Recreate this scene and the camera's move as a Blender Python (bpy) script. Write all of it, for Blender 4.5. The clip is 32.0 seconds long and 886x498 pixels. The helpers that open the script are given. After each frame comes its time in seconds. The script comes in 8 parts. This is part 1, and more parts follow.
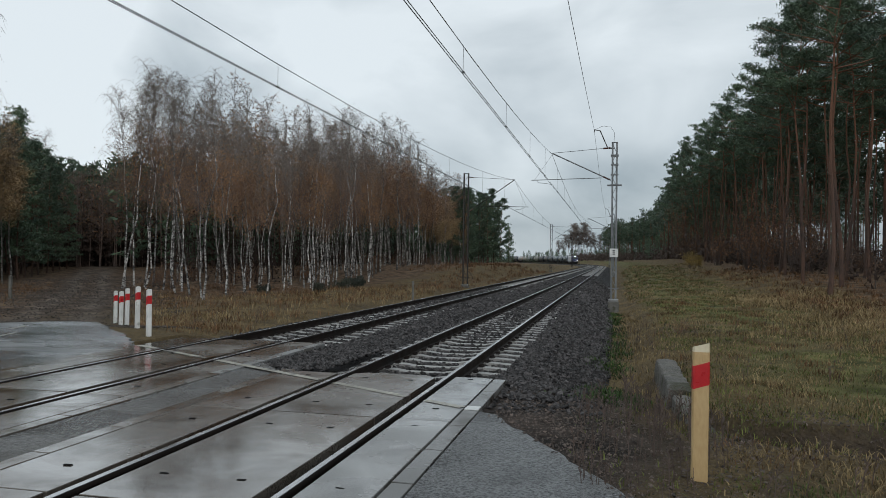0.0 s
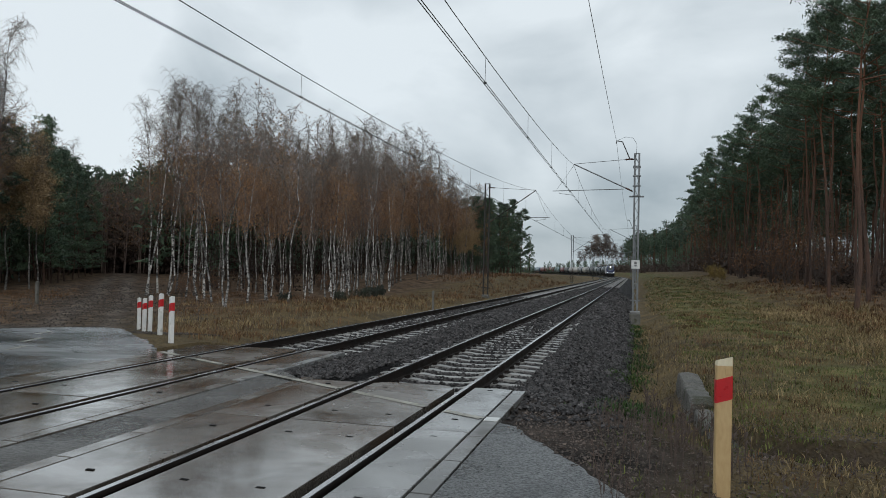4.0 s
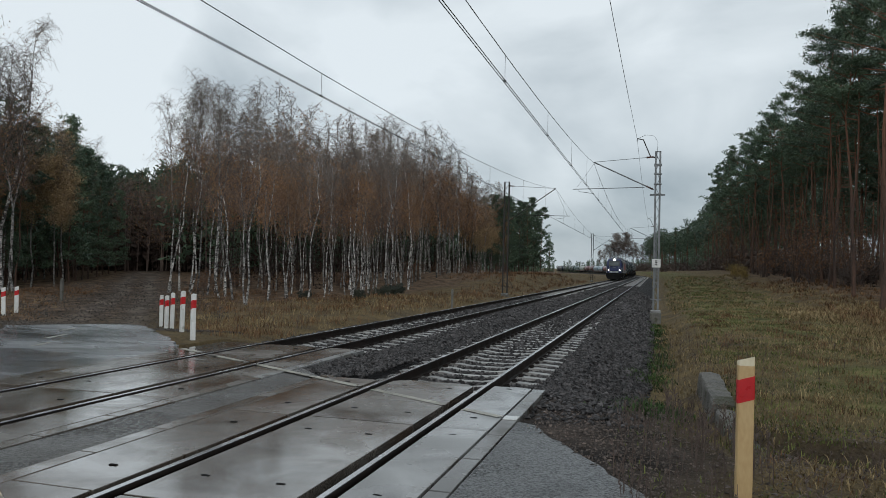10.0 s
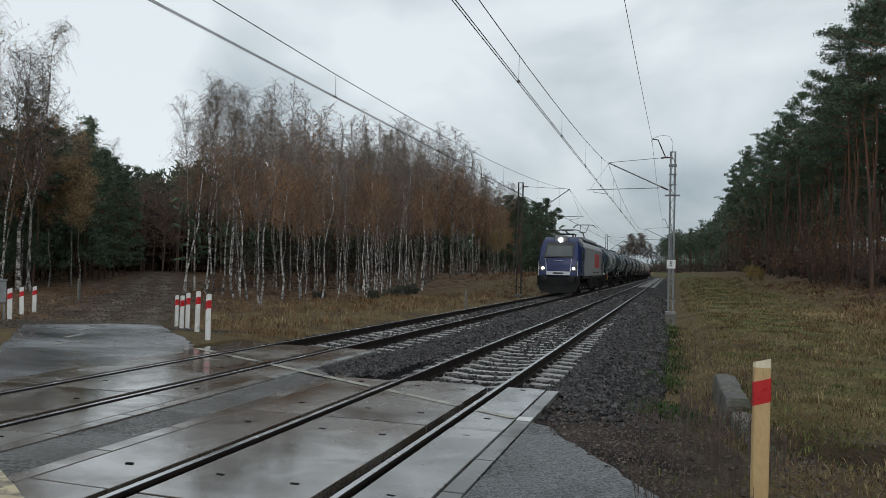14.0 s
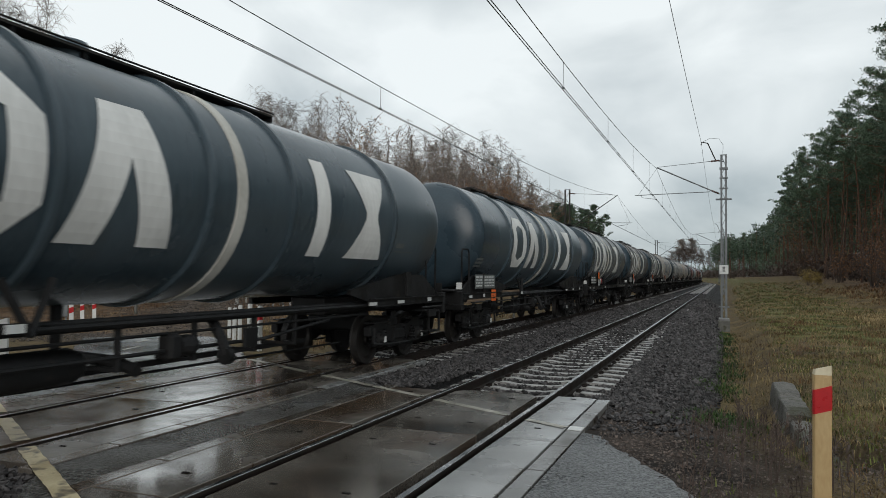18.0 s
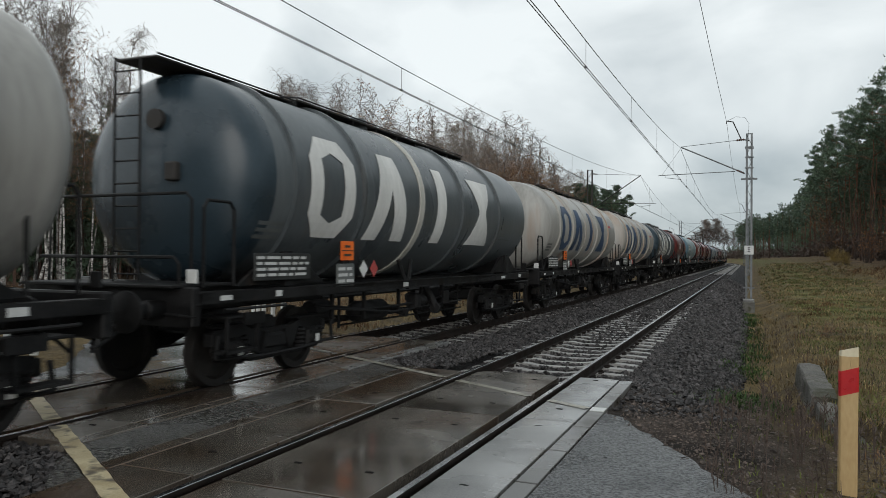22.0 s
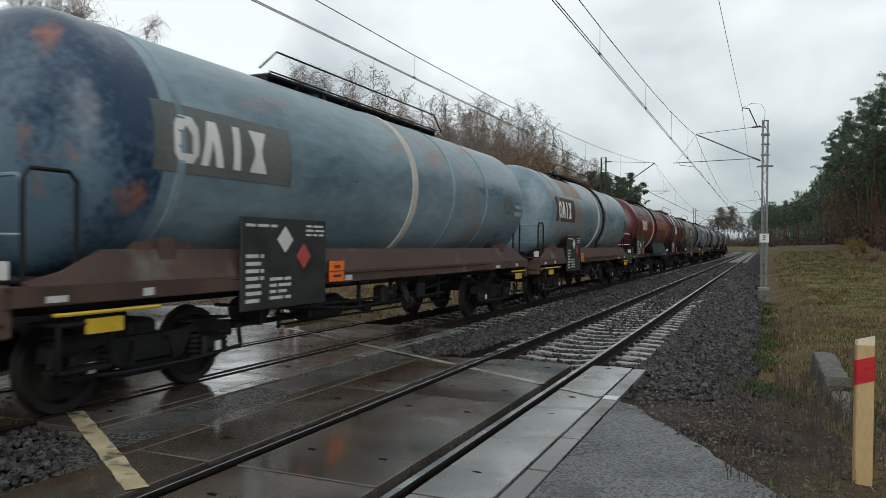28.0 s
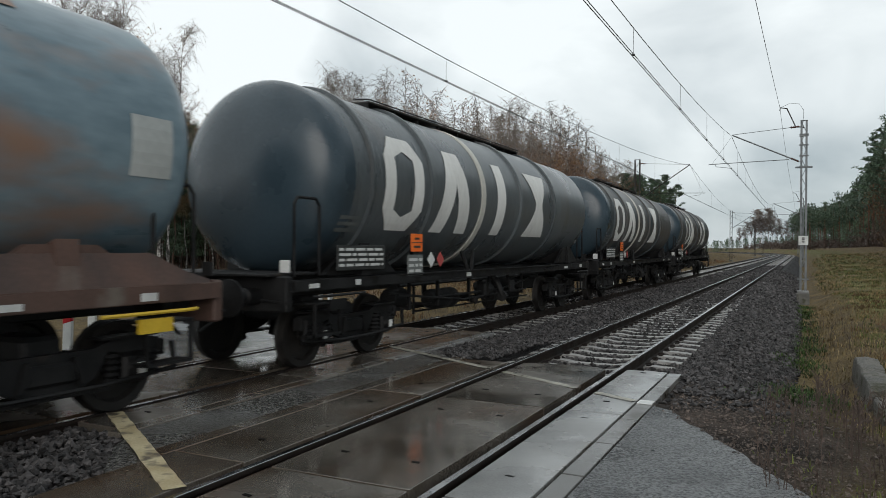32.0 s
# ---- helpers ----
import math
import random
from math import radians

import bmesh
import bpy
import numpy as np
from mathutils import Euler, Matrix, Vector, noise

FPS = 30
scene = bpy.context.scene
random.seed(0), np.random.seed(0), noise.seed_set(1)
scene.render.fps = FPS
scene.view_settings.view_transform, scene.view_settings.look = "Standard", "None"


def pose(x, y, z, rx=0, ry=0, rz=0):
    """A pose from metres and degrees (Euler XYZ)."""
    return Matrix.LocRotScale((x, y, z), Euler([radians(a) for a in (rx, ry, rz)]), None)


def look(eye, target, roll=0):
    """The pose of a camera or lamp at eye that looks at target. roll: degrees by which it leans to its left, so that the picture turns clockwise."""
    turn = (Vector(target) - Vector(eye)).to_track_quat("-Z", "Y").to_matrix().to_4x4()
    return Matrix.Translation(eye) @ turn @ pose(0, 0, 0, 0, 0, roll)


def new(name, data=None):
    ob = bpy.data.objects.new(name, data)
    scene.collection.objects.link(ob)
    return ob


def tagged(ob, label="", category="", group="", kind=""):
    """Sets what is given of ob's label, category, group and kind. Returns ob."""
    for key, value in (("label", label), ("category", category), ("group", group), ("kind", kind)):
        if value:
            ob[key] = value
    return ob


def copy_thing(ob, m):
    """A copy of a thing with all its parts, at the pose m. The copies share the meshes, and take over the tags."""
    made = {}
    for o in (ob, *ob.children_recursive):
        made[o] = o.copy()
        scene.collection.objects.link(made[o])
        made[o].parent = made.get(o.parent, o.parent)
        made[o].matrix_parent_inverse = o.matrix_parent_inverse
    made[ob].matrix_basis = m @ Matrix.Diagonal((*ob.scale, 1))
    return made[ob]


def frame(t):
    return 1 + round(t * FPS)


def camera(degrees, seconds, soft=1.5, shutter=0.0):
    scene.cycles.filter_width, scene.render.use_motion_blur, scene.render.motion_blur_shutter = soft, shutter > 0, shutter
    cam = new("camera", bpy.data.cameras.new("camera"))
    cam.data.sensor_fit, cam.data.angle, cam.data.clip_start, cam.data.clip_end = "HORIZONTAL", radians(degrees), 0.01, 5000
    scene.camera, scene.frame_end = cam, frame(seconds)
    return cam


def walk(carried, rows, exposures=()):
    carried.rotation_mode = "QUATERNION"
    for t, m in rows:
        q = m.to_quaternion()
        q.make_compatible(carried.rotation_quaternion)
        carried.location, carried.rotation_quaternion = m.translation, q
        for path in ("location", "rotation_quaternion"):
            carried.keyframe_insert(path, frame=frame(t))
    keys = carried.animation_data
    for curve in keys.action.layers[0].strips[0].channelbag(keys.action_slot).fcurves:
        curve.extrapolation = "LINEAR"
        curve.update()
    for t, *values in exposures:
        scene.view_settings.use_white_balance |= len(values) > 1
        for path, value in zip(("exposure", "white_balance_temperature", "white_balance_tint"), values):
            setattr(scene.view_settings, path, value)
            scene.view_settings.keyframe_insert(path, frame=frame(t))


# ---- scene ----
EYE = (3.054, 0.0, 1.693)
cam = camera(62.17, 32.0, soft=0.5, shutter=0.08)
walk(cam, [
    (0, look(EYE, (-1.441, 19.486, 1.965), 0.74)),
    (0.5, look(EYE, (-1.600, 19.448, 2.007), 0.77)),
    (1, look(EYE, (-1.703, 19.423, 2.036), 0.87)),
    (1.5, look(EYE, (-1.770, 19.406, 2.086), 0.97)),
    (2, look(EYE, (-1.840, 19.387, 2.138), 1.00)),
    (2.5, look(EYE, (-1.884, 19.375, 2.177), 1.11)),
    (3, look(EYE, (-1.922, 19.364, 2.220), 1.16)),
    (3.5, look(EYE, (-1.958, 19.355, 2.225), 1.22)),
    (5.5, look(EYE, (-2.053, 19.329, 2.246), 1.33)),
    (6, look(EYE, (-2.072, 19.324, 2.243), 1.33)),
    (6.5, look(EYE, (-2.091, 19.320, 2.231), 1.36)),
    (7, look(EYE, (-2.133, 19.308, 2.232), 1.37)),
    (7.5, look(EYE, (-2.173, 19.298, 2.226), 1.40)),
    (8, look(EYE, (-2.216, 19.286, 2.231), 1.43)),
    (8.5, look(EYE, (-2.284, 19.267, 2.243), 1.36)),
    (9, look(EYE, (-2.369, 19.244, 2.220), 1.41)),
    (9.5, look(EYE, (-2.435, 19.226, 2.190), 1.37)),
    (10, look(EYE, (-2.493, 19.209, 2.171), 1.40)),
    (10.5, look(EYE, (-2.526, 19.200, 2.153), 1.39)),
    (11, look(EYE, (-2.560, 19.191, 2.133), 1.48)),
    (11.5, look(EYE, (-2.594, 19.181, 2.119), 1.57)),
    (12, look(EYE, (-2.645, 19.167, 2.105), 1.63)),
    (12.5, look(EYE, (-2.711, 19.146, 2.124), 1.63)),
    (13, look(EYE, (-2.725, 19.142, 2.141), 1.65)),
    (13.5, look(EYE, (-2.757, 19.132, 2.152), 1.64)),
    (14, look(EYE, (-2.849, 19.103, 2.180), 1.48)),
    (14.5, look(EYE, (-3.038, 19.040, 2.304), 1.35)),
    (16.5, look(EYE, (-3.691, 18.814, 2.437), 0.87)),
    (17, look(EYE, (-3.838, 18.760, 2.434), 0.77)),
    (17.5, look(EYE, (-3.951, 18.719, 2.429), 0.70)),
    (18, look(EYE, (-4.054, 18.681, 2.407), 0.63)),
    (18.5, look(EYE, (-4.158, 18.642, 2.380), 0.52)),
    (19, look(EYE, (-4.246, 18.609, 2.352), 0.54)),
    (19.5, look(EYE, (-4.300, 18.589, 2.297), 0.53)),
    (20, look(EYE, (-4.353, 18.570, 2.231), 0.47)),
    (20.5, look(EYE, (-4.409, 18.550, 2.145), 0.44)),
    (21, look(EYE, (-4.474, 18.526, 2.057), 0.49)),
    (21.5, look(EYE, (-4.529, 18.505, 1.968), 0.47)),
    (22, look(EYE, (-4.601, 18.476, 1.897), 0.47)),
    (22.5, look(EYE, (-4.671, 18.448, 1.832), 0.47)),
    (23, look(EYE, (-4.738, 18.419, 1.836), 0.46)),
    (23.5, look(EYE, (-4.763, 18.409, 1.775), 0.42)),
    (24, look(EYE, (-4.792, 18.397, 1.727), 0.41)),
    (24.5, look(EYE, (-4.816, 18.387, 1.709), 0.47)),
    (25, look(EYE, (-4.811, 18.389, 1.678), 0.54)),
    (25.5, look(EYE, (-4.794, 18.396, 1.663), 0.49)),
    (27.5, look(EYE, (-4.885, 18.357, 1.571), 0.48)),
    (28, look(EYE, (-4.922, 18.341, 1.570), 0.46)),
    (28.5, look(EYE, (-4.995, 18.309, 1.550), 0.42)),
    (29, look(EYE, (-5.089, 18.267, 1.549), 0.46)),
    (29.5, look(EYE, (-5.193, 18.220, 1.543), 0.40)),
    (30, look(EYE, (-5.266, 18.187, 1.555), 0.42)),
    (30.5, look(EYE, (-5.359, 18.144, 1.603), 0.39)),
    (31, look(EYE, (-5.494, 18.081, 1.606), 0.43)),
    (31.5, look(EYE, (-5.613, 18.024, 1.623), 0.40)),
    (32, look(EYE, (-5.719, 17.973, 1.651), 0.34)),
], exposures=[(0, -0.02, 6400, 10), (13, -0.02, 6400, 10), (17, 0.13, 6680, 10), (22, 0.17, 6680, 10), (28, 0.24, 6680, 10), (32, 0.24, 6680, 10)])


TRACK_D = 4.07          # distance between the two tracks
BEND_Y, BEND_R = 229.0, 800.0


def bend(y):
    """Sideways shift of the line where it curves away to the west."""
    if y <= BEND_Y:
        return 0.0
    d = min(y - BEND_Y, 600.0)
    return -(BEND_R - math.sqrt(BEND_R ** 2 - d * d))


def ramp(a, b, v):
    k = min(1.0, max(0.0, (v - a) / (b - a)))          # a may lie above b
    return k * k * (3 - 2 * k)


# ---- world and light: a closed grey November sky ----
SUN_EL, SUN_AZ = radians(24), radians(145)
world = bpy.data.worlds.new("overcast_sky")
scene.world = world
world.use_nodes = True
wn, wl = world.node_tree.nodes, world.node_tree.links
wn.clear()
w_out, w_bg = wn.new("ShaderNodeOutputWorld"), wn.new("ShaderNodeBackground")
w_sky = wn.new("ShaderNodeTexSky")
w_sky.sky_type, w_sky.sun_disc = "NISHITA", False
w_sky.sun_elevation, w_sky.sun_rotation = SUN_EL, SUN_AZ
w_co, w_map = wn.new("ShaderNodeTexCoord"), wn.new("ShaderNodeMapping")
w_map.inputs["Scale"].default_value = (1.0, 1.0, 1.8)
w_n1, w_n2 = wn.new("ShaderNodeTexNoise"), wn.new("ShaderNodeTexNoise")
w_n1.inputs["Scale"].default_value, w_n1.inputs["Detail"].default_value = 4.2, 9.0
w_n1.inputs["Roughness"].default_value, w_n1.inputs["Distortion"].default_value = 0.47, 0.3
w_n2.inputs["Scale"].default_value, w_n2.inputs["Detail"].default_value = 1.1, 3.0
w_add = wn.new("ShaderNodeMath")
w_add.operation = "ADD"
w_ramp = wn.new("ShaderNodeValToRGB")
w_ramp.color_ramp.elements[0].position, w_ramp.color_ramp.elements[0].color = 0.41, (0.34, 0.405, 0.445, 1)
w_ramp.color_ramp.elements[1].position, w_ramp.color_ramp.elements[1].color = 0.66, (0.80, 0.865, 0.895, 1)
w_scale = wn.new("ShaderNodeVectorMath")
w_scale.operation = "SCALE"
w_scale.inputs["Scale"].default_value = 10.0
w_half = wn.new("ShaderNodeMath")
w_half.operation, w_half.inputs[1].default_value = "MULTIPLY", 0.5
w_mix = wn.new("ShaderNodeMixRGB")
w_dot, w_lit = wn.new("ShaderNodeVectorMath"), wn.new("ShaderNodeMath")      # the cloud is thinner to the west
w_dot.operation, w_lit.operation = "DOT_PRODUCT", "ADD"
w_dot.inputs[1].default_value = (-0.28, -0.03, 0.15)
wl.new(w_co.outputs["Generated"], w_dot.inputs[0])
w_mix.inputs["Fac"].default_value = 0.94
wl.new(w_co.outputs["Generated"], w_map.inputs["Vector"])
wl.new(w_map.outputs[0], w_n1.inputs["Vector"])
wl.new(w_map.outputs[0], w_n2.inputs["Vector"])
wl.new(w_n1.outputs["Fac"], w_add.inputs[0])
wl.new(w_n2.outputs["Fac"], w_add.inputs[1])
wl.new(w_add.outputs[0], w_half.inputs[0])
wl.new(w_half.outputs[0], w_lit.inputs[0])
wl.new(w_dot.outputs["Value"], w_lit.inputs[1])
wl.new(w_lit.outputs[0], w_ramp.inputs["Fac"])
wl.new(w_ramp.outputs["Color"], w_scale.inputs[0])
wl.new(w_sky.outputs["Color"], w_mix.inputs["Color1"])
wl.new(w_scale.outputs["Vector"], w_mix.inputs["Color2"])
wl.new(w_mix.outputs["Color"], w_bg.inputs["Color"])
w_bg.inputs["Strength"].default_value = 0.1
wl.new(w_bg.outputs[0], w_out.inputs["Surface"])

sun = new("sun", bpy.data.lights.new("sun", "SUN"))
sun.data.energy, sun.data.angle, sun.data.color = 0.8, radians(40), (1.0, 0.97, 0.93)
sun.matrix_world = look((0, 0, 50), (math.sin(SUN_AZ) * -40, math.cos(SUN_AZ) * -40, 50 - 40 * math.tan(SUN_EL)))


# ---- materials ----
def material(name, c1, c2, rough=(0.6, 0.85), coarse=1.5, fine=30.0, bump=0.15, metal=0.0, stretch=(1, 1, 1), vary=0.0, spec=0.5,
             depth=0.01, stain=None, detail=6.0, split=(0.35, 0.68), fine_share=0.3, film=0.0):
    m = bpy.data.materials.new(name)
    m.use_nodes = True
    n, k = m.node_tree.nodes, m.node_tree.links
    b = n["Principled BSDF"]
    co, mp = n.new("ShaderNodeTexCoord"), n.new("ShaderNodeMapping")
    mp.inputs["Scale"].default_value = stretch
    k.new(co.outputs["Object"], mp.inputs["Vector"])
    info = n.new("ShaderNodeObjectInfo")
    shift = n.new("ShaderNodeVectorMath")
    shift.operation = "MULTIPLY_ADD"
    shift.inputs[1].default_value = (37.0, 19.0, 53.0)
    k.new(info.outputs["Random"], shift.inputs[0])
    k.new(mp.outputs[0], shift.inputs[2])
    n1, n2 = n.new("ShaderNodeTexNoise"), n.new("ShaderNodeTexNoise")
    n1.inputs["Scale"].default_value, n1.inputs["Detail"].default_value = coarse, detail
    n2.inputs["Scale"].default_value, n2.inputs["Detail"].default_value = fine, 4.0
    for t in (n1, n2):
        k.new(shift.outputs[0], t.inputs["Vector"])
    r = n.new("ShaderNodeValToRGB")
    r.color_ramp.elements[0].position, r.color_ramp.elements[1].position = split
    r.color_ramp.elements[0].color, r.color_ramp.elements[1].color = (*c1, 1), (*c2, 1)
    mixf = n.new("ShaderNodeMath")
    mixf.operation, mixf.inputs[2].default_value = "MULTIPLY_ADD", 0.0
    mixf.inputs[1].default_value = fine_share
    k.new(n2.outputs["Fac"], mixf.inputs[0])
    sub = n.new("ShaderNodeMath")
    sub.operation = "MULTIPLY_ADD"
    sub.inputs[1].default_value = 1.04 - fine_share
    k.new(n1.outputs["Fac"], sub.inputs[0])
    k.new(mixf.outputs[0], sub.inputs[2])
    k.new(sub.outputs[0], r.inputs["Fac"])
    colour = r.outputs["Color"]
    if stain:
        n3 = n.new("ShaderNodeTexNoise")
        n3.inputs["Scale"].default_value, n3.inputs["Detail"].default_value = stain[1], 5.0
        k.new(shift.outputs[0], n3.inputs["Vector"])
        r3 = n.new("ShaderNodeValToRGB")
        r3.color_ramp.elements[0].position, r3.color_ramp.elements[1].position = stain[2], stain[2] + 0.12
        k.new(n3.outputs["Fac"], r3.inputs["Fac"])
        mx = n.new("ShaderNodeMixRGB")
        mx.inputs["Color2"].default_value = (*stain[0], 1)
        k.new(r3.outputs["Color"], mx.inputs["Fac"])
        k.new(colour, mx.inputs["Color1"])
        colour = mx.outputs["Color"]
    if vary:
        hv = n.new("ShaderNodeHueSaturation")
        rng = n.new("ShaderNodeMapRange")
        rng.inputs["To Min"].default_value, rng.inputs["To Max"].default_value = 1 - vary, 1 + vary
        k.new(info.outputs["Random"], rng.inputs["Value"])
        k.new(rng.outputs[0], hv.inputs["Value"])
        k.new(colour, hv.inputs["Color"])
        colour = hv.outputs["Color"]
    k.new(colour, b.inputs["Base Color"])
    rr = n.new("ShaderNodeMapRange")
    rr.inputs["From Min"].default_value, rr.inputs["From Max"].default_value = 0.32, 0.68
    rr.inputs["To Min"].default_value, rr.inputs["To Max"].default_value = rough
    k.new(n1.outputs["Fac"], rr.inputs["Value"])
    k.new(rr.outputs[0], b.inputs["Roughness"])
    b.inputs["Metallic"].default_value = metal
    b.inputs["Specular IOR Level"].default_value = spec
    if film:                                                   # rain water standing in patches
        b.inputs["Coat Roughness"].default_value, b.inputs["Coat IOR"].default_value = 0.12, 1.4
        n4, wet = n.new("ShaderNodeTexNoise"), n.new("ShaderNodeMapRange")
        n4.inputs["Scale"].default_value, n4.inputs["Detail"].default_value, n4.inputs["Distortion"].default_value = 1.3, 9.0, 0.6
        wet.inputs["From Min"].default_value, wet.inputs["From Max"].default_value, wet.inputs["To Max"].default_value = 0.40, 0.60, film
        k.new(shift.outputs[0], n4.inputs["Vector"])
        k.new(n4.outputs["Fac"], wet.inputs["Value"])
        k.new(wet.outputs[0], b.inputs["Coat Weight"])
    if bump:
        bp = n.new("ShaderNodeBump")
        bp.inputs["Strength"].default_value, bp.inputs["Distance"].default_value = bump, depth
        k.new(n2.outputs["Fac"], bp.inputs["Height"])
        k.new(bp.outputs[0], b.inputs["Normal"])
    return m


def glow(name, colour, strength):
    m = bpy.data.materials.new(name)
    m.use_nodes = True
    b = m.node_tree.nodes["Principled BSDF"]
    b.inputs["Base Color"].default_value = (*colour, 1)
    b.inputs["Emission Color"].default_value = (*colour, 1)
    b.inputs["Emission Strength"].default_value = strength
    return m


CONCRETE_WET = material("wet_concrete", (0.042, 0.034, 0.027), (0.165, 0.148, 0.128), (0.06, 0.34), 0.9, 70, 0.10, depth=0.004, detail=12.0,
                        stain=((0.072, 0.047, 0.030), 0.5, 0.49), vary=0.12, fine_share=0.4, spec=0.9, film=0.95)
CONCRETE_PALE = material("pale_concrete", (0.105, 0.105, 0.102), (0.27, 0.27, 0.265), (0.12, 0.42), 1.1, 90, 0.1, depth=0.004,
                         stain=((0.12, 0.11, 0.095), 0.8, 0.56), vary=0.06, film=0.7, detail=10.0)
CONCRETE_OLD = material("old_concrete", (0.06, 0.058, 0.05), (0.19, 0.182, 0.165), (0.6, 0.9), 2.0, 50, 0.5, depth=0.02,
                        stain=((0.06, 0.06, 0.035), 2.5, 0.55))
MOSSY = material("mossy_broken_concrete", (0.03, 0.028, 0.024), (0.20, 0.19, 0.17), (0.6, 0.9), 3.0, 40, 0.8, depth=0.03, stain=((0.035, 0.034, 0.014), 2.2, 0.52), fine_share=0.45)
SLEEPER = material("sleeper_concrete", (0.14, 0.135, 0.127), (0.40, 0.39, 0.375), (0.35, 0.7), 3.0, 60, 0.3, vary=0.15)
ASPHALT = material("wet_asphalt", (0.036, 0.0375, 0.039), (0.215, 0.22, 0.222), (0.15, 0.44), 0.6, 45, 1.0, depth=0.04, fine_share=0.85, split=(0.44, 0.60),
                   stain=((0.03, 0.032, 0.034), 0.7, 0.56))
STRIP = material("worn_wet_asphalt", (0.034, 0.033, 0.031), (0.15, 0.146, 0.138), (0.14, 0.46), 0.7, 34, 1.0, depth=0.03, fine_share=0.8, split=(0.43, 0.61), spec=0.6,
                 stain=((0.05, 0.043, 0.036), 0.6, 0.54), film=0.12)
PUDDLED = material("rain_soaked_asphalt", (0.075, 0.08, 0.086), (0.20, 0.21, 0.22), (0.06, 0.34), 0.55, 50, 0.35, depth=0.012, detail=11.0, stretch=(0.5, 1.3, 1), spec=0.9, film=1.0)
PAINT_FADED = material("faded_road_paint", (0.20, 0.185, 0.15), (0.42, 0.40, 0.34), (0.25, 0.5), 4, 60, 0.2, stain=((0.10, 0.09, 0.075), 3.0, 0.52))
PAINT_LINE = material("worn_road_paint", (0.36, 0.28, 0.15), (0.62, 0.54, 0.36), (0.35, 0.6), 3, 60, 0.3,
                      stain=((0.12, 0.10, 0.075), 5.0, 0.52))
# near-black bed: shade in the gaps between loose stones is put into this colour
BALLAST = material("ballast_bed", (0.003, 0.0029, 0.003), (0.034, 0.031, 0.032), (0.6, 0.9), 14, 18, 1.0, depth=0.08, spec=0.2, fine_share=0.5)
STONE = material("ballast_stone", (0.011, 0.0102, 0.011), (0.09, 0.083, 0.082), (0.5, 0.85), 8, 40, 0.3, spec=0.3)
RAIL_SIDE = material("rusty_rail_steel", (0.008, 0.0066, 0.006), (0.026, 0.019, 0.016), (0.55, 0.85), 3, 60, 0.3, spec=0.15)
RAIL_TOP = material("polished_rail_head", (0.42, 0.42, 0.43), (0.6, 0.6, 0.61), (0.16, 0.3), 2, 40, 0.02, metal=1.0)
# shade of rail grooves and lifting slots, put in as a near-black colour
DARK = material("black_gap", (0.004, 0.004, 0.004), (0.009, 0.008, 0.008), (0.7, 0.9), spec=0.1)
GALV = material("galvanised_steel", (0.13, 0.14, 0.145), (0.27, 0.28, 0.29), (0.4, 0.65), 4, 40, 0.1, metal=0.6)
MAST_DARK = material("weathered_mast_steel", (0.016, 0.014, 0.013), (0.045, 0.04, 0.036), (0.6, 0.85), 3, 40, 0.2)
WIRE = material("overhead_wire", (0.02, 0.02, 0.02), (0.045, 0.043, 0.04), (0.5, 0.7))
INSULATOR = material("brown_porcelain", (0.06, 0.025, 0.018), (0.09, 0.04, 0.03), (0.15, 0.3))
WHITE_POST = material("white_plastic", (0.62, 0.62, 0.60), (0.78, 0.78, 0.76), (0.35, 0.55), 4, 50, 0.05,
                      stain=((0.42, 0.42, 0.38), 6.0, 0.62))
CREAM_POST = material("yellowed_plastic", (0.42, 0.27, 0.115), (0.58, 0.42, 0.22), (0.35, 0.55), 2.0, 40, 0.06, stretch=(1, 1, 0.35),
                      stain=((0.36, 0.20, 0.07), 3.0, 0.6))
CREAM_TOP = material("cream_plastic_cap", (0.58, 0.50, 0.34), (0.72, 0.65, 0.48), (0.35, 0.55), 3, 40, 0.05)
RED_BAND = material("red_reflective_band", (0.42, 0.012, 0.016), (0.56, 0.02, 0.024), (0.25, 0.4), 6, 50, 0.03)
PLATE_WHITE = material("white_enamel_plate", (0.55, 0.56, 0.55), (0.70, 0.70, 0.68), (0.4, 0.6), 5, 40, 0.03)
BAR_DARK = material("dark_lettering", (0.02, 0.02, 0.02), (0.05, 0.05, 0.05), (0.5, 0.7))
BIRCH_BARK = material("birch_bark", (0.03, 0.027, 0.025), (0.52, 0.505, 0.48), (0.65, 0.85), 1.6, 8, 0.3, stretch=(1, 1, 2.2), vary=0.45, split=(0.45, 0.62), fine_share=0.5)
# darker copy of the birch bark, shade of the back rows put into its colour
SHADED_BARK = material("shaded_birch_bark", (0.035, 0.031, 0.028), (0.34, 0.325, 0.30), (0.65, 0.85), 2.2, 9, 0.3, stretch=(1, 1, 1.8), vary=0.5, split=(0.44, 0.66))
TWIG_PALE = material("pale_birch_twig", (0.10, 0.083, 0.073), (0.22, 0.186, 0.163), (0.7, 0.9), 0.5, 6, 0.0, vary=0.15)
AMBER_LEAF = material("amber_leaf", (0.20, 0.135, 0.07), (0.40, 0.285, 0.145), (0.6, 0.8), 0.6, 3, 0.0, vary=0.15)
TWIG = material("birch_twig", (0.075, 0.054, 0.046), (0.20, 0.145, 0.12), (0.7, 0.9), 0.5, 6, 0.0, vary=0.25)
BIRCH_LEAF = material("birch_leaf_brown", (0.14, 0.074, 0.040), (0.40, 0.215, 0.088), (0.6, 0.8), 0.25, 3, 0.0, vary=0.3)
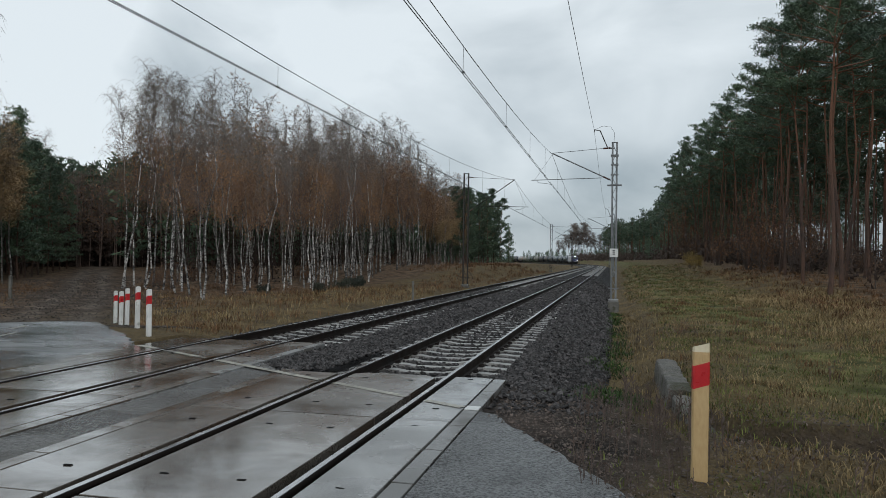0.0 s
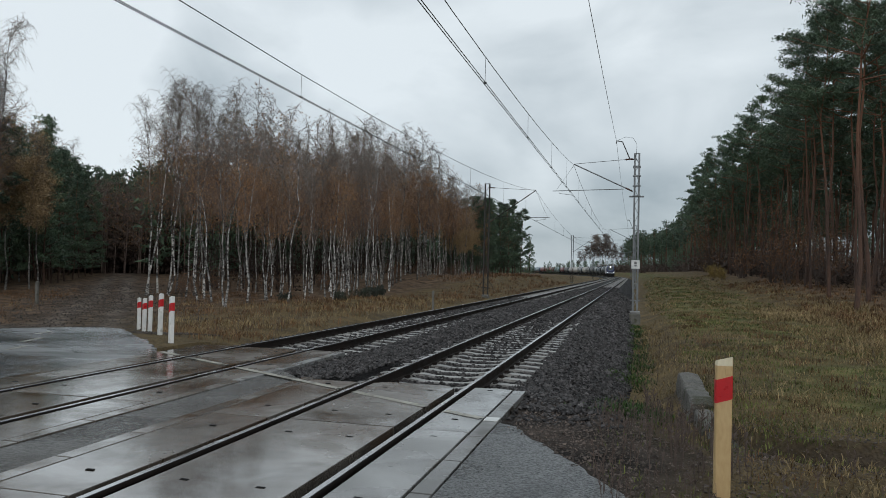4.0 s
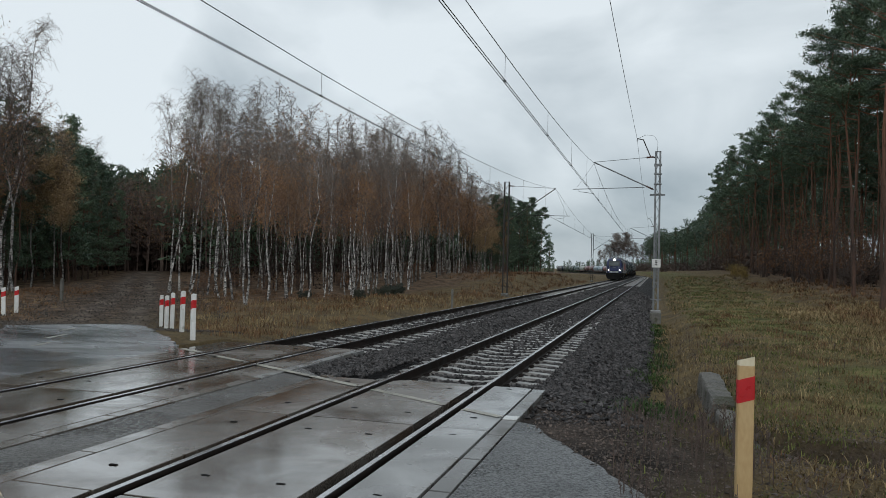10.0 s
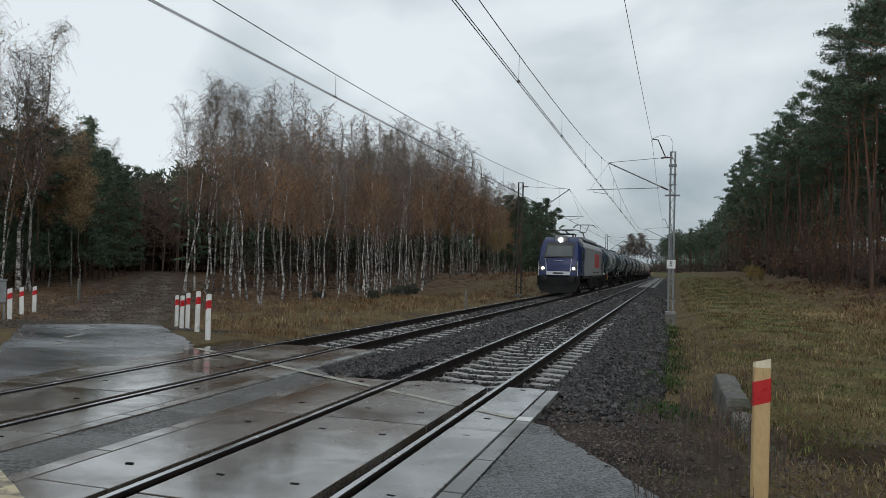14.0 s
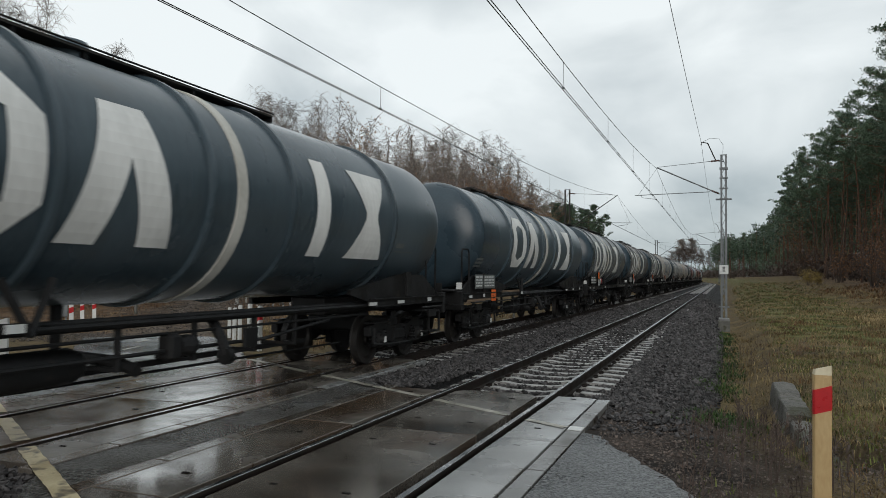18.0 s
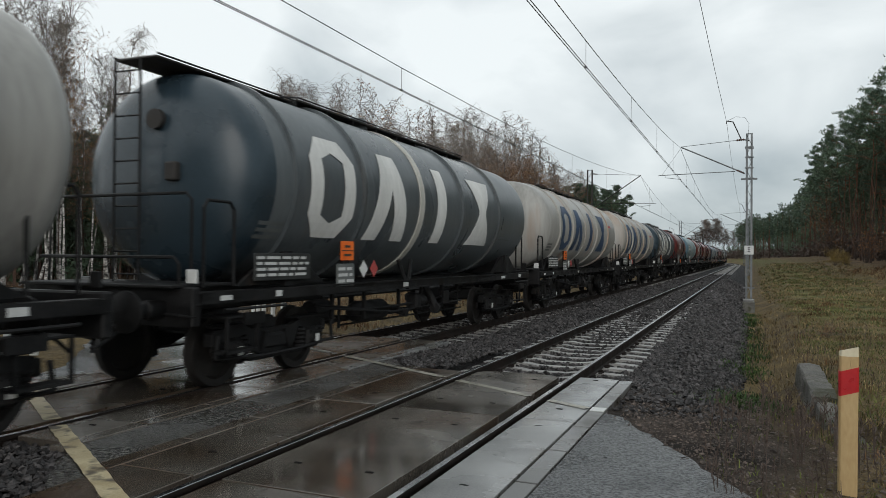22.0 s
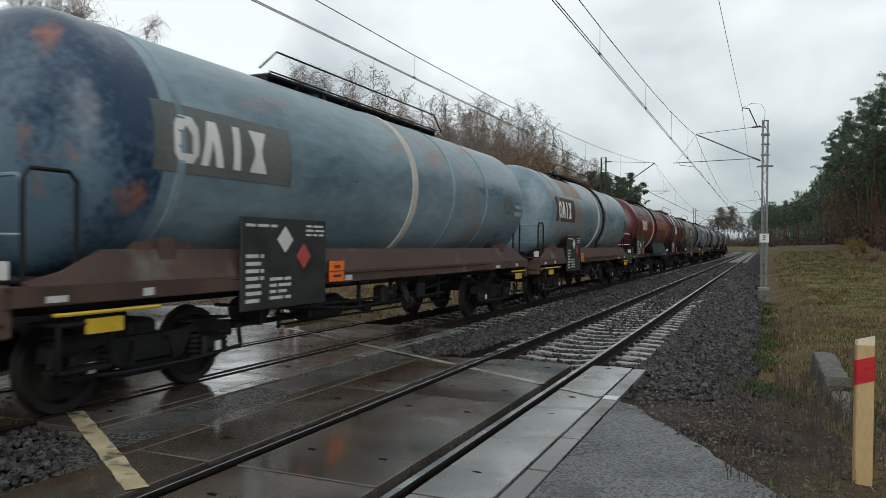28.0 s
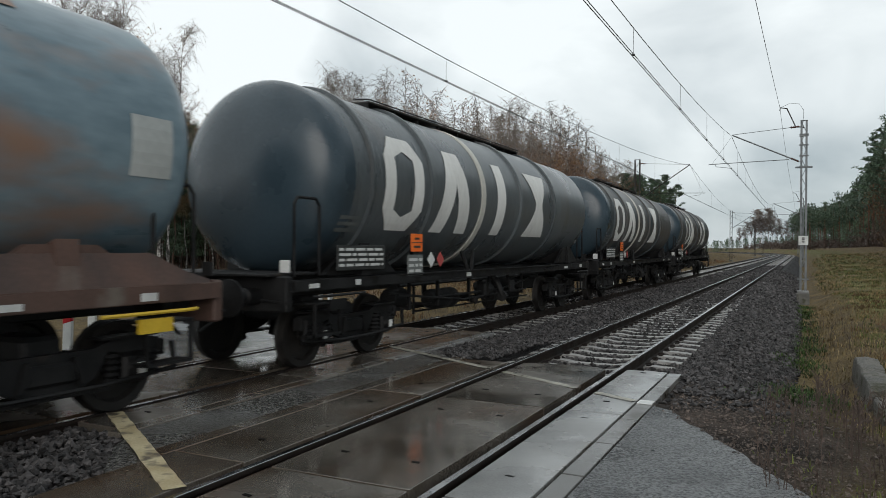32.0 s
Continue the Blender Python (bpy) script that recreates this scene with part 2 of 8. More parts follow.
OAK_LEAF = material("oak_leaf_rust", (0.12, 0.053, 0.025), (0.30, 0.142, 0.053), (0.6, 0.8), 0.7, 4, 0.0, vary=0.25)
DULL_LEAF = material("withered_leaf", (0.07, 0.035, 0.02), (0.20, 0.10, 0.045), (0.6, 0.8), 0.7, 4, 0.0, vary=0.25)
PINE_BARK = material("pine_bark", (0.026, 0.0185, 0.0155), (0.112, 0.062, 0.043), (0.75, 0.95), 1.2, 14, 0.6, stretch=(1, 1, 0.4), depth=0.03)
NEEDLE = material("pine_needles", (0.028, 0.056, 0.037), (0.10, 0.15, 0.084), (0.55, 0.8), 0.4, 3, 0.0, vary=0.25)
JUNIPER = material("dull_juniper", (0.016, 0.024, 0.018), (0.055, 0.062, 0.042), (0.6, 0.85), 0.6, 4, 0.0, vary=0.2)
# dead brush brown, darkened so the wood's inner shade sits in the colour
SHADE_BRUSH = material("dead_underwood", (0.02, 0.015, 0.013), (0.065, 0.046, 0.038), (0.7, 0.9), 0.6, 5, 0.0, spec=0.2)
BROWN_BUSH = material("bare_brush", (0.042, 0.032, 0.028), (0.118, 0.083, 0.067), (0.7, 0.9), 0.6, 5, 0.0, vary=0.25)
YELLOW_LEAF = material("yellow_leaf", (0.26, 0.17, 0.04), (0.46, 0.33, 0.10), (0.6, 0.8), 0.8, 5, 0.0, vary=0.15)
DRY_GRASS = material("dry_grass", (0.11, 0.077, 0.036), (0.33, 0.248, 0.13), (0.7, 0.9), 0.5, 4, 0.0, vary=0.1, spec=0.2)
GREEN_GRASS = material("green_grass", (0.034, 0.05, 0.012), (0.135, 0.148, 0.045), (0.6, 0.85), 0.5, 4, 0.0, vary=0.1, spec=0.2)
HEATH = material("rust_heath", (0.08, 0.043, 0.023), (0.20, 0.115, 0.058), (0.7, 0.9), 0.5, 4, 0.0, vary=0.1, spec=0.2)


# the upper bark of old pines peels to orange
pn, pk = PINE_BARK.node_tree.nodes, PINE_BARK.node_tree.links
p_base = pn["Principled BSDF"].inputs["Base Color"]
p_co, p_sep, p_rise, p_mix = pn.new("ShaderNodeTexCoord"), pn.new("ShaderNodeSeparateXYZ"), pn.new("ShaderNodeMapRange"), pn.new("ShaderNodeMixRGB")
p_rise.inputs["From Min"].default_value, p_rise.inputs["From Max"].default_value, p_rise.inputs["To Max"].default_value = 5.0, 12.0, 0.65
p_mix.inputs["Color2"].default_value = (0.20, 0.088, 0.045, 1)
pk.new(p_co.outputs["Object"], p_sep.inputs[0])
pk.new(p_sep.outputs["Z"], p_rise.inputs["Value"])
pk.new(p_rise.outputs[0], p_mix.inputs["Fac"])
pk.new(p_base.links[0].from_socket, p_mix.inputs["Color1"])
pk.new(p_mix.outputs["Color"], p_base)


# ---- building helpers ----
class Geo:
    """Gathers vertices and faces of one mesh."""

    def __init__(self):
        self.v, self.f, self.soft = [], [], False

    def add(self, verts, faces):
        o = len(self.v)
        self.v += [tuple(p) for p in verts]
        self.f += [tuple(i + o for i in q) for q in faces]
        return self

    def box(self, x0, x1, y0, y1, z0, z1, c=0.0):
        """A box, with its edges cut by c."""
        if c <= 0:
            return self.add([(x0, y0, z0), (x1, y0, z0), (x1, y1, z0), (x0, y1, z0), (x0, y0, z1), (x1, y0, z1), (x1, y1, z1), (x0, y1, z1)],
                            [(0, 3, 2, 1), (4, 5, 6, 7), (0, 1, 5, 4), (1, 2, 6, 5), (2, 3, 7, 6), (3, 0, 4, 7)])
        rings = [(z0, c), (z0 + c, 0), (z1 - c, 0), (z1, c)]
        v, f = [], []
        for z, i in rings:
            a, b2, d, e = x0 + i, x1 - i, y0 + i, y1 - i
            v += [(a + c, d, z), (b2 - c, d, z), (b2, d + c, z), (b2, e - c, z), (b2 - c, e, z), (a + c, e, z), (a, e - c, z), (a, d + c, z)]
        for k in range(3):
            for j in range(8):
                f.append((k * 8 + j, k * 8 + (j + 1) % 8, k * 8 + 8 + (j + 1) % 8, k * 8 + 8 + j))
        f += [tuple(range(7, -1, -1)), tuple(range(24, 32))]
        return self.add(v, f)

    def tube(self, pts, rads, n=6, caps=True, flat=1.0):
        """A round bar along a line of points, with a radius for each."""
        pts = [Vector(p) for p in pts]
        if not isinstance(rads, (list, tuple)):
            rads = [rads] * len(pts)
        v, f = [], []
        ref = None
        for i, p in enumerate(pts):
            d = (pts[min(i + 1, len(pts) - 1)] - pts[max(i - 1, 0)]).normalized()
            if ref is None:
                ref = d.cross(Vector((0, 0, 1)) if abs(d.z) < 0.9 else Vector((0, 1, 0))).normalized()
            a = (ref - d * ref.dot(d)).normalized()
            ref, b2 = a, d.cross(a)
            for j in range(n):
                w = 2 * math.pi * j / n
                v.append(p + (a * math.cos(w) + b2 * math.sin(w) * flat) * rads[i])
        for i in range(len(pts) - 1):
            for j in range(n):
                f.append((i * n + j, i * n + (j + 1) % n, (i + 1) * n + (j + 1) % n, (i + 1) * n + j))
        if caps:
            f += [tuple(range(n - 1, -1, -1)), tuple(range((len(pts) - 1) * n, len(pts) * n))]
        return self.add(v, f)

    def lathe(self, prof, n=32, axis="y", centre=(0, 0, 0), closed=False):
        """Turns (radius, along) pairs about an axis."""
        v, f = [], []
        for r, s in prof:
            for j in range(n):
                w = 2 * math.pi * j / n
                c, d = r * math.cos(w), r * math.sin(w)
                q = {"y": (c, s, d), "x": (s, c, d), "z": (c, d, s)}[axis]
                v.append((q[0] + centre[0], q[1] + centre[1], q[2] + centre[2]))
        m = len(prof)
        for i in range(m if closed else m - 1):
            for j in range(n):
                f.append((i * n + j, ((i + 1) % m) * n + j, ((i + 1) % m) * n + (j + 1) % n, i * n + (j + 1) % n))
        return self.add(v, f)

    def slab(self, poly, a0, a1, axis="x"):
        """A flat outline with thickness from a0 to a1 along an axis."""
        m = len(poly)

        def at(p, a):
            return {"x": (a, p[0], p[1]), "y": (p[0], a, p[1]), "z": (p[0], p[1], a)}[axis]
        v = [at(p, a0) for p in poly] + [at(p, a1) for p in poly]
        f = [tuple(range(m - 1, -1, -1)), tuple(range(m, 2 * m))]
        f += [(j, (j + 1) % m, m + (j + 1) % m, m + j) for j in range(m)]
        return self.add(v, f)


def as_mesh(name, g, mat, smooth=False):
    me = bpy.data.meshes.new(name)
    me.from_pydata(g.v, [], g.f)
    for m in (mat if isinstance(mat, (list, tuple)) else [mat]):
        me.materials.append(m)
    if smooth or g.soft:
        me.polygons.foreach_set("use_smooth", [True] * len(me.polygons))
        me.set_sharp_from_angle(angle=radians(38))
    me.update()
    return me


def part(name, g, mat, parent=None, label="", smooth=False):
    """One mesh object, under a thing or a part."""
    ob = new(name, g if isinstance(g, bpy.types.Mesh) else as_mesh(name, g, mat, smooth))
    if parent is not None:
        ob.parent = parent
    return tagged(ob, label)


def thing(name, label, category, at=(0, 0, 0), rz=0.0, group="", kind=""):
    ob = new(name)
    ob.empty_display_size = 0.2
    ob.matrix_basis = pose(*at, 0, 0, rz)
    return tagged(ob, label, category, group, kind)


def lone(name, g, mat, label, category, kind="", group="", smooth=False):
    return tagged(part(name, g, mat, None, "", smooth), label, category, group, kind)


# ---- ground ----
def noise2(x, y, s, seed=0.0):
    return noise.noise(Vector((x * s, y * s, seed)))


DIRT_A, DIRT_DIR = (-11.0, 15.2), (-0.628, 0.778)


def road_bow(s):
    """Sideways swing of the forest road, gently to the east."""
    return 1.6 * math.sin(min(max(s, 0.0), 34.9) * 0.045) + 0.0013 * max(0.0, s - 35) ** 2


def dirt_distance(x, y):
    """Distance along and across the forest road that begins where the asphalt ends."""
    dx, dy = x - DIRT_A[0], y - DIRT_A[1]
    s = dx * DIRT_DIR[0] + dy * DIRT_DIR[1]
    w = dx * DIRT_DIR[1] - dy * DIRT_DIR[0]
    w -= road_bow(s)
    return s, w


def ground_z(x, y):
    xr = x - bend(y)
    crossing = (1 - ramp(11.0, 17.0, abs(y - 3.0))) 
    if xr > -1.0:
        strip = -0.28 + 1.75 * ramp(18, 170, y)
        land = strip + 0.9 * ramp(9.5, 17, xr) * ramp(22, 60, y)
        land += 0.10 * noise2(x, y, 0.25) + 0.05 * noise2(x, y, 0.9, 3.0)
        ditch = -0.85 + 0.25 * ramp(60, 170, y)
        z = ditch + (land - ditch) * ramp(3.3, 4.7 + 1.5 * ramp(25, 60, y), xr)
        verge = -0.06 - 0.10 * ramp(2.2, 4.5, xr) + 0.04 * noise2(x, y, 0.7)
        near_bed = 1 - ramp(3.2, 3.9, xr)
        k = 1 - ramp(7.0 + 2.9 * near_bed, 11.5 + 1.3 * near_bed, y)
        z = z + (verge - z) * k
        if xr > 3.9:
            rim = 9.4 + 1.0 * ramp(4.75, 4.2, xr) + 0.25 * noise2(x, y, 1.1)
            z -= 0.42 * ramp(3.9, 4.3, xr) * ramp(rim + 0.2, rim - 0.15, y) * ramp(rim - 1.5, rim - 0.6, y) * (1 - ramp(6.5, 8.5, xr))
        beside = 1 - ramp(10.3, 11.8, y)
        if xr < 2.3:
            z = min(z, -0.6 + 0.565 * beside * ramp(1.45, 1.62, xr))
    else:
        land = -0.36 + 0.16 * noise2(x, y, 0.12, 5.0) + 0.07 * noise2(x, y, 0.6, 9.0)
        land += 1.2 * ramp(58, 90, y) * ramp(-8.6, -12.5, xr + 1.5 * noise2(x, y, 0.2, 4.0)) * (1 - ramp(-30, -45, xr)) * (1 - ramp(170, 230, y))
        s, w = dirt_distance(x, y)
        k = 1 - ramp(5.0, 9.0, abs(w)) if s > -14 else 0.0
        land += 0.75 * ramp(35, 80, s) * (1 - ramp(14, 26, abs(w)))
        land = land + (-0.05 - 0.1 * ramp(0, 20, s) - land) * k * crossing
        z = land if xr < -6.5 else -0.6
        if -8.0 < xr < -6.5:
            z = land + (-0.6 - land) * ramp(-8.0, -6.5, xr) * (1 - crossing)
        if xr > -7.5 and y < 17:
            z = min(z, -0.12)
    return z


def spaced(lo, hi, fine_lo, fine_hi, step, grow):
    out = [fine_lo + i * step for i in range(int((fine_hi - fine_lo) / step) + 1)]
    s, v = step, out[-1]
    while v < hi:
        s *= grow
        v += s
        out.append(v)
    s, v, left = step, out[0], []
    while v > lo:
        s *= grow
        v -= s
        left.append(v)
    return left[::-1] + out


GX, GY = spaced(-1500, 1500, -38, 16, 0.33, 1.09), spaced(-900, 2500, -2, 58, 0.33, 1.07)
gg = Geo()
zones = []
for gy in GY:
    for gx in GX:
        gz = ground_z(gx, gy)
        gg.v.append((gx, gy, gz))
        s, w = dirt_distance(gx, gy)
        xr = gx - bend(gy)
        dirt = (1 - ramp(1.4, 3.4, abs(w) + 0.8 * noise2(gx, gy, 0.5))) * ramp(-3.0, 1.5, s) * (1 - ramp(110, 160, s))
        soil = (1 - ramp(2.9, 4.3, xr + 0.5 * noise2(gx, gy, 0.6, 2.0))) * ramp(-0.5, 1.0, xr) * (1 - ramp(11, 14.5, gy))
        soil = max(soil, 0.3 * (1 - ramp(6.6, 9.2, gy)) * ramp(1, 3, xr) * (1 - ramp(5.5, 9.0, xr)))
        green = ramp(4.0, 5.6, xr + noise2(gx, gy, 0.3)) * (1 - ramp(8.0, 11.5, xr + 3.0 * noise2(gx, gy, 0.1))) * ramp(8.5, 12, gy) * min(1.0, max(0.0, 0.72 + 1.1 * noise2(gx, gy, 0.45, 7.0) + 0.7 * noise2(gx, gy, 0.11, 8.0)))
        green = max(green, 0.2 * ramp(2.3, 2.5, xr) * (1 - ramp(3.0, 3.35, xr)) * ramp(9.5, 11.5, gy))
        rim = 9.4 + 1.0 * ramp(4.75, 4.2, xr) + 0.25 * noise2(gx, gy, 1.1)
        soil = max(soil, 0.9 * ramp(3.8, 4.2, xr) * (1 - ramp(6.5, 8.0, xr)) * ramp(rim + 0.45, rim, gy) * ramp(rim - 0.9, rim - 0.4, gy))
        litter = max(ramp(12.5, 16.5, xr + noise2(gx, gy, 0.3)), 1 - ramp(-17, -13, xr + 2 * noise2(gx, gy, 0.2)))
        rut = max(0.0, 1 - abs(abs(w) - 0.85) / 0.75) * ramp(-1.0, 5.0, s) * (1 - ramp(110, 160, s)) * (0.75 + 0.25 * ramp(8, 45, s))
        zones.append((green, max(0.45 * dirt, soil), litter, rut))
ngx = len(GX)
for j in range(len(GY) - 1):
    for i in range(ngx - 1):
        gg.f.append((j * ngx + i, j * ngx + i + 1, (j + 1) * ngx + i + 1, (j + 1) * ngx + i))
g_mat = material("ground_cover", (0.05, 0.036, 0.019), (0.20, 0.145, 0.072), (0.75, 0.95), 0.9, 14, 1.0, depth=0.12, spec=0.15, fine_share=0.45)
gn, gk = g_mat.node_tree.nodes, g_mat.node_tree.links
g_bsdf = gn["Principled BSDF"]
g_in = g_bsdf.inputs["Base Color"].links[0].from_socket
g_at = gn.new("ShaderNodeVertexColor")
g_at.layer_name = "cover"
g_sep = gn.new("ShaderNodeSeparateColor")
gk.new(g_at.outputs["Color"], g_sep.inputs["Color"])
g_no = gn.new("ShaderNodeTexNoise")
g_no.inputs["Scale"].default_value, g_no.inputs["Detail"].default_value = 1.6, 8.0
g_co = gn.new("ShaderNodeTexCoord")
gk.new(g_co.outputs["Object"], g_no.inputs["Vector"])
for ch, ca, cb in (("Blue", (0.055, 0.037, 0.025), (0.21, 0.138, 0.086)), ("Red", (0.052, 0.057, 0.018), (0.19, 0.182, 0.068)),
                   ("Green", (0.018, 0.0145, 0.0125), (0.08, 0.063, 0.053))):
    g_r = gn.new("ShaderNodeValToRGB")
    g_r.color_ramp.elements[0].position, g_r.color_ramp.elements[1].position = 0.35, 0.68
    g_r.color_ramp.elements[0].color, g_r.color_ramp.elements[1].color = (*ca, 1), (*cb, 1)
    gk.new(g_no.outputs["Fac"], g_r.inputs["Fac"])
    g_mx = gn.new("ShaderNodeMixRGB")
    gk.new(g_sep.outputs[ch], g_mx.inputs["Fac"])
    gk.new(g_in, g_mx.inputs["Color1"])
    gk.new(g_r.outputs["Color"], g_mx.inputs["Color2"])
    g_in = g_mx.outputs["Color"]
g_r = gn.new("ShaderNodeValToRGB")
g_r.color_ramp.elements[0].position, g_r.color_ramp.elements[1].position = 0.35, 0.68
g_r.color_ramp.elements[0].color, g_r.color_ramp.elements[1].color = (0.085, 0.07, 0.059, 1), (0.225, 0.187, 0.158, 1)
gk.new(g_no.outputs["Fac"], g_r.inputs["Fac"])
g_mx = gn.new("ShaderNodeMixRGB")
gk.new(g_at.outputs["Alpha"], g_mx.inputs["Fac"])
gk.new(g_in, g_mx.inputs["Color1"])
gk.new(g_r.outputs["Color"], g_mx.inputs["Color2"])
g_in = g_mx.outputs["Color"]
gk.new(g_in, g_bsdf.inputs["Base Color"])
ground = lone("ground", gg, g_mat, "late autumn ground of dry grass, litter and bare soil", "ground", kind="structure", smooth=True)
lay = ground.data.color_attributes.new("cover", "FLOAT_COLOR", "POINT")
lay.data.foreach_set("color", [c for q in zones for c in q])


# ---- railway: ballast bed, rails, sleepers ----
def sweep(profile, ys, base=0.0, closed=False):
    """Draws an outline of (x, z) along the line of the tracks."""
    g, m = Geo(), len(profile)
    for y in ys:
        b2 = bend(y)
        g.v += [(x + base + b2, y, z) for x, z in profile]
    for j in range(len(ys) - 1):
        for i in range(m if closed else m - 1):
            a, c = j * m + i, j * m + (i + 1) % m
            g.f.append((a, a + m, c + m, c))
    return g


LINE_Y = [-70 + 2.0 * i for i in range(36)] + [2 + 1.0 * i for i in range(60)] + [62 + 4.0 * i for i in range(45)] + [242 + 6.0 * i for i in range(75)]
bed = sweep([(-7.3, -0.9), (-6.0, -0.26), (-5.4, -0.225), (-2.75, -0.225), (-2.0, -0.13), (-1.3, -0.225), (1.35, -0.225), (1.75, -0.22), (2.95, -0.80)], LINE_Y)
ballast = lone("ballast_bed", bed, BALLAST, "crushed stone track bed, near-black for the shade between stones", "ballast", kind="structure")
for v in ballast.data.vertices:
    if -0.5 < v.co.z:
        v.co.z += 0.02 * noise2(v.co.x * 3, v.co.y, 0.7)
RAIL = [(-0.0625, -0.172), (0.0625, -0.172), (0.0625, -0.160), (0.012, -0.145), (0.009, -0.05), (0.034, -0.038), (0.036, -0.012), (0.030, -0.002),
        (-0.030, -0.002), (-0.036, -0.012), (-0.034, -0.038), (-0.009, -0.05), (-0.012, -0.145), (-0.0625, -0.160)]
HEAD = [(-0.029, -0.003), (-0.025, 0.001), (0.025, 0.001), (0.029, -0.003)]
sleeper_g = Geo()
sec = [(-1.3, -0.38, 0.125), (-1.3, -0.185, 0.11), (-0.98, -0.165, 0.10), (-0.5, -0.166, 0.10), (-0.3, -0.195, 0.09), (0.3, -0.195, 0.09), (0.5, -0.166, 0.10),
       (0.98, -0.165, 0.10), (1.3, -0.185, 0.11), (1.3, -0.38, 0.125)]
sleeper_g.v = [(x, -w, z) for x, z, w in sec] + [(x, w, z) for x, z, w in sec]
nsec = len(sec)
sleeper_g.f = [tuple(range(nsec)), tuple(range(2 * nsec - 1, nsec - 1, -1))] + [(i, nsec + i, nsec + (i + 1) % nsec, (i + 1) % nsec) for i in range(nsec)]
sleeper_me = as_mesh("sleeper", sleeper_g, SLEEPER)
clip_g = Geo()
for sx in (-1, 1):
    for q in (-1, 1):
        cx = sx * 0.7535 + q * 0.115
        clip_g.box(cx - 0.035, cx + 0.035, -0.06, 0.06, -0.172, -0.145, 0.008)
        clip_g.tube([(cx - 0.04 * q, -0.045, -0.135), (cx + 0.03 * q, -0.045, -0.125), (cx + 0.045 * q, 0, -0.15), (cx + 0.03 * q, 0.045, -0.125), (cx - 0.04 * q, 0.045, -0.135)], 0.011, 5)
clip_me = as_mesh("fastening", clip_g, RAIL_SIDE)
tracks = {}
for tname, base, y_on in (("near_track", 0.0, 10.75), ("far_track", -TRACK_D, 14.15)):
    tr = thing(tname, "railway track of steel rails on concrete sleepers", "railway track", kind="structure")
    tracks[tname] = tr
    for s in (-1, 1):
        rail = part("rail", sweep(RAIL, LINE_Y, base + s * 0.7535, True), RAIL_SIDE, tr, "rusty steel rail", smooth=True)
        part("rail_head", sweep(HEAD, LINE_Y, base + s * 0.7535), RAIL_TOP, rail, "polished running surface", smooth=True)
    far = Geo()
    y, count = y_on, 0
    while y < 330:
        b2 = bend(y)
        if count < 100:
            sl = part("sleeper", sleeper_me, None, tr)
            sl.matrix_basis = pose(base + b2 + random.uniform(-.01, .01), y, random.uniform(-.006, .004), 0, 0, random.uniform(-.5, .5))
            if count < 45:
                part("fastening", clip_me, None, sl)
        else:
            far.add([(px + base + b2, py + y, pz) for px, py, pz in sleeper_g.v], sleeper_g.f)
        y += 0.6
        count += 1
    y = -2.0
    while y > -12:
        sl = part("sleeper", sleeper_me, None, tr)
        sl.matrix_basis = pose(base, y - 1.0, 0)
        y -= 0.6
    tagged(part("distant_sleepers", far, SLEEPER, tr), kind="stuff")


# ---- level crossing: concrete panels, asphalt, paint ----
CONCRETE_BEAM = material("grimy_edge_concrete", (0.075, 0.074, 0.071), (0.19, 0.187, 0.18), (0.12, 0.42), 1.1, 90, 0.1, depth=0.004, stain=((0.05, 0.043, 0.035), 1.6, 0.54), vary=0.2)
crossing = thing("level_crossing", "wet level crossing of concrete panels with worn paint", "level crossing", kind="structure")
SEAMS = [-4.5, -1.5, 1.5, 4.5, 7.5, 10.4]


def panel(name, x0, x1, y0, y1, mat, cut=0.0, z=0.0):
    c, g = 0.004, Geo()
    if cut:
        poly = [(x0, y0), (x1, y0), (x1, y1 - cut), (x1 - cut, y1), (x0 + cut, y1), (x0, y1 - cut)]
        g.slab(poly, z - 0.17, z, "z")
    else:
        g.box(x0, x1, y0, y1, z - 0.17, z, c)
    return part(name, g, mat, crossing)


# thin black tablet on the panel face, coloured for a slot's inner shade
HOLE = Geo().box(-0.036, 0.036, -0.016, 0.016, -0.004, 0.0025, 0.002)
hole_me = as_mesh("lifting_slot", HOLE, DARK)


def slot(x, y, ob, z=0.0):
    h = part("lifting_slot", hole_me, None, ob)
    h.matrix_basis = pose(x, y, z, 0, 0, random.uniform(-8, 8))


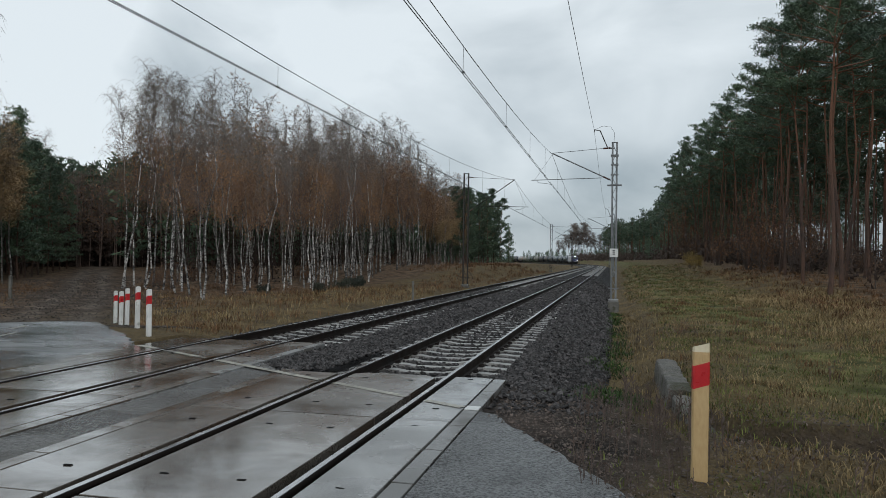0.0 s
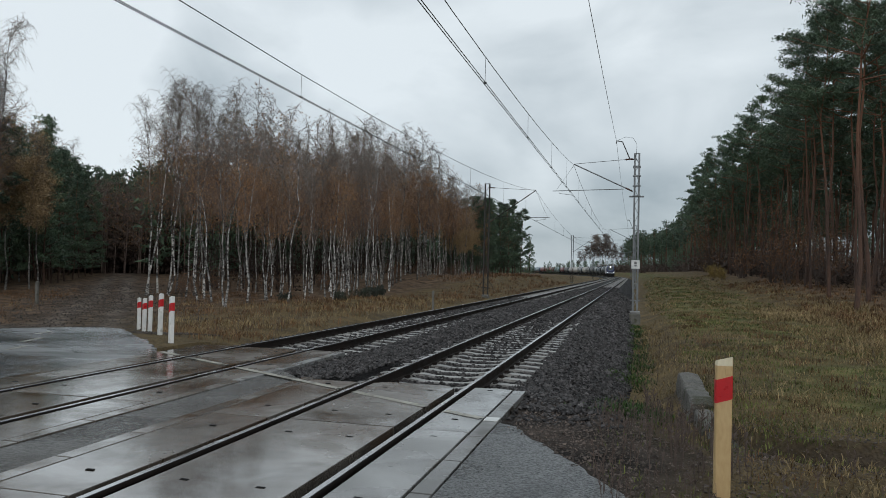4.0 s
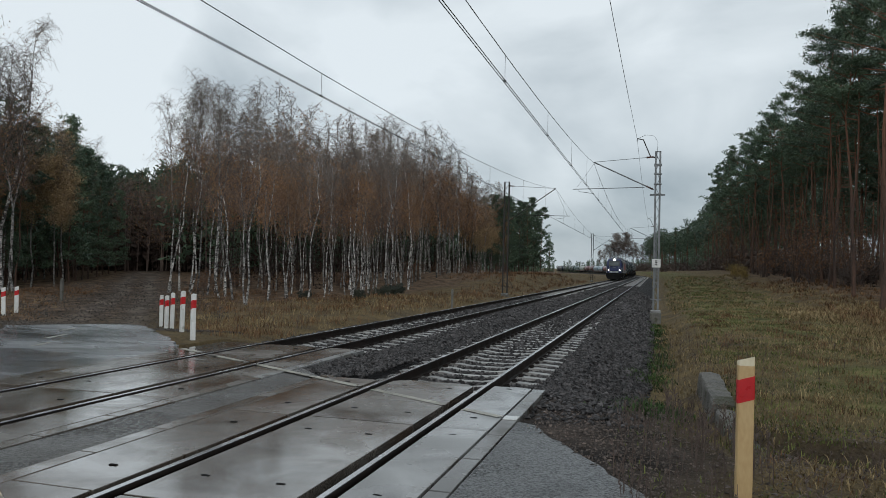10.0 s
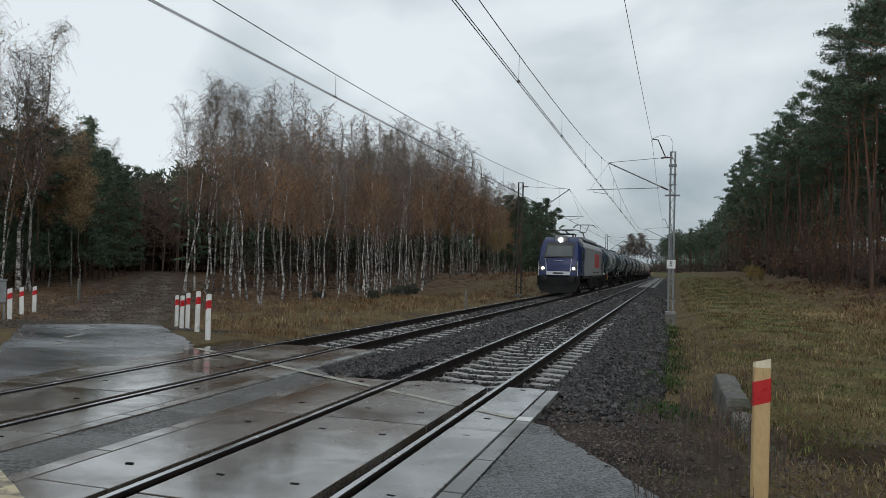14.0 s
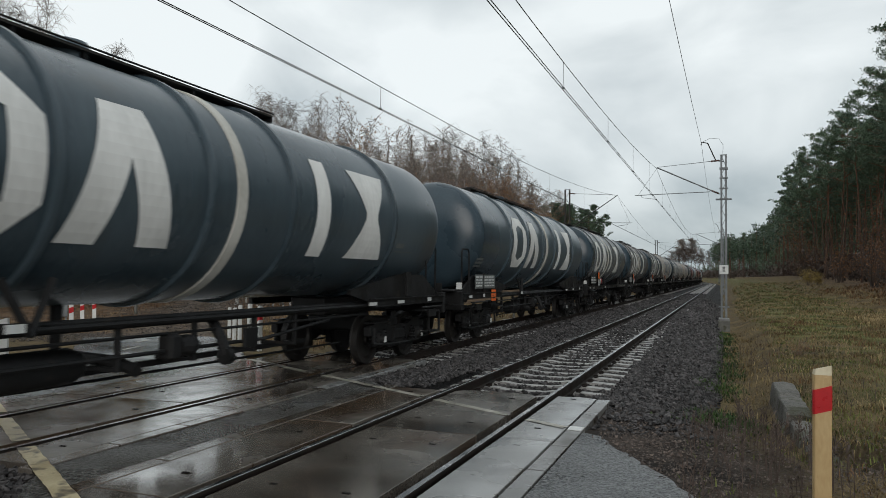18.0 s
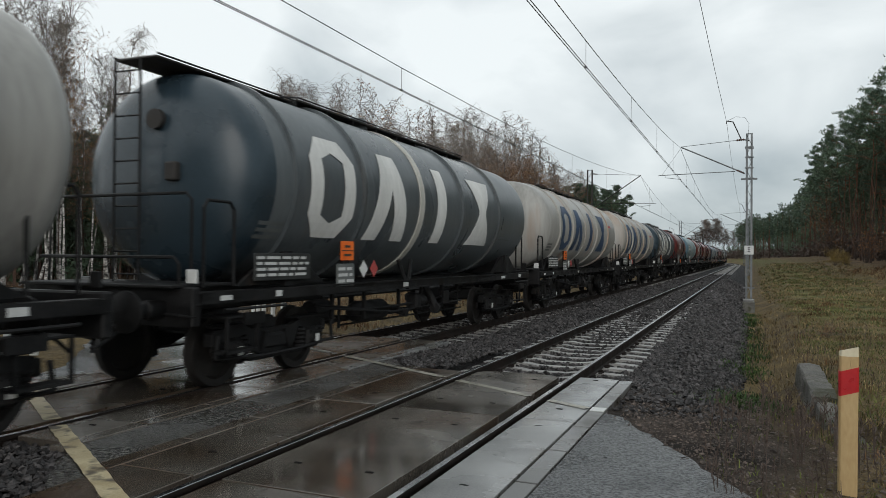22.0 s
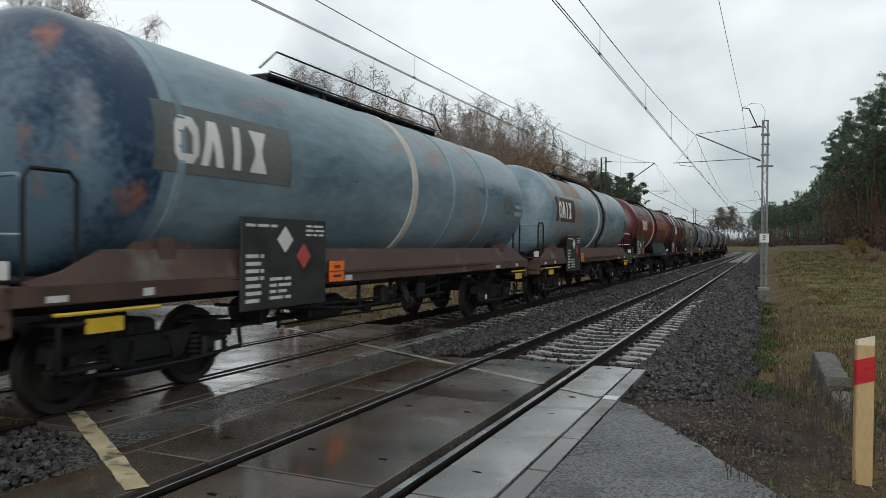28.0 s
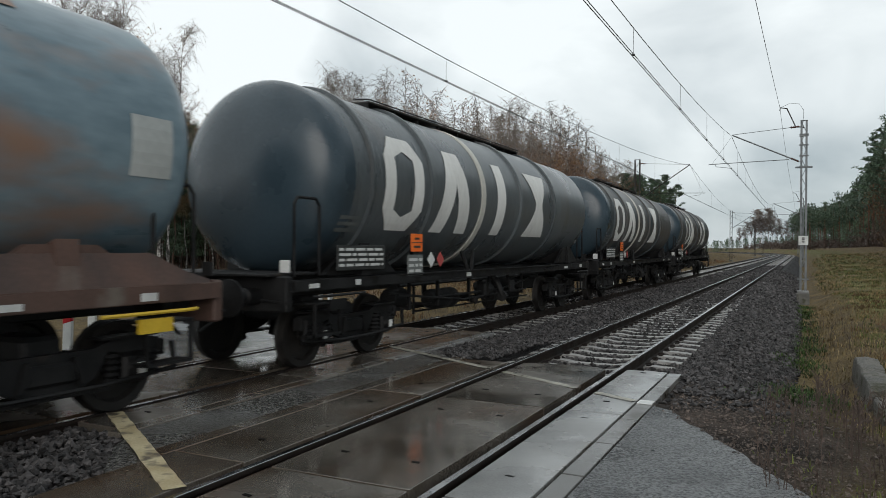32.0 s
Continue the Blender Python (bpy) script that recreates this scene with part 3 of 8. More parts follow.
for i in range(5):
    y0, y1 = SEAMS[i] + 0.013, SEAMS[i + 1] - 0.013
    p = panel("inner_panel", -0.61, 0.60, y0, y1, CONCRETE_WET, 0.16 if i == 4 else 0, random.uniform(-0.006, 0.0))
    for hx, hy in ((-0.33, 0.6), (0.33, 0.6), (-0.33, 2.4), (0.33, 2.4)):
        slot(hx, y0 + hy, p)
    p = panel("outer_panel", 0.872, 1.415, y0, y1, CONCRETE_PALE, 0, random.uniform(-0.004, 0.002))
    for hy in (0.6, 2.7):
        slot(1.12, y0 + hy, p)
    p = panel("outer_panel", -1.6, -0.872, y0, y1 - (0.0 if i < 4 else 0.15), CONCRETE_WET, 0, random.uniform(-0.006, 0.0))
    for hy in (0.6, 2.4):
        slot(-1.2, y0 + hy, p)
    p = panel("inner_panel", -TRACK_D - 0.61, -TRACK_D + 0.60, y0 + 3.3, y1 + 3.3, CONCRETE_WET, 0.16 if i == 4 else 0, random.uniform(-0.006, 0.0))
    for hx, hy in ((-0.33, 0.6), (0.33, 2.4)):
        slot(-TRACK_D + hx, y0 + 3.3 + hy, p)
    for a, b2 in ((0.872, 1.42), (-1.42, -0.872))[0 if i > 1 else 1:]:
        p = panel("outer_panel", -TRACK_D + a, -TRACK_D + b2, y0 + 3.3, y1 + 3.3, CONCRETE_WET, 0, random.uniform(-0.006, 0.0))
        slot(-TRACK_D + (a + b2) / 2, y0 + 3.9, p)
for i in range(14):
    y0 = -3.62 + i * 1.0
    panel("edge_beam", 1.435, 1.605, y0 + 0.011, y0 + 0.989, CONCRETE_BEAM, 0, -0.004 + random.uniform(-0.003, 0.003))
    if i > 7:
        panel("edge_beam", -1.79, -1.615, y0 + 0.011, y0 + 0.989, CONCRETE_WET, 0, -0.004)
    if i > 4:
        panel("edge_beam", -TRACK_D + 1.435, -TRACK_D + 1.60, y0 + 3.311, y0 + 4.289, CONCRETE_PALE if i > 9 else CONCRETE_WET, 0, -0.004)
    panel("edge_beam", -TRACK_D - 1.60, -TRACK_D - 1.435, y0 + 3.311, y0 + 4.289, CONCRETE_WET, 0, -0.004)
for base, ya, yb in ((0.0, -4.5, 10.4), (-TRACK_D, -1.2, 13.7)):
    for s in (-1, 1):
        part("rail_groove", Geo().box(base + s * 0.7535 - 0.16, base + s * 0.7535 + 0.16, ya, yb, -0.15, -0.125), DARK, crossing, "rail groove floor coloured near-black for its shade")


def road_sheet(name, poly, mat, label, z=-0.012):
    """A flat stretch of road, cut into strips so that it can be uneven."""
    g = Geo().slab(poly, z - 0.12, z, "z")
    return lone(name, g, mat, label, "road", kind="structure")


def frayed(line, amount=0.04, step=0.12):
    """A crumbling road edge along a few points."""
    out = []
    for (ax, ay), (bx, by) in zip(line, line[1:]):
        n = max(1, int(math.hypot(bx - ax, by - ay) / step))
        for k in range(n):
            x, y = ax + (bx - ax) * k / n, ay + (by - ay) * k / n
            w = amount * (noise2(x, y, 2.3, 4.0) + 0.7 * noise2(x, y, 7.0, 8.0))
            out.append((x + w, y + w))
    return out + [line[-1]]


road_sheet("road", [(1.62, -30), (1.62, 8.15)] + frayed([(1.80, 8.0), (2.35, 7.05), (3.04, 5.8), (4.3, 3.9), (6.5, 0.6)]) + [(12, -7), (24, -30)], ASPHALT,
           "damp grey asphalt approach road")
road_sheet("road", frayed([(-2.455, 4.9), (-2.26, 4.47), (-1.9, 4.08), (-1.63, 3.85)], 0.03, 0.06) + [(-1.61, 4.37), (-1.80, 4.38), (-1.80, 10.25), (-2.455, 10.95)], STRIP, "damp asphalt strip between the tracks", -0.018)
road_sheet("road", [(-5.69, 6.2)] + frayed([(-5.69, 12.25), (-7.2, 13.9), (-9.76, 16.3), (-10.9, 15.9), (-12.3, 14.5), (-8.6, 10.4), (-6.55, 8.2)], 0.06), PUDDLED,
           "rain-soaked asphalt approach road mirroring the sky", -0.016)
# paint: two edge lines across the tracks and worn dashes beyond
paint = thing("road_marking", "worn yellowish painted edge lines across the crossing", "road marking", kind="structure")


def stripe(x0, y0, x1, y1, w, z, holes=(), mat=PAINT_LINE):
    d = Vector((x1 - x0, y1 - y0))
    nrm = Vector((-d.y, d.x)).normalized() * w / 2
    n = max(2, int(d.length / 0.08))
    cuts = [k / n for k in range(n + 1)]
    g, run = Geo(), []
    for k in cuts:
        p = Vector((x0, y0)) + d * k
        if any(a < p.x < b2 for a, b2 in holes):
            if len(run) > 1:
                strip_mesh(g, run, z)
            run = []
            continue
        e = 1 - 0.14 * random.random()
        run.append((p + nrm * e, p - nrm * (1 - 0.14 * random.random())))
    if len(run) > 1:
        strip_mesh(g, run, z)
    return part("painted_line", g, mat, paint)


def strip_mesh(g, run, z):
    o = len(g.v)
    for a, b2 in run:
        g.v += [(a.x, a.y, z), (b2.x, b2.y, z), (a.x, a.y, z - 0.003), (b2.x, b2.y, z - 0.003)]
    for i in range(len(run) - 1):
        q = o + 4 * i
        g.f += [(q, q + 1, q + 5, q + 4), (q, q + 4, q + 6, q + 2), (q + 1, q + 3, q + 7, q + 5)]


GAPS = [(-0.845, -0.635), (0.625, 0.84), (-1.615, -1.6), (-TRACK_D - 0.845, -TRACK_D - 0.635), (-TRACK_D + 0.625, -TRACK_D + 0.84), (1.415, 1.435)]
stripe(-0.86, 3.78, -3.06, 5.15, 0.17, 0.005, GAPS)
stripe(-3.06, 5.15, -5.60, 6.75, 0.17, 0.005, GAPS)
stripe(1.40, 8.26, -1.8, 10.07, 0.12, 0.005, GAPS, PAINT_FADED)
stripe(-1.8, 10.07, -5.6, 12.2, 0.12, 0.005, GAPS, PAINT_FADED)
part("painted_line", Geo().box(1.44, 1.60, 8.16, 8.36, -0.004, 0.003), PLATE_WHITE, paint)
for lx, ly, le in ((-8.3, 11.3, 0.8), (-9.2, 12.6, 0.9), (-10.2, 14.0, 0.8)):
    stripe(lx, ly, lx - 0.3 * le, ly + 0.9 * le, 0.12, -0.009, (), PAINT_FADED)


# ---- guide posts ----
def guide_post(at, rz, h, body_mat, top_mat, label, lean=0.0, red=True):
    t = thing("guide_post", label, "post", group="guide posts at the crossing")
    t.matrix_basis = pose(*at, 0, lean, rz)
    w, d, c = 0.066, 0.045, 0.012
    oct_ = [(-w + c, -d), (w - c, -d), (w, -d + c), (w, d - c), (w - c, d), (-w + c, d), (-w, d - c), (-w, -d + c)]

    def ring(lo, hi, grow=0.0, slant=0.0, top=False):
        g = Geo()
        k = 1 + grow / w
        v = [(x * k, y * k, lo + slant * x / w) for x, y in oct_] + [(x * k, y * k, hi + slant * x / w) for x, y in oct_]
        f = [(j, (j + 1) % 8, 8 + (j + 1) % 8, 8 + j) for j in range(8)] + [tuple(range(7, -1, -1)), tuple(range(8, 16))]
        return g.add(v, f)
    part("body", ring(-0.35, h * 0.93), body_mat, t)
    cap = Geo()
    cap.add([(x, y, h * 0.93) for x, y in oct_] + [(x * 0.96, y * 0.96, h * 0.985 + 0.018 * x / w - (0.012 if y > 0 else 0)) for x, y in oct_],
            [(j, (j + 1) % 8, 8 + (j + 1) % 8, 8 + j) for j in range(8)] + [tuple(range(8, 16))])
    part("cap", cap, top_mat, t)
    if red:
        part("red_band", ring(h * 0.665, h * 0.84, 0.0025, 0.022), RED_BAND, t, "slanted red reflective band")
    part("reflector_frame", Geo().box(w * 0.1, w * 0.75, -d - 0.003, -d + 0.002, h * 0.86, h * 0.915, 0.001), body_mat, t)
    return t


guide_post((3.79, 6.61, -0.1), 2, 1.11, CREAM_POST, CREAM_TOP, "yellowed plastic guide post with a red band beside the road", 0.4)
for px, py, hh, rz in ((-7.04, 14.57, 1.06, -35), (-8.66, 16.43, 1.07, -33), (-10.0, 17.85, 1.06, -36), (-11.19, 19.2, 1.05, -30), (-12.39, 20.55, 1.04, -34),
                       (-16.5, 17.9, 1.0, 50), (-18.6, 20.3, 0.98, 48), (-19.5, 21.7, 0.98, 52), (-7.05, 7.6, 0.95, 30), (-8.2, 8.95, 0.95, 34)):
    guide_post((px, py, ground_z(px, py)), rz, hh, WHITE_POST, WHITE_POST, "white plastic guide post with a red band beside the wet road", random.uniform(-1.5, 1.5))
# kilometre and boundary posts
for px, py, hh, r in ((-7.2, 37.5, 1.0, 0.05), (-22.5, 27.0, 1.0, 0.06)):
    kp = thing("marker_post", "slim pale concrete marker post in dry grass", "post", (px, py, ground_z(px, py)))
    part("shaft", Geo().box(-r, r, -r, r, -0.3, hh, 0.012), CONCRETE_OLD, kp)
    part("cap", Geo().lathe([(r * 0.9, hh), (r * 0.5, hh + 0.03), (0.001, hh + 0.035)], 8, "z"), CONCRETE_OLD, kp)

bx = thing("control_box", "small grey steel control box on two posts beside the forest road", "control box", (-15.2, 16.3, ground_z(-15.2, 16.3)), 48)
part("housing", Geo().box(-0.2, 0.2, -0.12, 0.12, 0.5, 1.12, 0.015), GALV, bx)
part("lid", Geo().box(-0.22, 0.22, -0.14, 0.14, 1.12, 1.16, 0.01), GALV, bx)
for q in (-0.15, 0.15):
    part("leg", Geo().box(q - 0.025, q + 0.025, -0.03, 0.03, -0.3, 0.5), GALV, bx)
# old culvert head wall on the meadow side
wall = thing("culvert_wall", "crumbling grey concrete culvert wall edging the meadow", "retaining wall", (0, 0, 0))
BLOCKS = [((3.90, 14.95, -0.18), (3.92, 13.5, -0.21)), ((3.90, 13.46, -0.22), (3.93, 12.0, -0.26)), ((3.97, 11.93, -0.35), (4.0, 10.75, -0.39)), ((4.03, 10.7, -0.45), (4.06, 9.9, -0.52))]
for (ax, ay, az), (bx, by, bz) in BLOCKS:
    g, n, w = Geo(), 12, 0.34
    for k in range(n + 1):
        f = k / n
        x, y, z = ax + (bx - ax) * f, ay + (by - ay) * f, az + (bz - az) * f
        j1, j2, j3 = (0.022 * noise2(x * 3, y * 4, 1.0, c) + random.uniform(-0.008, 0.008) for c in (1.0, 2.0, 3.0))
        drop = 0.05 if k in (0, n) else 0.0
        g.v += [(x - 0.03, y, -1.2), (x + j1 - 0.02, y, z - 0.26), (x + j1 * 0.6, y, z - 0.03 - drop), (x + 0.025 + j2, y, z + j3 - drop), (x + w * 0.55, y, z + 0.015 + j2 * 0.6 - drop),
                (x + w + j1, y, z - 0.01 + j3 - drop), (x + w + 0.06, y, -1.2)]
    for k in range(n):
        for j in range(6):
            q = k * 7 + j
            g.f.append((q, q + 1, q + 8, q + 7))
    g.f += [tuple(range(6, -1, -1)), tuple(n * 7 + j for j in range(7))]
    part("wall_block", g, MOSSY, wall)


# ---- overhead line ----
def lattice_mast(x, y, z0, z1, side, label, w=0.26, mat=GALV, lattice_from=0.45, both=False, base_top=-0.15):
    """Mast with two channels and lacing; side is the way its cantilever points."""
    t = thing("catenary_mast", label, "catenary mast", (x, y, 0), group="catenary masts along the railway")
    g = Geo().box(-0.27, 0.27, -0.27, 0.27, z0 - 0.5, base_top, 0.03)
    part("foundation", g, CONCRETE_OLD, t, "pale concrete foundation block")
    part("foundation_cap", Geo().box(-0.24, 0.24, -0.24, 0.24, base_top, base_top + 0.12, 0.02), CONCRETE_PALE, t)
    h = w / 2
    for s in (-1, 1):
        chan = Geo().box(s * h - 0.02, s * h + 0.02, -0.05, 0.05, base_top, z1, 0.004)
        chan.box(s * h - 0.045, s * h + 0.045, -0.055, -0.042, base_top, z1).box(s * h - 0.045, s * h + 0.045, 0.042, 0.055, base_top, z1)
        part("channel", chan, mat, t)
    lace = as_mesh("lacing_bar", Geo().slab([(-h - 0.012, -0.02), (-h + 0.012, -0.02), (h + 0.012, 0.44), (h - 0.012, 0.44)], -0.055, 0.055, "y"), mat)
    z, k = base_top + 0.3, 0
    while z < z1 - 0.4:
        part("lacing_bar", lace, None, t).matrix_basis = pose(0, 0, z, 0, 0, k)
        z, k = z + 0.42, 180 - k
    part("top_cap", Geo().box(-h - 0.05, h + 0.05, -0.07, 0.07, z1, z1 + 0.03, 0.006), mat, t)
    part("bottom_collar", Geo().box(-h - 0.14, h + 0.14, -0.03, 0.03, base_top + 0.62, base_top + 0.68, 0.01), mat, t)
    return t


def cantilever(t, side, reach, z_msg, z_con, drop, mat=GALV, pull=0.0):
    """Swivelling bracket: strut, tie, registration tube and steady arm."""
    x_tip = side * reach
    strut = Geo().tube([(side * 0.18, 0, z_msg - drop), (x_tip, 0, z_msg + 0.05)], 0.032, 8)
    br = part("cantilever", strut, mat, t, "inclined bracket tube")
    part("tie_rod", Geo().tube([(side * 0.16, 0, z_msg + 0.28), (x_tip, 0, z_msg + 0.06)], 0.014, 6), mat, br)
    for zz, pa in ((z_msg + 0.28, (side * 0.16, 0, z_msg + 0.28)), (z_msg - drop, (side * 0.18, 0, z_msg - drop))):
        ins = Geo()
        p0 = Vector(pa)
        dirv = (Vector((x_tip, 0, z_msg + 0.05)) - p0).normalized()
        pts, rr = [], []
        for k in range(9):
            pts.append(p0 + dirv * (0.05 + 0.045 * k))
            rr.append(0.055 if k % 2 else 0.028)
        ins.tube(pts, rr, 8)
        part("insulator", ins, INSULATOR, br, "ribbed brown insulator")
    z_reg = z_con + 0.32
    f = (z_reg - (z_msg - drop)) / (drop + 0.05)
    xr = side * 0.18 + (x_tip - side * 0.18) * min(0.85, max(0.15, f))
    part("registration_tube", Geo().tube([(xr, 0, z_reg), (x_tip + side * 1.05, 0, z_reg - 0.08)], 0.02, 6), mat, br)
    part("steady_arm", Geo().tube([(x_tip + side * 0.75, 0, z_reg - 0.07), (x_tip + side * 0.72, 0, z_reg - 0.2), (x_tip + side * 0.1, 0, z_con + 0.03),
                                   (x_tip, 0, z_con)], 0.012, 5), mat, br)
    part("brace_wire", Geo().tube([(x_tip, 0, z_msg), (x_tip + side * 0.9, 0, z_reg - 0.08)], 0.006, 4), mat, br)


R_MASTS = [(37.7, 7.62), (96, 7.7), (155, 7.7), (214, 7.7), (272, 7.7)]
L_MASTS = [(54.3, 8.15), (133.5, 8.2), (205, 8.2), (270, 8.2)]
for i, (my, mz) in enumerate(R_MASTS):
    mx = 3.12 + bend(my)
    m = lattice_mast(mx, my, -1.0 if i == 0 else 0.2, mz, -1, "grey lattice steel catenary mast on a concrete foundation", 0.21, base_top=-0.32 if i == 0 else 0.3)
    cantilever(m, -1, 3.1, 7.1, 5.55, 1.35)
    horn = Geo().tube([(0.0, 0, mz - 0.3), (-0.35, 0, mz - 0.25), (-0.72, 0, mz + 0.62), (-1.0, 0, mz + 0.68), (-1.02, 0, mz + 0.55)], 0.03, 6)
    part("horn_bracket", horn, MAST_DARK, m, "bent bracket of the return wire")
    part("jumper", Geo().tube([(-0.95, 0, mz + 0.7), (-0.6, 0, mz + 0.86), (-0.2, 0, mz + 0.8), (-0.02, 0, mz + 0.5), (-0.05, 0, mz - 0.2)], 0.008, 5), WIRE, m)
    for zz in (mz - 0.62, mz - 0.68, mz - 1.1, mz - 1.6, mz - 2.1):
        part("clamp_plate", Geo().box(-0.19, 0.19, -0.075, 0.075, zz - 0.03, zz + 0.03, 0.008), GALV, m)
    if i == 0:
        pl = part("number_plate", Geo().box(-0.2, 0.2, -0.085, -0.06, 1.9, 2.32, 0.012), PLATE_WHITE, m, "white enamel plate with worn marks")
        for bz in (2.02, 2.12, 2.2):
            part("plate_bar", Geo().box(-0.06, 0.05, -0.089, -0.084, bz, bz + 0.05), BAR_DARK, pl)
        part("disconnect_bar", Geo().box(-0.36, 0.36, -0.04, 0.04, 5.45, 5.53, 0.01), GALV, m)
for i, (my, mz) in enumerate(L_MASTS):
    mx = -TRACK_D - 3.66 + bend(my)
    m = lattice_mast(mx, my, ground_z(mx, my), mz, 1, "dark weathered steel catenary mast with a bracket arm", 0.34, MAST_DARK, base_top=ground_z(mx, my) + 0.1)
    cantilever(m, 1, 3.66, 7.6, 5.38, 2.35, MAST_DARK)
    part("stay", Geo().tube([(-0.17, 0, 0.9), (-0.5, 0.0, 0.5), (-0.6, 0, 0.2)], 0.02, 5), MAST_DARK, m)
    part("stay", Geo().tube([(0.17, 0, 0.9), (0.5, 0.0, 0.5), (0.6, 0, 0.2)], 0.02, 5), MAST_DARK, m)


def overhead(name, base, masts, z_msg, z_con, sag):
    t = thing(name, "overhead catenary with double contact wire and droppers", "overhead wire", group="overhead wires")
    ys = [m[0] for m in masts]
    ys = [ys[0] - (ys[1] - ys[0]), *ys]
    for s in (-0.025, 0.025):
        pts = [(base + s + bend(y), y, z_con) for y in [ys[0] + (ys[-1] - ys[0]) * k / 60 for k in range(61)]]
        part("contact_wire", Geo().tube(pts, 0.0085, 5), WIRE, t)
    for a, b2 in zip(ys, ys[1:]):
        pts = []
        for k in range(17):
            f = k / 16
            y = a + (b2 - a) * f
            pts.append((base + bend(y), y, z_msg - sag * 4 * f * (1 - f)))
        part("messenger_wire", Geo().tube(pts, 0.009, 5), WIRE, t)
        n = 9
        for k in range(n):
            f = (k + 0.6) / (n + 0.2)
            y = a + (b2 - a) * f
            x = base + bend(y)
            zt = z_msg - sag * 4 * f * (1 - f)
            part("dropper", Geo().tube([(x, y, zt), (x, y, z_con)], 0.0045, 4).box(x - 0.03, x + 0.03, y - 0.02, y + 0.02, z_con - 0.01, z_con + 0.03), WIRE, t)
    return t


overhead("overhead_line", 0.0, R_MASTS, 7.12, 5.56, 1.06)
overhead("overhead_line", -TRACK_D, L_MASTS, 7.62, 5.38, 1.74)
ret = thing("return_wire", "single return wire hung from the mast brackets", "overhead wire", group="overhead wires")
ry = [-20.6] + [m[0] for m in R_MASTS]
rx = [1.73] + [2.1] * len(R_MASTS)
for a, b2, xa, xb in zip(ry, ry[1:], rx, rx[1:]):
    pts = [(xa + (xb - xa) * k / 12 + bend(a + (b2 - a) * k / 12), a + (b2 - a) * k / 12, 8.3 - 0.5 * 4 * (k / 12) * (1 - k / 12)) for k in range(13)]
    part("wire_span", Geo().tube(pts, 0.008, 5), WIRE, ret)


# ---- the freight train ----
TANK_R, TANK_Z = 1.42, 2.72
FRAME_BLACK = material("grimy_black_frame", (0.003, 0.0031, 0.0035), (0.017, 0.0168, 0.0172), (0.4, 0.8), 2.5, 30, 0.25, stain=((0.03, 0.024, 0.02), 3.0, 0.64), spec=0.25)
FRAME_BROWN = material("rusty_brown_frame", (0.042, 0.025, 0.02), (0.11, 0.062, 0.048), (0.5, 0.8), 1.5, 30, 0.2, stain=((0.15, 0.13, 0.11), 1.2, 0.62))
FRAME_GREY = material("grey_green_frame", (0.02, 0.030, 0.036), (0.05, 0.066, 0.075), (0.5, 0.75), 1.5, 30, 0.15, stain=((0.06, 0.045, 0.035), 2.0, 0.55))
WHEEL = material("oily_wheel_steel", (0.006, 0.006, 0.006), (0.028, 0.025, 0.023), (0.4, 0.7), 5, 40, 0.2, spec=0.3)
TREAD = material("bright_wheel_tread", (0.25, 0.25, 0.25), (0.4, 0.4, 0.4), (0.25, 0.4), metal=1.0)
SHELLS = {
    "slate": material("slate_blue_tank", (0.048, 0.058, 0.064), (0.115, 0.13, 0.137), (0.22, 0.42), 0.7, 12, 0.05, stretch=(1, 1, 0.22), stain=((0.085, 0.083, 0.08), 0.9, 0.58), vary=0.12),
    "steel": material("steel_blue_tank", (0.032, 0.050, 0.063), (0.072, 0.10, 0.119), (0.18, 0.36), 0.6, 12, 0.03, stretch=(1, 1, 0.22), stain=((0.06, 0.068, 0.072), 0.9, 0.6), vary=0.1),
    "soot": material("sooty_grey_tank", (0.042, 0.041, 0.041), (0.105, 0.10, 0.096), (0.35, 0.6), 0.8, 12, 0.05, stretch=(1, 1, 0.2), stain=((0.035, 0.05, 0.058), 0.9, 0.5), vary=0.15),
    "cream": material("dirty_cream_tank", (0.25, 0.245, 0.228), (0.46, 0.45, 0.425), (0.3, 0.55), 0.9, 10, 0.05, stretch=(1, 1, 0.13), stain=((0.36, 0.275, 0.215), 0.9, 0.54), vary=0.06),
    "red": material("weathered_red_tank", (0.07, 0.014, 0.015), (0.21, 0.033, 0.03), (0.22, 0.42), 0.8, 10, 0.05, stretch=(1, 1, 0.25), stain=((0.085, 0.045, 0.045), 0.8, 0.52), vary=0.15),
    "rust": material("brown_red_tank", (0.055, 0.018, 0.017), (0.16, 0.031, 0.022), (0.25, 0.45), 0.8, 10, 0.05, stretch=(1, 1, 0.25), stain=((0.26, 0.06, 0.025), 0.5, 0.56), vary=0.1),
    "teal": material("pale_teal_tank", (0.17, 0.27, 0.30), (0.34, 0.44, 0.46), (0.35, 0.6), 0.7, 10, 0.05, stretch=(1, 1, 0.25), stain=((0.20, 0.19, 0.17), 0.9, 0.58), vary=0.08),
    "blue": material("patched_blue_tank", (0.085, 0.14, 0.175), (0.25, 0.34, 0.39), (0.25, 0.48), 0.9, 7, 0.05, stretch=(1, 0.4, 1.1), stain=((0.27, 0.17, 0.125), 0.75, 0.58), vary=0.08),
    "beige": material("grey_beige_tank", (0.20, 0.23, 0.21), (0.38, 0.40, 0.365), (0.35, 0.6), 0.7, 10, 0.05, stretch=(1, 1, 0.3), stain=((0.12, 0.075, 0.06), 0.6, 0.56), vary=0.05),
}
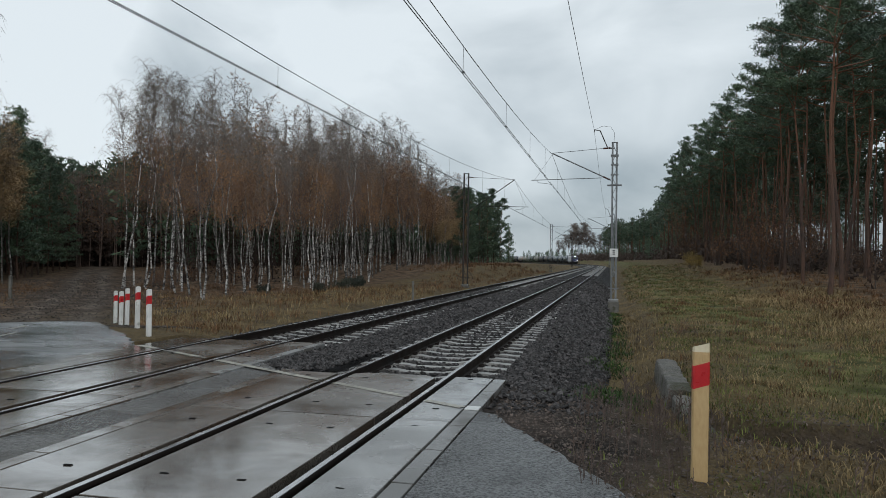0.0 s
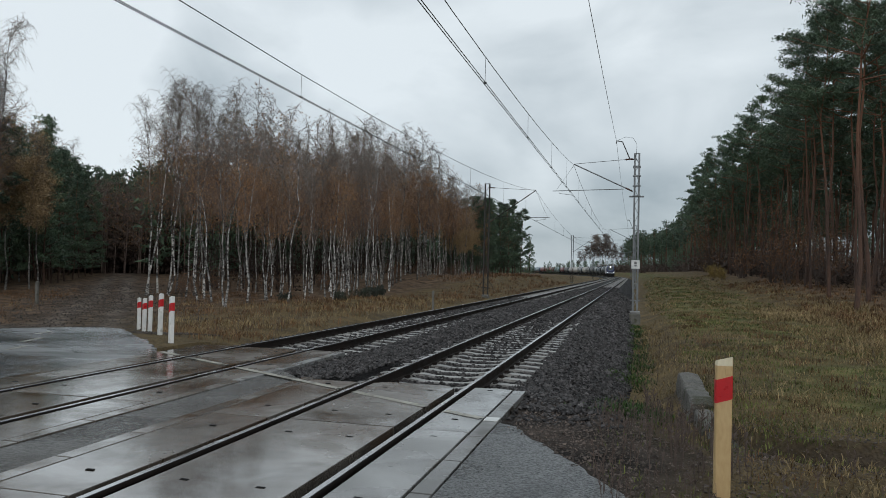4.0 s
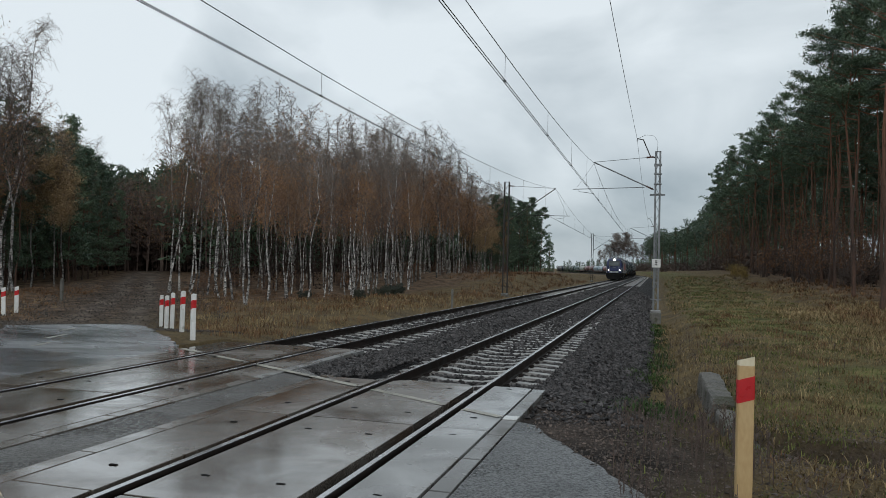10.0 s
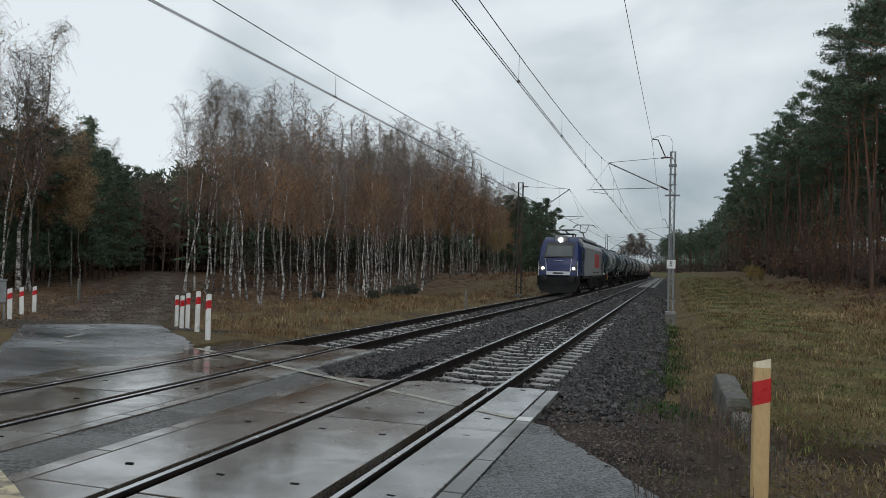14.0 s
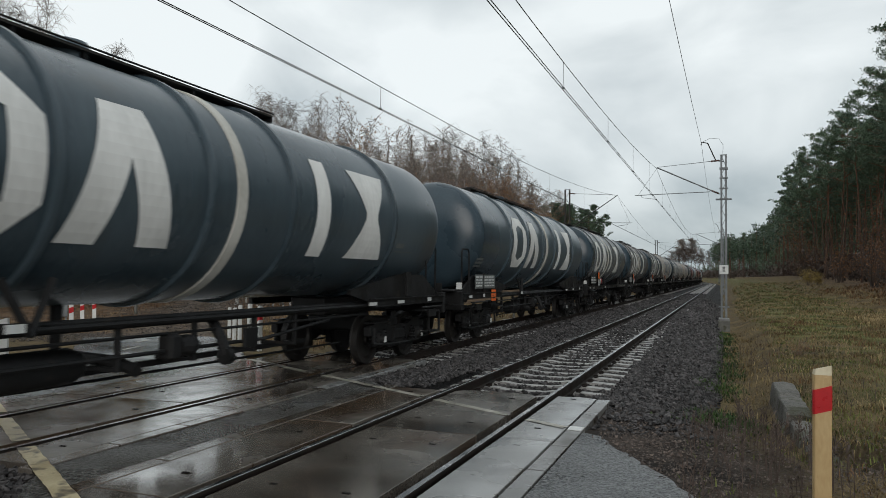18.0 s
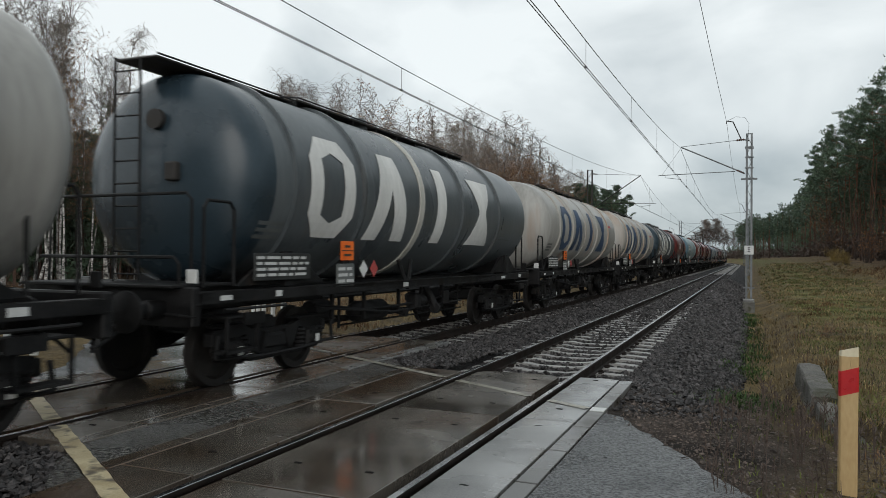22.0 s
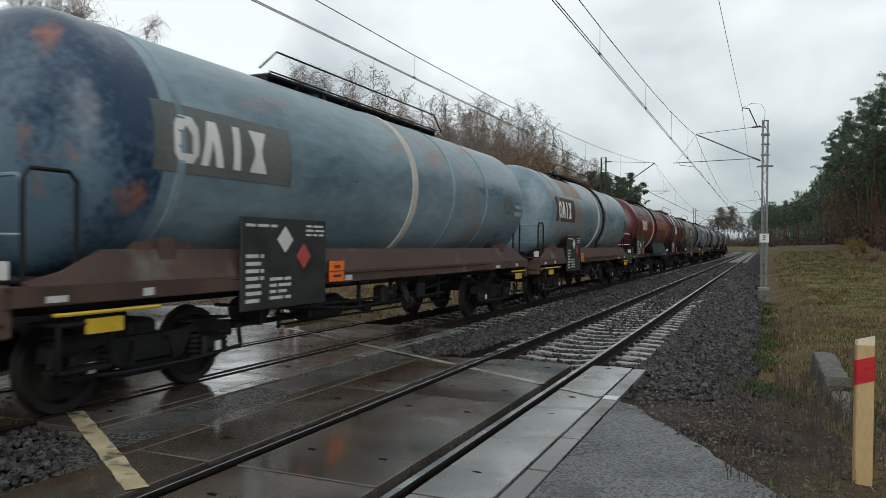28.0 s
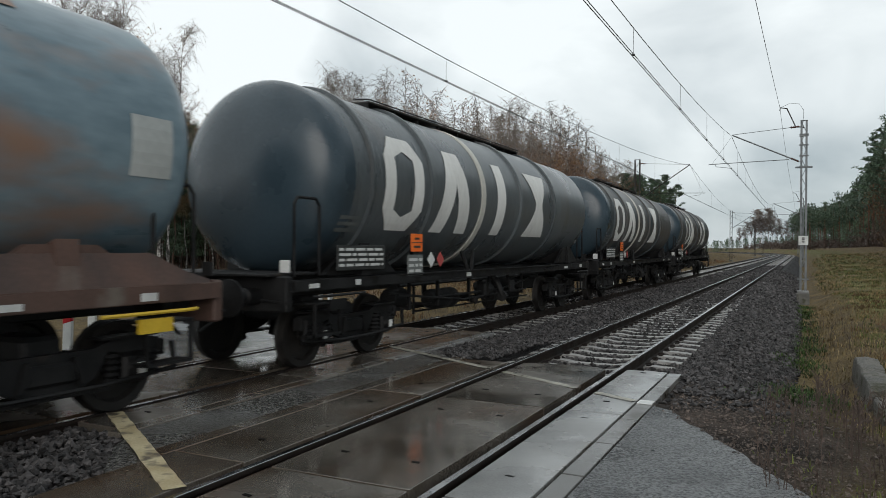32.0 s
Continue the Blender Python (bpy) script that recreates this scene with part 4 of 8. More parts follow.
HEADBLUE = material("dark_blue_tank_end", (0.018, 0.032, 0.043), (0.038, 0.06, 0.077), (0.2, 0.36), 1.0, 20, 0.04, vary=0.1)
BLUE_END = material("rust_patched_blue_end", (0.016, 0.042, 0.09), (0.10, 0.17, 0.23), (0.25, 0.45), 0.75, 12, 0.05, split=(0.44, 0.6), stain=((0.34, 0.13, 0.06), 1.1, 0.63))
MARK_WHITE = material("chalky_white_marking", (0.58, 0.58, 0.56), (0.82, 0.82, 0.80), (0.45, 0.7), 1.2, 14, 0.04, stretch=(1, 1, 0.3))
MARK_BLUE = material("deep_blue_marking", (0.018, 0.045, 0.10), (0.035, 0.075, 0.15), (0.4, 0.6), 1.2, 14, 0.03, stretch=(1, 1, 0.3))
MARK_ORANGE = material("brick_orange_panel", (0.24, 0.06, 0.03), (0.33, 0.095, 0.05), (0.4, 0.6), 1.2, 14, 0.03)
MARK_GREY = material("grey_panel", (0.085, 0.095, 0.095), (0.15, 0.16, 0.155), (0.4, 0.6), 1.2, 14, 0.03)
MARK_BRICK = material("faded_red_panel", (0.19, 0.036, 0.03), (0.27, 0.06, 0.05), (0.4, 0.6), 1.2, 14, 0.03)
MAROON_END = material("dark_maroon_end", (0.05, 0.012, 0.015), (0.12, 0.022, 0.024), (0.25, 0.45), 0.8, 12, 0.04, stretch=(1, 1, 0.4))
TEAL_END = material("deep_teal_end", (0.085, 0.16, 0.21), (0.17, 0.26, 0.315), (0.3, 0.5), 0.8, 12, 0.05, stretch=(1, 1, 0.4))
BEIGE_END = material("patchy_beige_end", (0.075, 0.11, 0.13), (0.20, 0.205, 0.155), (0.35, 0.6), 0.55, 8, 0.05, split=(0.42, 0.52), detail=2.0, stain=((0.15, 0.10, 0.065), 0.6, 0.5), fine_share=0.1)
FIELD_BROWN = material("faded_brown_paint", (0.06, 0.032, 0.028), (0.13, 0.07, 0.055), (0.4, 0.6), 0.8, 12, 0.04, stretch=(1, 1, 0.3), stain=((0.05, 0.05, 0.055), 0.8, 0.58))
FIELD_NAVY = material("faded_navy_paint", (0.03, 0.045, 0.065), (0.08, 0.105, 0.13), (0.4, 0.6), 0.6, 12, 0.04, stretch=(1, 1, 0.5))
FIELD_OCHRE = material("ochre_grime", (0.17, 0.145, 0.10), (0.29, 0.255, 0.18), (0.4, 0.65), 0.6, 12, 0.04, stretch=(1, 1, 0.3))
FIELD_TEAL = material("faded_teal_paint", (0.14, 0.22, 0.24), (0.27, 0.35, 0.36), (0.4, 0.6), 0.6, 12, 0.04, stretch=(1, 1, 0.3))
RUST_WASH = material("rust_wash", (0.17, 0.14, 0.125), (0.31, 0.21, 0.16), (0.4, 0.65), 0.7, 12, 0.04, stretch=(1, 1, 0.3))
MARK_PALE = material("pale_grey_panel", (0.32, 0.34, 0.335), (0.46, 0.48, 0.47), (0.4, 0.6), 1.2, 14, 0.03)
MARK_RED = material("red_marking", (0.34, 0.05, 0.05), (0.48, 0.09, 0.08), (0.4, 0.6), 1.2, 14, 0.03)
HAZARD = material("orange_hazard_plate", (0.80, 0.13, 0.015), (0.92, 0.20, 0.03), (0.35, 0.5), 5, 30, 0.02)
SIGNAL_YELLOW = material("signal_yellow_paint", (0.50, 0.32, 0.02), (0.66, 0.45, 0.04), (0.4, 0.6), 4, 30, 0.05)
BOARD = material("black_info_board", (0.016, 0.018, 0.018), (0.035, 0.037, 0.036), (0.4, 0.6), 3, 30, 0.04)
INK_WHITE = material("white_stencil", (0.45, 0.46, 0.45), (0.62, 0.63, 0.62), (0.5, 0.7), 6, 40, 0.02)
HOOP_CREAM = material("cream_hoop", (0.42, 0.405, 0.36), (0.62, 0.605, 0.56), (0.4, 0.65), 1.5, 14, 0.03)


def skin(y, z, lift, r=TANK_R):
    d = z - TANK_Z
    return (math.sqrt(max(0.0004, (r + lift) ** 2 - d * d)), y, z)


def patch(spans, y0, y1, z0, z1, lift=0.006, rows=14, r=TANK_R):
    """A painted shape that lies on the side of a tank; spans(v) gives its reach at a height v of 0 to 1."""
    g = Geo()
    w0, w1 = math.asin((z0 - TANK_Z) / r), math.asin((z1 - TANK_Z) / r)
    rows = max(1, rows if z1 - z0 < 0.4 else math.ceil((w1 - w0) / radians(5)))
    cut = [(r * math.sin(w0 + (w1 - w0) * i / rows) + TANK_Z - z0) / (z1 - z0) for i in range(rows + 1)]
    for i in range(rows):
        va, vb = cut[i], cut[i + 1]
        sa, sb = spans(va + 0.001), spans(vb - 0.001)
        for (a0, a1), (b0, b1) in zip(sa, sb):
            za, zb = z0 + (z1 - z0) * va, z0 + (z1 - z0) * vb
            q = [skin(y0 + (y1 - y0) * u, z, lift, r) for u, z in ((a0, za), (a1, za), (b1, zb), (b0, zb))]
            k = [(x - 0.004, y, z) for x, y, z in q]
            g.add(q + k, [(0, 1, 2, 3), (4, 5, 1, 0), (5, 6, 2, 1), (6, 7, 3, 2), (7, 4, 0, 3)])
    seen, verts, index = {}, [], []
    for v in g.v:
        key = tuple(round(c, 4) for c in v)
        if key not in seen:
            seen[key] = len(verts)
            verts.append(v)
        index.append(seen[key])
    g.v, g.f, g.soft = verts, [tuple(index[i] for i in f) for f in g.f], True
    return g


def s_bar(v):
    return [(0.0, 1.0)]


def s_ring(v):
    w = 0.5 if 0.22 < v < 0.78 else 0.5 - 0.24 * (abs(v - 0.5) - 0.28) / 0.22
    if v < 0.2 or v > 0.8:
        return [(0.5 - w, 0.5), (0.5, 0.5 + w)]
    return [(0.5 - w, 0.26), (0.74, 0.5 + w)]


def s_wedge(v):
    a, b2 = 0.30 * v, 1 - 0.30 * v
    cut = 0.19 * max(0.0, 1 - v / 0.6)
    return [(a, 0.5 - cut), (0.5 + cut, b2)]


def s_stem(v):
    return [(0.36, 0.68)]


def s_glass(v):
    w = 0.12 + 0.33 * abs(v - 0.5) * 2
    return [(0.5 - w, 0.5 + w)]


def ladder(x0, y, z0, z1, rungs, w=0.4, along="y"):
    g = Geo()
    for s in (-w / 2, w / 2):
        a = (x0, y + s) if along == "y" else (x0 + s, y)
        g.tube([(*a, z0), (*a, z1)], 0.018, 6)
    for i in range(rungs):
        z = z0 + (z1 - z0) * (i + 0.5) / rungs
        if along == "y":
            g.tube([(x0, y - w / 2, z), (x0, y + w / 2, z)], 0.012, 5)
        else:
            g.tube([(x0 - w / 2, y, z), (x0 + w / 2, y, z)], 0.012, 5)
    return g


wheel_me = as_mesh("wheel", Geo().lathe([(0.001, 0.075), (0.10, 0.075), (0.12, 0.03), (0.34, -0.005), (0.37, 0.05), (0.46, 0.055), (0.462, -0.05), (0.485, -0.075), (0.47, -0.085),
                                         (0.37, -0.08), (0.34, -0.03), (0.12, -0.03), (0.001, -0.03)], 20, "x"), WHEEL, True)
box_me = as_mesh("axle_box", Geo().box(-0.13, 0.13, -0.16, 0.16, -0.15, 0.16, 0.04).lathe([(0.001, 0.19), (0.10, 0.18), (0.12, 0.12)], 14, "x"), FRAME_BLACK, True)
spring_g = Geo().lathe([((0.088, 0.058)[k % 2], -0.14 + 0.03 * k) for k in range(10)], 10, "z")
spring_me = as_mesh("coil_spring", spring_g, FRAME_BLACK, True)
frame_g = Geo().slab([(-1.28, 0.62), (-1.25, 0.74), (-0.75, 0.80), (-0.45, 0.70), (0.45, 0.70), (0.75, 0.80), (1.25, 0.74), (1.28, 0.62), (0.95, 0.58), (0.62, 0.66),
                      (0.48, 0.42), (0.2, 0.32), (-0.2, 0.32), (-0.48, 0.42), (-0.62, 0.66), (-0.95, 0.58)], -0.045, 0.045, "x")
frame_g.box(-0.09, 0.09, -0.26, 0.26, 0.42, 0.62, 0.03).box(-0.07, 0.07, -1.3, -1.22, 0.55, 0.72, 0.01).box(-0.07, 0.07, 1.22, 1.3, 0.55, 0.72, 0.01)
frame_g.box(-0.10, 0.10, -1.2, -0.5, 0.775, 0.80).box(-0.10, 0.10, 0.5, 1.2, 0.775, 0.80).box(-0.11, 0.11, -0.6, 0.6, 0.30, 0.325)
frame_g.slab([(-0.34, 0.40), (-0.28, 0.40), (-0.20, 0.66), (-0.26, 0.66)], -0.10, 0.10, "x").slab([(0.34, 0.40), (0.28, 0.40), (0.20, 0.66), (0.26, 0.66)], -0.10, 0.10, "x")
frame_me = as_mesh("side_frame", frame_g, FRAME_BLACK)
mark_me = as_mesh("bearing_mark", Geo().box(0.186, 0.194, -0.045, 0.045, -0.05, 0.06), PLATE_WHITE)
rod_me = as_mesh("brake_rod", Geo().tube([(0, -1.35, 0.42), (0, -0.45, 0.36), (0, 0.45, 0.36), (0, 1.35, 0.42)], 0.022, 6).tube([(0, -1.35, 0.42), (0, -1.3, 0.7)], 0.03, 6).tube([(0, 1.35, 0.42), (0, 1.3, 0.7)], 0.03, 6), FRAME_BLACK)
brake_me = as_mesh("brake_shoe", Geo().slab([(-0.06, 0.25), (0.03, 0.22), (0.07, 0.46), (0.0, 0.68), (-0.05, 0.66), (-0.01, 0.46)], -0.05, 0.05, "x"), FRAME_BLACK)


def bogie(parent, y, base=1.8, axles=2, half_w=1.0):
    b = part("bogie", Geo().box(-0.95, 0.95, -0.2, 0.2, 0.55, 0.86, 0.04).lathe([(0.35, 0.86), (0.35, 0.98)], 16, "z"), FRAME_BLACK, parent)
    b.matrix_basis = pose(0, y, 0)
    part("brake_rod", rod_me, None, b).matrix_basis = pose(half_w + 0.16, 0, 0)
    for s in (-1, 1):
        f = part("side_frame", frame_me, None, b)
        f.matrix_basis = Matrix.Translation((s * half_w, 0, 0)) @ Matrix.Diagonal((1, base / 1.8 if axles == 2 else base * 1.16, 1, 1))
        for k in range(axles):
            a = (k / (axles - 1) - 0.5) * base if axles == 2 else (k - 1) * base
            w = part("wheel", wheel_me, None, b)
            w.matrix_basis = pose(s * 0.76, a, 0.46, 0, 0, 0 if s > 0 else 180)
            ab = part("axle_box", box_me, None, b)
            ab.matrix_basis = pose(s * half_w, a, 0.47, 0, 0, 0 if s > 0 else 180)
            if s > 0:
                part("bearing_mark", mark_me, None, b).matrix_basis = pose(half_w, a, 0.47)
            for q in (-0.24, 0.24):
                sp = part("coil_spring", spring_me, None, b)
                sp.matrix_basis = pose(s * (half_w + 0.03), a + q, 0.50)
            bs = part("brake_shoe", brake_me, None, b)
            bs.matrix_basis = pose(s * 0.76, a + (0.52 if a < 0 else -0.52), 0, 0, 0, 0 if a > 0 else 180)
    return b


def buffers(parent, y, s, x=0.875, z=1.06):
    for q in (-1, 1):
        g = Geo().lathe([(0.001, 0), (0.11, 0), (0.11, -0.28), (0.08, -0.30), (0.08, -0.52), (0.235, -0.54), (0.235, -0.57), (0.15, -0.60), (0.001, -0.605)], 18, "y", (q * x, 0, z))
        g.v = [(vx, y + s * -vy if s < 0 else y + vy, vz) for vx, vy, vz in g.v]
        if s < 0:
            g.f = [tuple(reversed(f)) for f in g.f]
        part("buffer", g, FRAME_BLACK, parent, smooth=True)


def bars(parent, g_box, rows, mat=INK_WHITE):
    """Rows of unreadable lettering as plain bars on a board at x."""
    x, y0, y1, z0, z1 = g_box
    g = Geo()
    for i in range(rows):
        z = z0 + (z1 - z0) * (i + 0.2) / rows
        h = (z1 - z0) / rows * 0.5
        y = y0
        while y < y1 - 0.05:
            w = random.uniform(0.08, 0.3)
            g.box(x, x + 0.004, y, min(y1, y + w), z, z + h)
            y += w + 0.05
    tagged(part("stencil", g, mat, parent), kind="stuff")


def tank_wagon(L, style, marks, shell, frame_mat, group="tank wagons of the train", label=""):
    t = thing("tank_wagon", label, "tank wagon", group=group)
    f0 = marks.get("front", 0.78)
    a, b2 = f0 + (0.0 if shell == "steel" else 1.37), L + 0.2 + marks.get("tail", 0.0)                                      # ends of the tank
    r = TANK_R
    deep = 0.62                                                                                    # dished ends with a wide knuckle
    prof = [(max(0.001, r * q), a + deep * (1 - (1 - q ** 2.4) ** (1 / 2.4))) for q in (0, 0.3, 0.5, 0.65, 0.78, 0.88, 0.94, 0.975, 0.993, 1.0)]
    back = [(q, a + b2 - s) for q, s in prof][::-1]
    n_mid = [(r, a + deep + (b2 - a - 2 * deep) * k / 10) for k in range(1, 10)]
    tank = part("tank_shell", Geo().lathe(prof + n_mid + back, 56, "y", (0, 0, TANK_Z)), SHELLS[shell], t, smooth=True)
    if marks.get("end"):
        part("tank_end", Geo().lathe([(q + 0.004, s - 0.004) for q, s in prof] + [(r + 0.004, a + marks.get("cap", 1.1))], 56, "y", (0, 0, TANK_Z)), marks["end"], tank, "darker end of the tank", smooth=True)
    if style == "ribbed":
        part("tank_end", Geo().lathe([(q + 0.004, s - 0.004) for q, s in prof] + [(r + 0.004, a + 0.8)], 56, "y", (0, 0, TANK_Z)),
             HEADBLUE if shell in ("slate", "soot", "steel") else SHELLS[shell], tank, "plain painted end of the tank", smooth=True)
        rib = as_mesh("rib", Geo().lathe([(r - 0.01, -0.05), (r + 0.05, -0.04), (r + 0.055, 0.0), (r + 0.05, 0.04), (r - 0.01, 0.05)], 56, "y", (0, 0, TANK_Z)), SHELLS[shell], True)
        ribs = [y + (0.75 if L > 17 else 0.0) for y in (4.75, 6.68, 8.85, 10.65, 14.1)] if shell == "steel" else [y + marks.get("mark_y", 0.0) for y in (3.4, 5.33, 9.77, 12.3)]
    else:
        rib = as_mesh("rib", Geo().lathe([(r - 0.01, -0.06), (r + 0.012, -0.055), (r + 0.012, 0.055), (r - 0.01, 0.06)], 56, "y", (0, 0, TANK_Z)), SHELLS[shell], True)
        ribs = [3.5, L - 2.1, L - 2.5] if shell == "red" else [3.5, L - 3.0, L - 4.9] if len(marks.get("fields", ())) < 3 else [L - 2.3]
    if marks.get("ribs"):
        rib = as_mesh("rib", Geo().lathe([(r - 0.01, -0.085), (r + 0.035, -0.075), (r + 0.04, 0.0), (r + 0.035, 0.075), (r - 0.01, 0.085)], 56, "y", (0, 0, TANK_Z)), FRAME_BLACK, True)
    for y in marks.get("ribs", ribs):
        part("rib", rib, None, tank).matrix_basis = pose(0, y, 0)
    hoop_y = marks.get("hoop_y", 7.62) if style == "ribbed" else marks.get("hoop_y", L * 0.565)
    if marks.get("hoop", True):
        hm = {"cream": SHELLS["cream"], "none": SHELLS[shell]}.get(shell, HOOP_CREAM)
        part("hoop", Geo().lathe([(r - 0.01, -0.1), (r + 0.022, -0.095), (r + 0.022, 0.095), (r - 0.01, 0.1)], 56, "y", (0, hoop_y, TANK_Z)), hm, tank, "pale reinforcing hoop", smooth=True)
    if style == "ribbed":
        ink = MARK_BLUE if shell == "cream" else MARK_WHITE
        spots = (3.78, 5.05, 5.6, 7.1, 7.85, 9.3, 10.25, 11.85) if L < 16 else (5.8, 7.3, 7.56, 9.08, 11.6, 12.85, 13.15, 14.65)
        for k, f in enumerate((s_ring, s_wedge, s_stem, s_glass)):
            o = (0.0 if L < 16 or L > 17 else -0.75) + marks.get("mark_y", 0.0)
            part("marking", patch(f, spots[2 * k] + o, spots[2 * k + 1] + o, 1.96, 3.44, 0.012), ink, tank, "large worn painted shape")
        if shell not in ("slate", "steel"):
            part("marking", patch(s_bar, L - 2.2, L - 1.45, 3.02, 3.12, 0.006, 2), MARK_RED if shell == "cream" else MARK_GREY, tank)
        part("marking", patch(s_bar, L - 2.3, L - 1.45, 2.12, 2.145, 0.006, 1), MARK_GREY, tank)
        part("marking", patch(s_bar, L - 2.3, L - 1.95, 2.2, 2.29, 0.006, 1), MARK_GREY, tank)
        for z in (2.12, 2.03, 1.94):
            part("marking", patch(s_bar, 2.75, 3.3, z - 0.03, z + 0.02, 0.006, 1), MARK_GREY, tank)
    else:
        panel_mat = {"teal": MARK_GREY, "blue": MARK_GREY, "beige": MARK_GREY}.get(shell, MARK_BRICK)
        p0 = marks.get("p0", 3.1)
        part("panel", patch(s_bar, p0, p0 + 2.4, 2.44, 3.18, 0.006, 6), marks.get("panel", panel_mat), tank, "rectangular painted panel")
        for k in range(4):
            part("marking", patch((s_ring, s_wedge, s_stem, s_glass)[k], p0 + 0.28 + k * 0.41, p0 + 0.65 + k * 0.41, 2.55, 3.06, 0.012, 8), MARK_WHITE, tank)
        if not marks.get("fields") and shell != "red":
            part("marking", patch(s_bar, L - 1.75, L - 1.35, 2.5, 2.82, 0.006, 3), MARK_GREY, tank)
        for k, (y0, y1, z0, z1, mt) in enumerate(marks.get("fields", ())):
            y1 = min(y1, b2 - deep - 0.02)
            part("repainted_field", patch(s_bar, min(y0, y1 - 0.5), y1, z0, z1, 0.004 + 0.004 * k, 12), mt, tank, "field of another, weathered colour")
        bo = marks.get("bo", 4.5)
        if marks.get("board", True):
            bw, bz = marks.get("bw", 1.85), 0.86 if frame_mat is FRAME_BROWN else 1.2
            bd = part("info_board", Geo().box(1.37, 1.41, bo, bo + bw, bz, 2.02 + 0.15 * (bw > 2), 0.01), BOARD, t, "black board with white stencils")
            bars(bd, (1.412, bo + 0.08, bo + 0.42, bz + 0.08, bz + 0.72), 7)
            bars(bd, (1.412, bo + 0.08, bo + 0.7, 1.88, 1.95), 1)
            bars(bd, (1.412, bo + 0.55, bo + 1.0, bz + 0.1, bz + 0.42), 4)
            bars(bd, (1.412, bo + bw - 0.5, bo + bw - 0.06, 1.78, 1.96), 3)
            for k, mt in enumerate((PLATE_WHITE, MARK_RED)):
                yy, zd = bo + 0.47 * bw + k * 0.42, 1.74 - 0.22 * k
                part("hazard_diamond", Geo().slab([(yy, zd - 0.17), (yy + 0.17, zd), (yy, zd + 0.17), (yy - 0.17, zd)], 1.412, 1.42, "x"), mt, bd)
        if marks.get("rail_line"):
            part("drip_rail", Geo().tube([skin(p0 - 0.4, 2.52, 0.03), skin(L - 3.4, 2.44, 0.03)], 0.02, 5), SHELLS[shell], tank)
        if marks.get("tags"):
            for k in range(3):
                g, cx = Geo(), -0.66 + k * 0.46
                for rr, wob in ((0.075, 0.05), (0.19, 0.0), (0.29, 0.06)):
                    for j in range(18):
                        w = 2 * math.pi * j / 18
                        x, z = cx + rr * (1 + wob * math.sin(3 * w + k)) * math.cos(w), 0.02 + 1.15 * rr * (1 + wob * math.sin(3 * w + k)) * math.sin(w)
                        q = min(0.99, math.hypot(x, z) / r)
                        g.v.append((x, a + deep * (1 - (1 - q ** 2.4) ** (1 / 2.4)) - 0.012 - 0.003 * k, TANK_Z + z))
                for i in range(2):
                    g.f += [(i * 18 + j, i * 18 + 18 + j, i * 18 + 18 + (j + 1) % 18, i * 18 + (j + 1) % 18) for j in range(18)]
                part("spray_blob", g, MARK_WHITE, tank, "white sprayed shape")
    # underframe
    frameless = shell == "steel"                                   # the tank itself carries the load between two short end frames
    runs = ((1.55, 4.9), (L - 3.2, L + 0.3)) if frameless else ((1.55, L + 0.3),)
    lo, hi = (1.12, 1.25) if style == "ribbed" else (1.13, 1.29)
    for s in (-1, 1):
        for ya, yb in runs:
            part("side_sill", Geo().box(s * 1.28 - 0.05, s * 1.28 + 0.05, ya, yb, lo, hi, 0.012).box(s * 1.28 - 0.09, s * 1.28 + 0.09, ya, yb, hi - 0.01, hi + 0.01)
                 .box(s * 1.28 - 0.09, s * 1.28 + 0.09, ya, yb, lo - 0.01, lo + 0.01), frame_mat if frame_mat is not FRAME_GREY else FRAME_BLACK, t)
    for ya, yb in runs:
        part("centre_sill", Geo().box(-0.35, 0.35, ya - 0.05, yb - 0.1, 0.94, 1.26, 0.02), FRAME_BLACK, t)
    if frameless:
        part("cable_duct", Geo().tube([(1.18, 4.7, 1.14), (1.18, L - 3.0, 1.14)], 0.03, 6).tube([(1.1, 4.7, 0.98), (1.1, L - 3.0, 0.98)], 0.02, 6), FRAME_BLACK, t)
    for y, s in ((1.55, 1), (L + 0.3, -1)):
        part("headstock", Geo().box(-1.35, 1.35, y - 0.07, y + 0.07, 0.86, 1.32, 0.02), frame_mat, t)
        buffers(t, y - s * 0.02, 1 if s > 0 else -1)
        part("coupling", Geo().tube([(0, y, 1.0), (0, y - s * 0.3, 0.97), (0, y - s * 0.62, 0.86)], 0.05, 6).box(-0.09, 0.09, y - s * 0.62 - 0.08, y - s * 0.62 + 0.08, 0.75, 0.98, 0.02), FRAME_BLACK, t)
        part("brake_hose", Geo().tube([(0.35, y, 0.95), (0.38, y - s * 0.25, 0.75), (0.3, y - s * 0.45, 0.62)], 0.022, 6), FRAME_BLACK, t)
        step = part("shunter_step", Geo().box(1.0, 1.42, y + s * 0.75 - 0.3, y + s * 0.75 + 0.3, 0.92, 0.95, 0.01).box(1.38, 1.42, y + s * 0.75 - 0.3, y + s * 0.75 - 0.27, 0.5, 0.95)
                    .box(1.38, 1.42, y + s * 0.75 + 0.27, y + s * 0.75 + 0.3, 0.5, 0.95).box(1.22, 1.42, y + s * 0.75 - 0.3, y + s * 0.75 + 0.3, 0.5, 0.53), FRAME_BLACK, t)
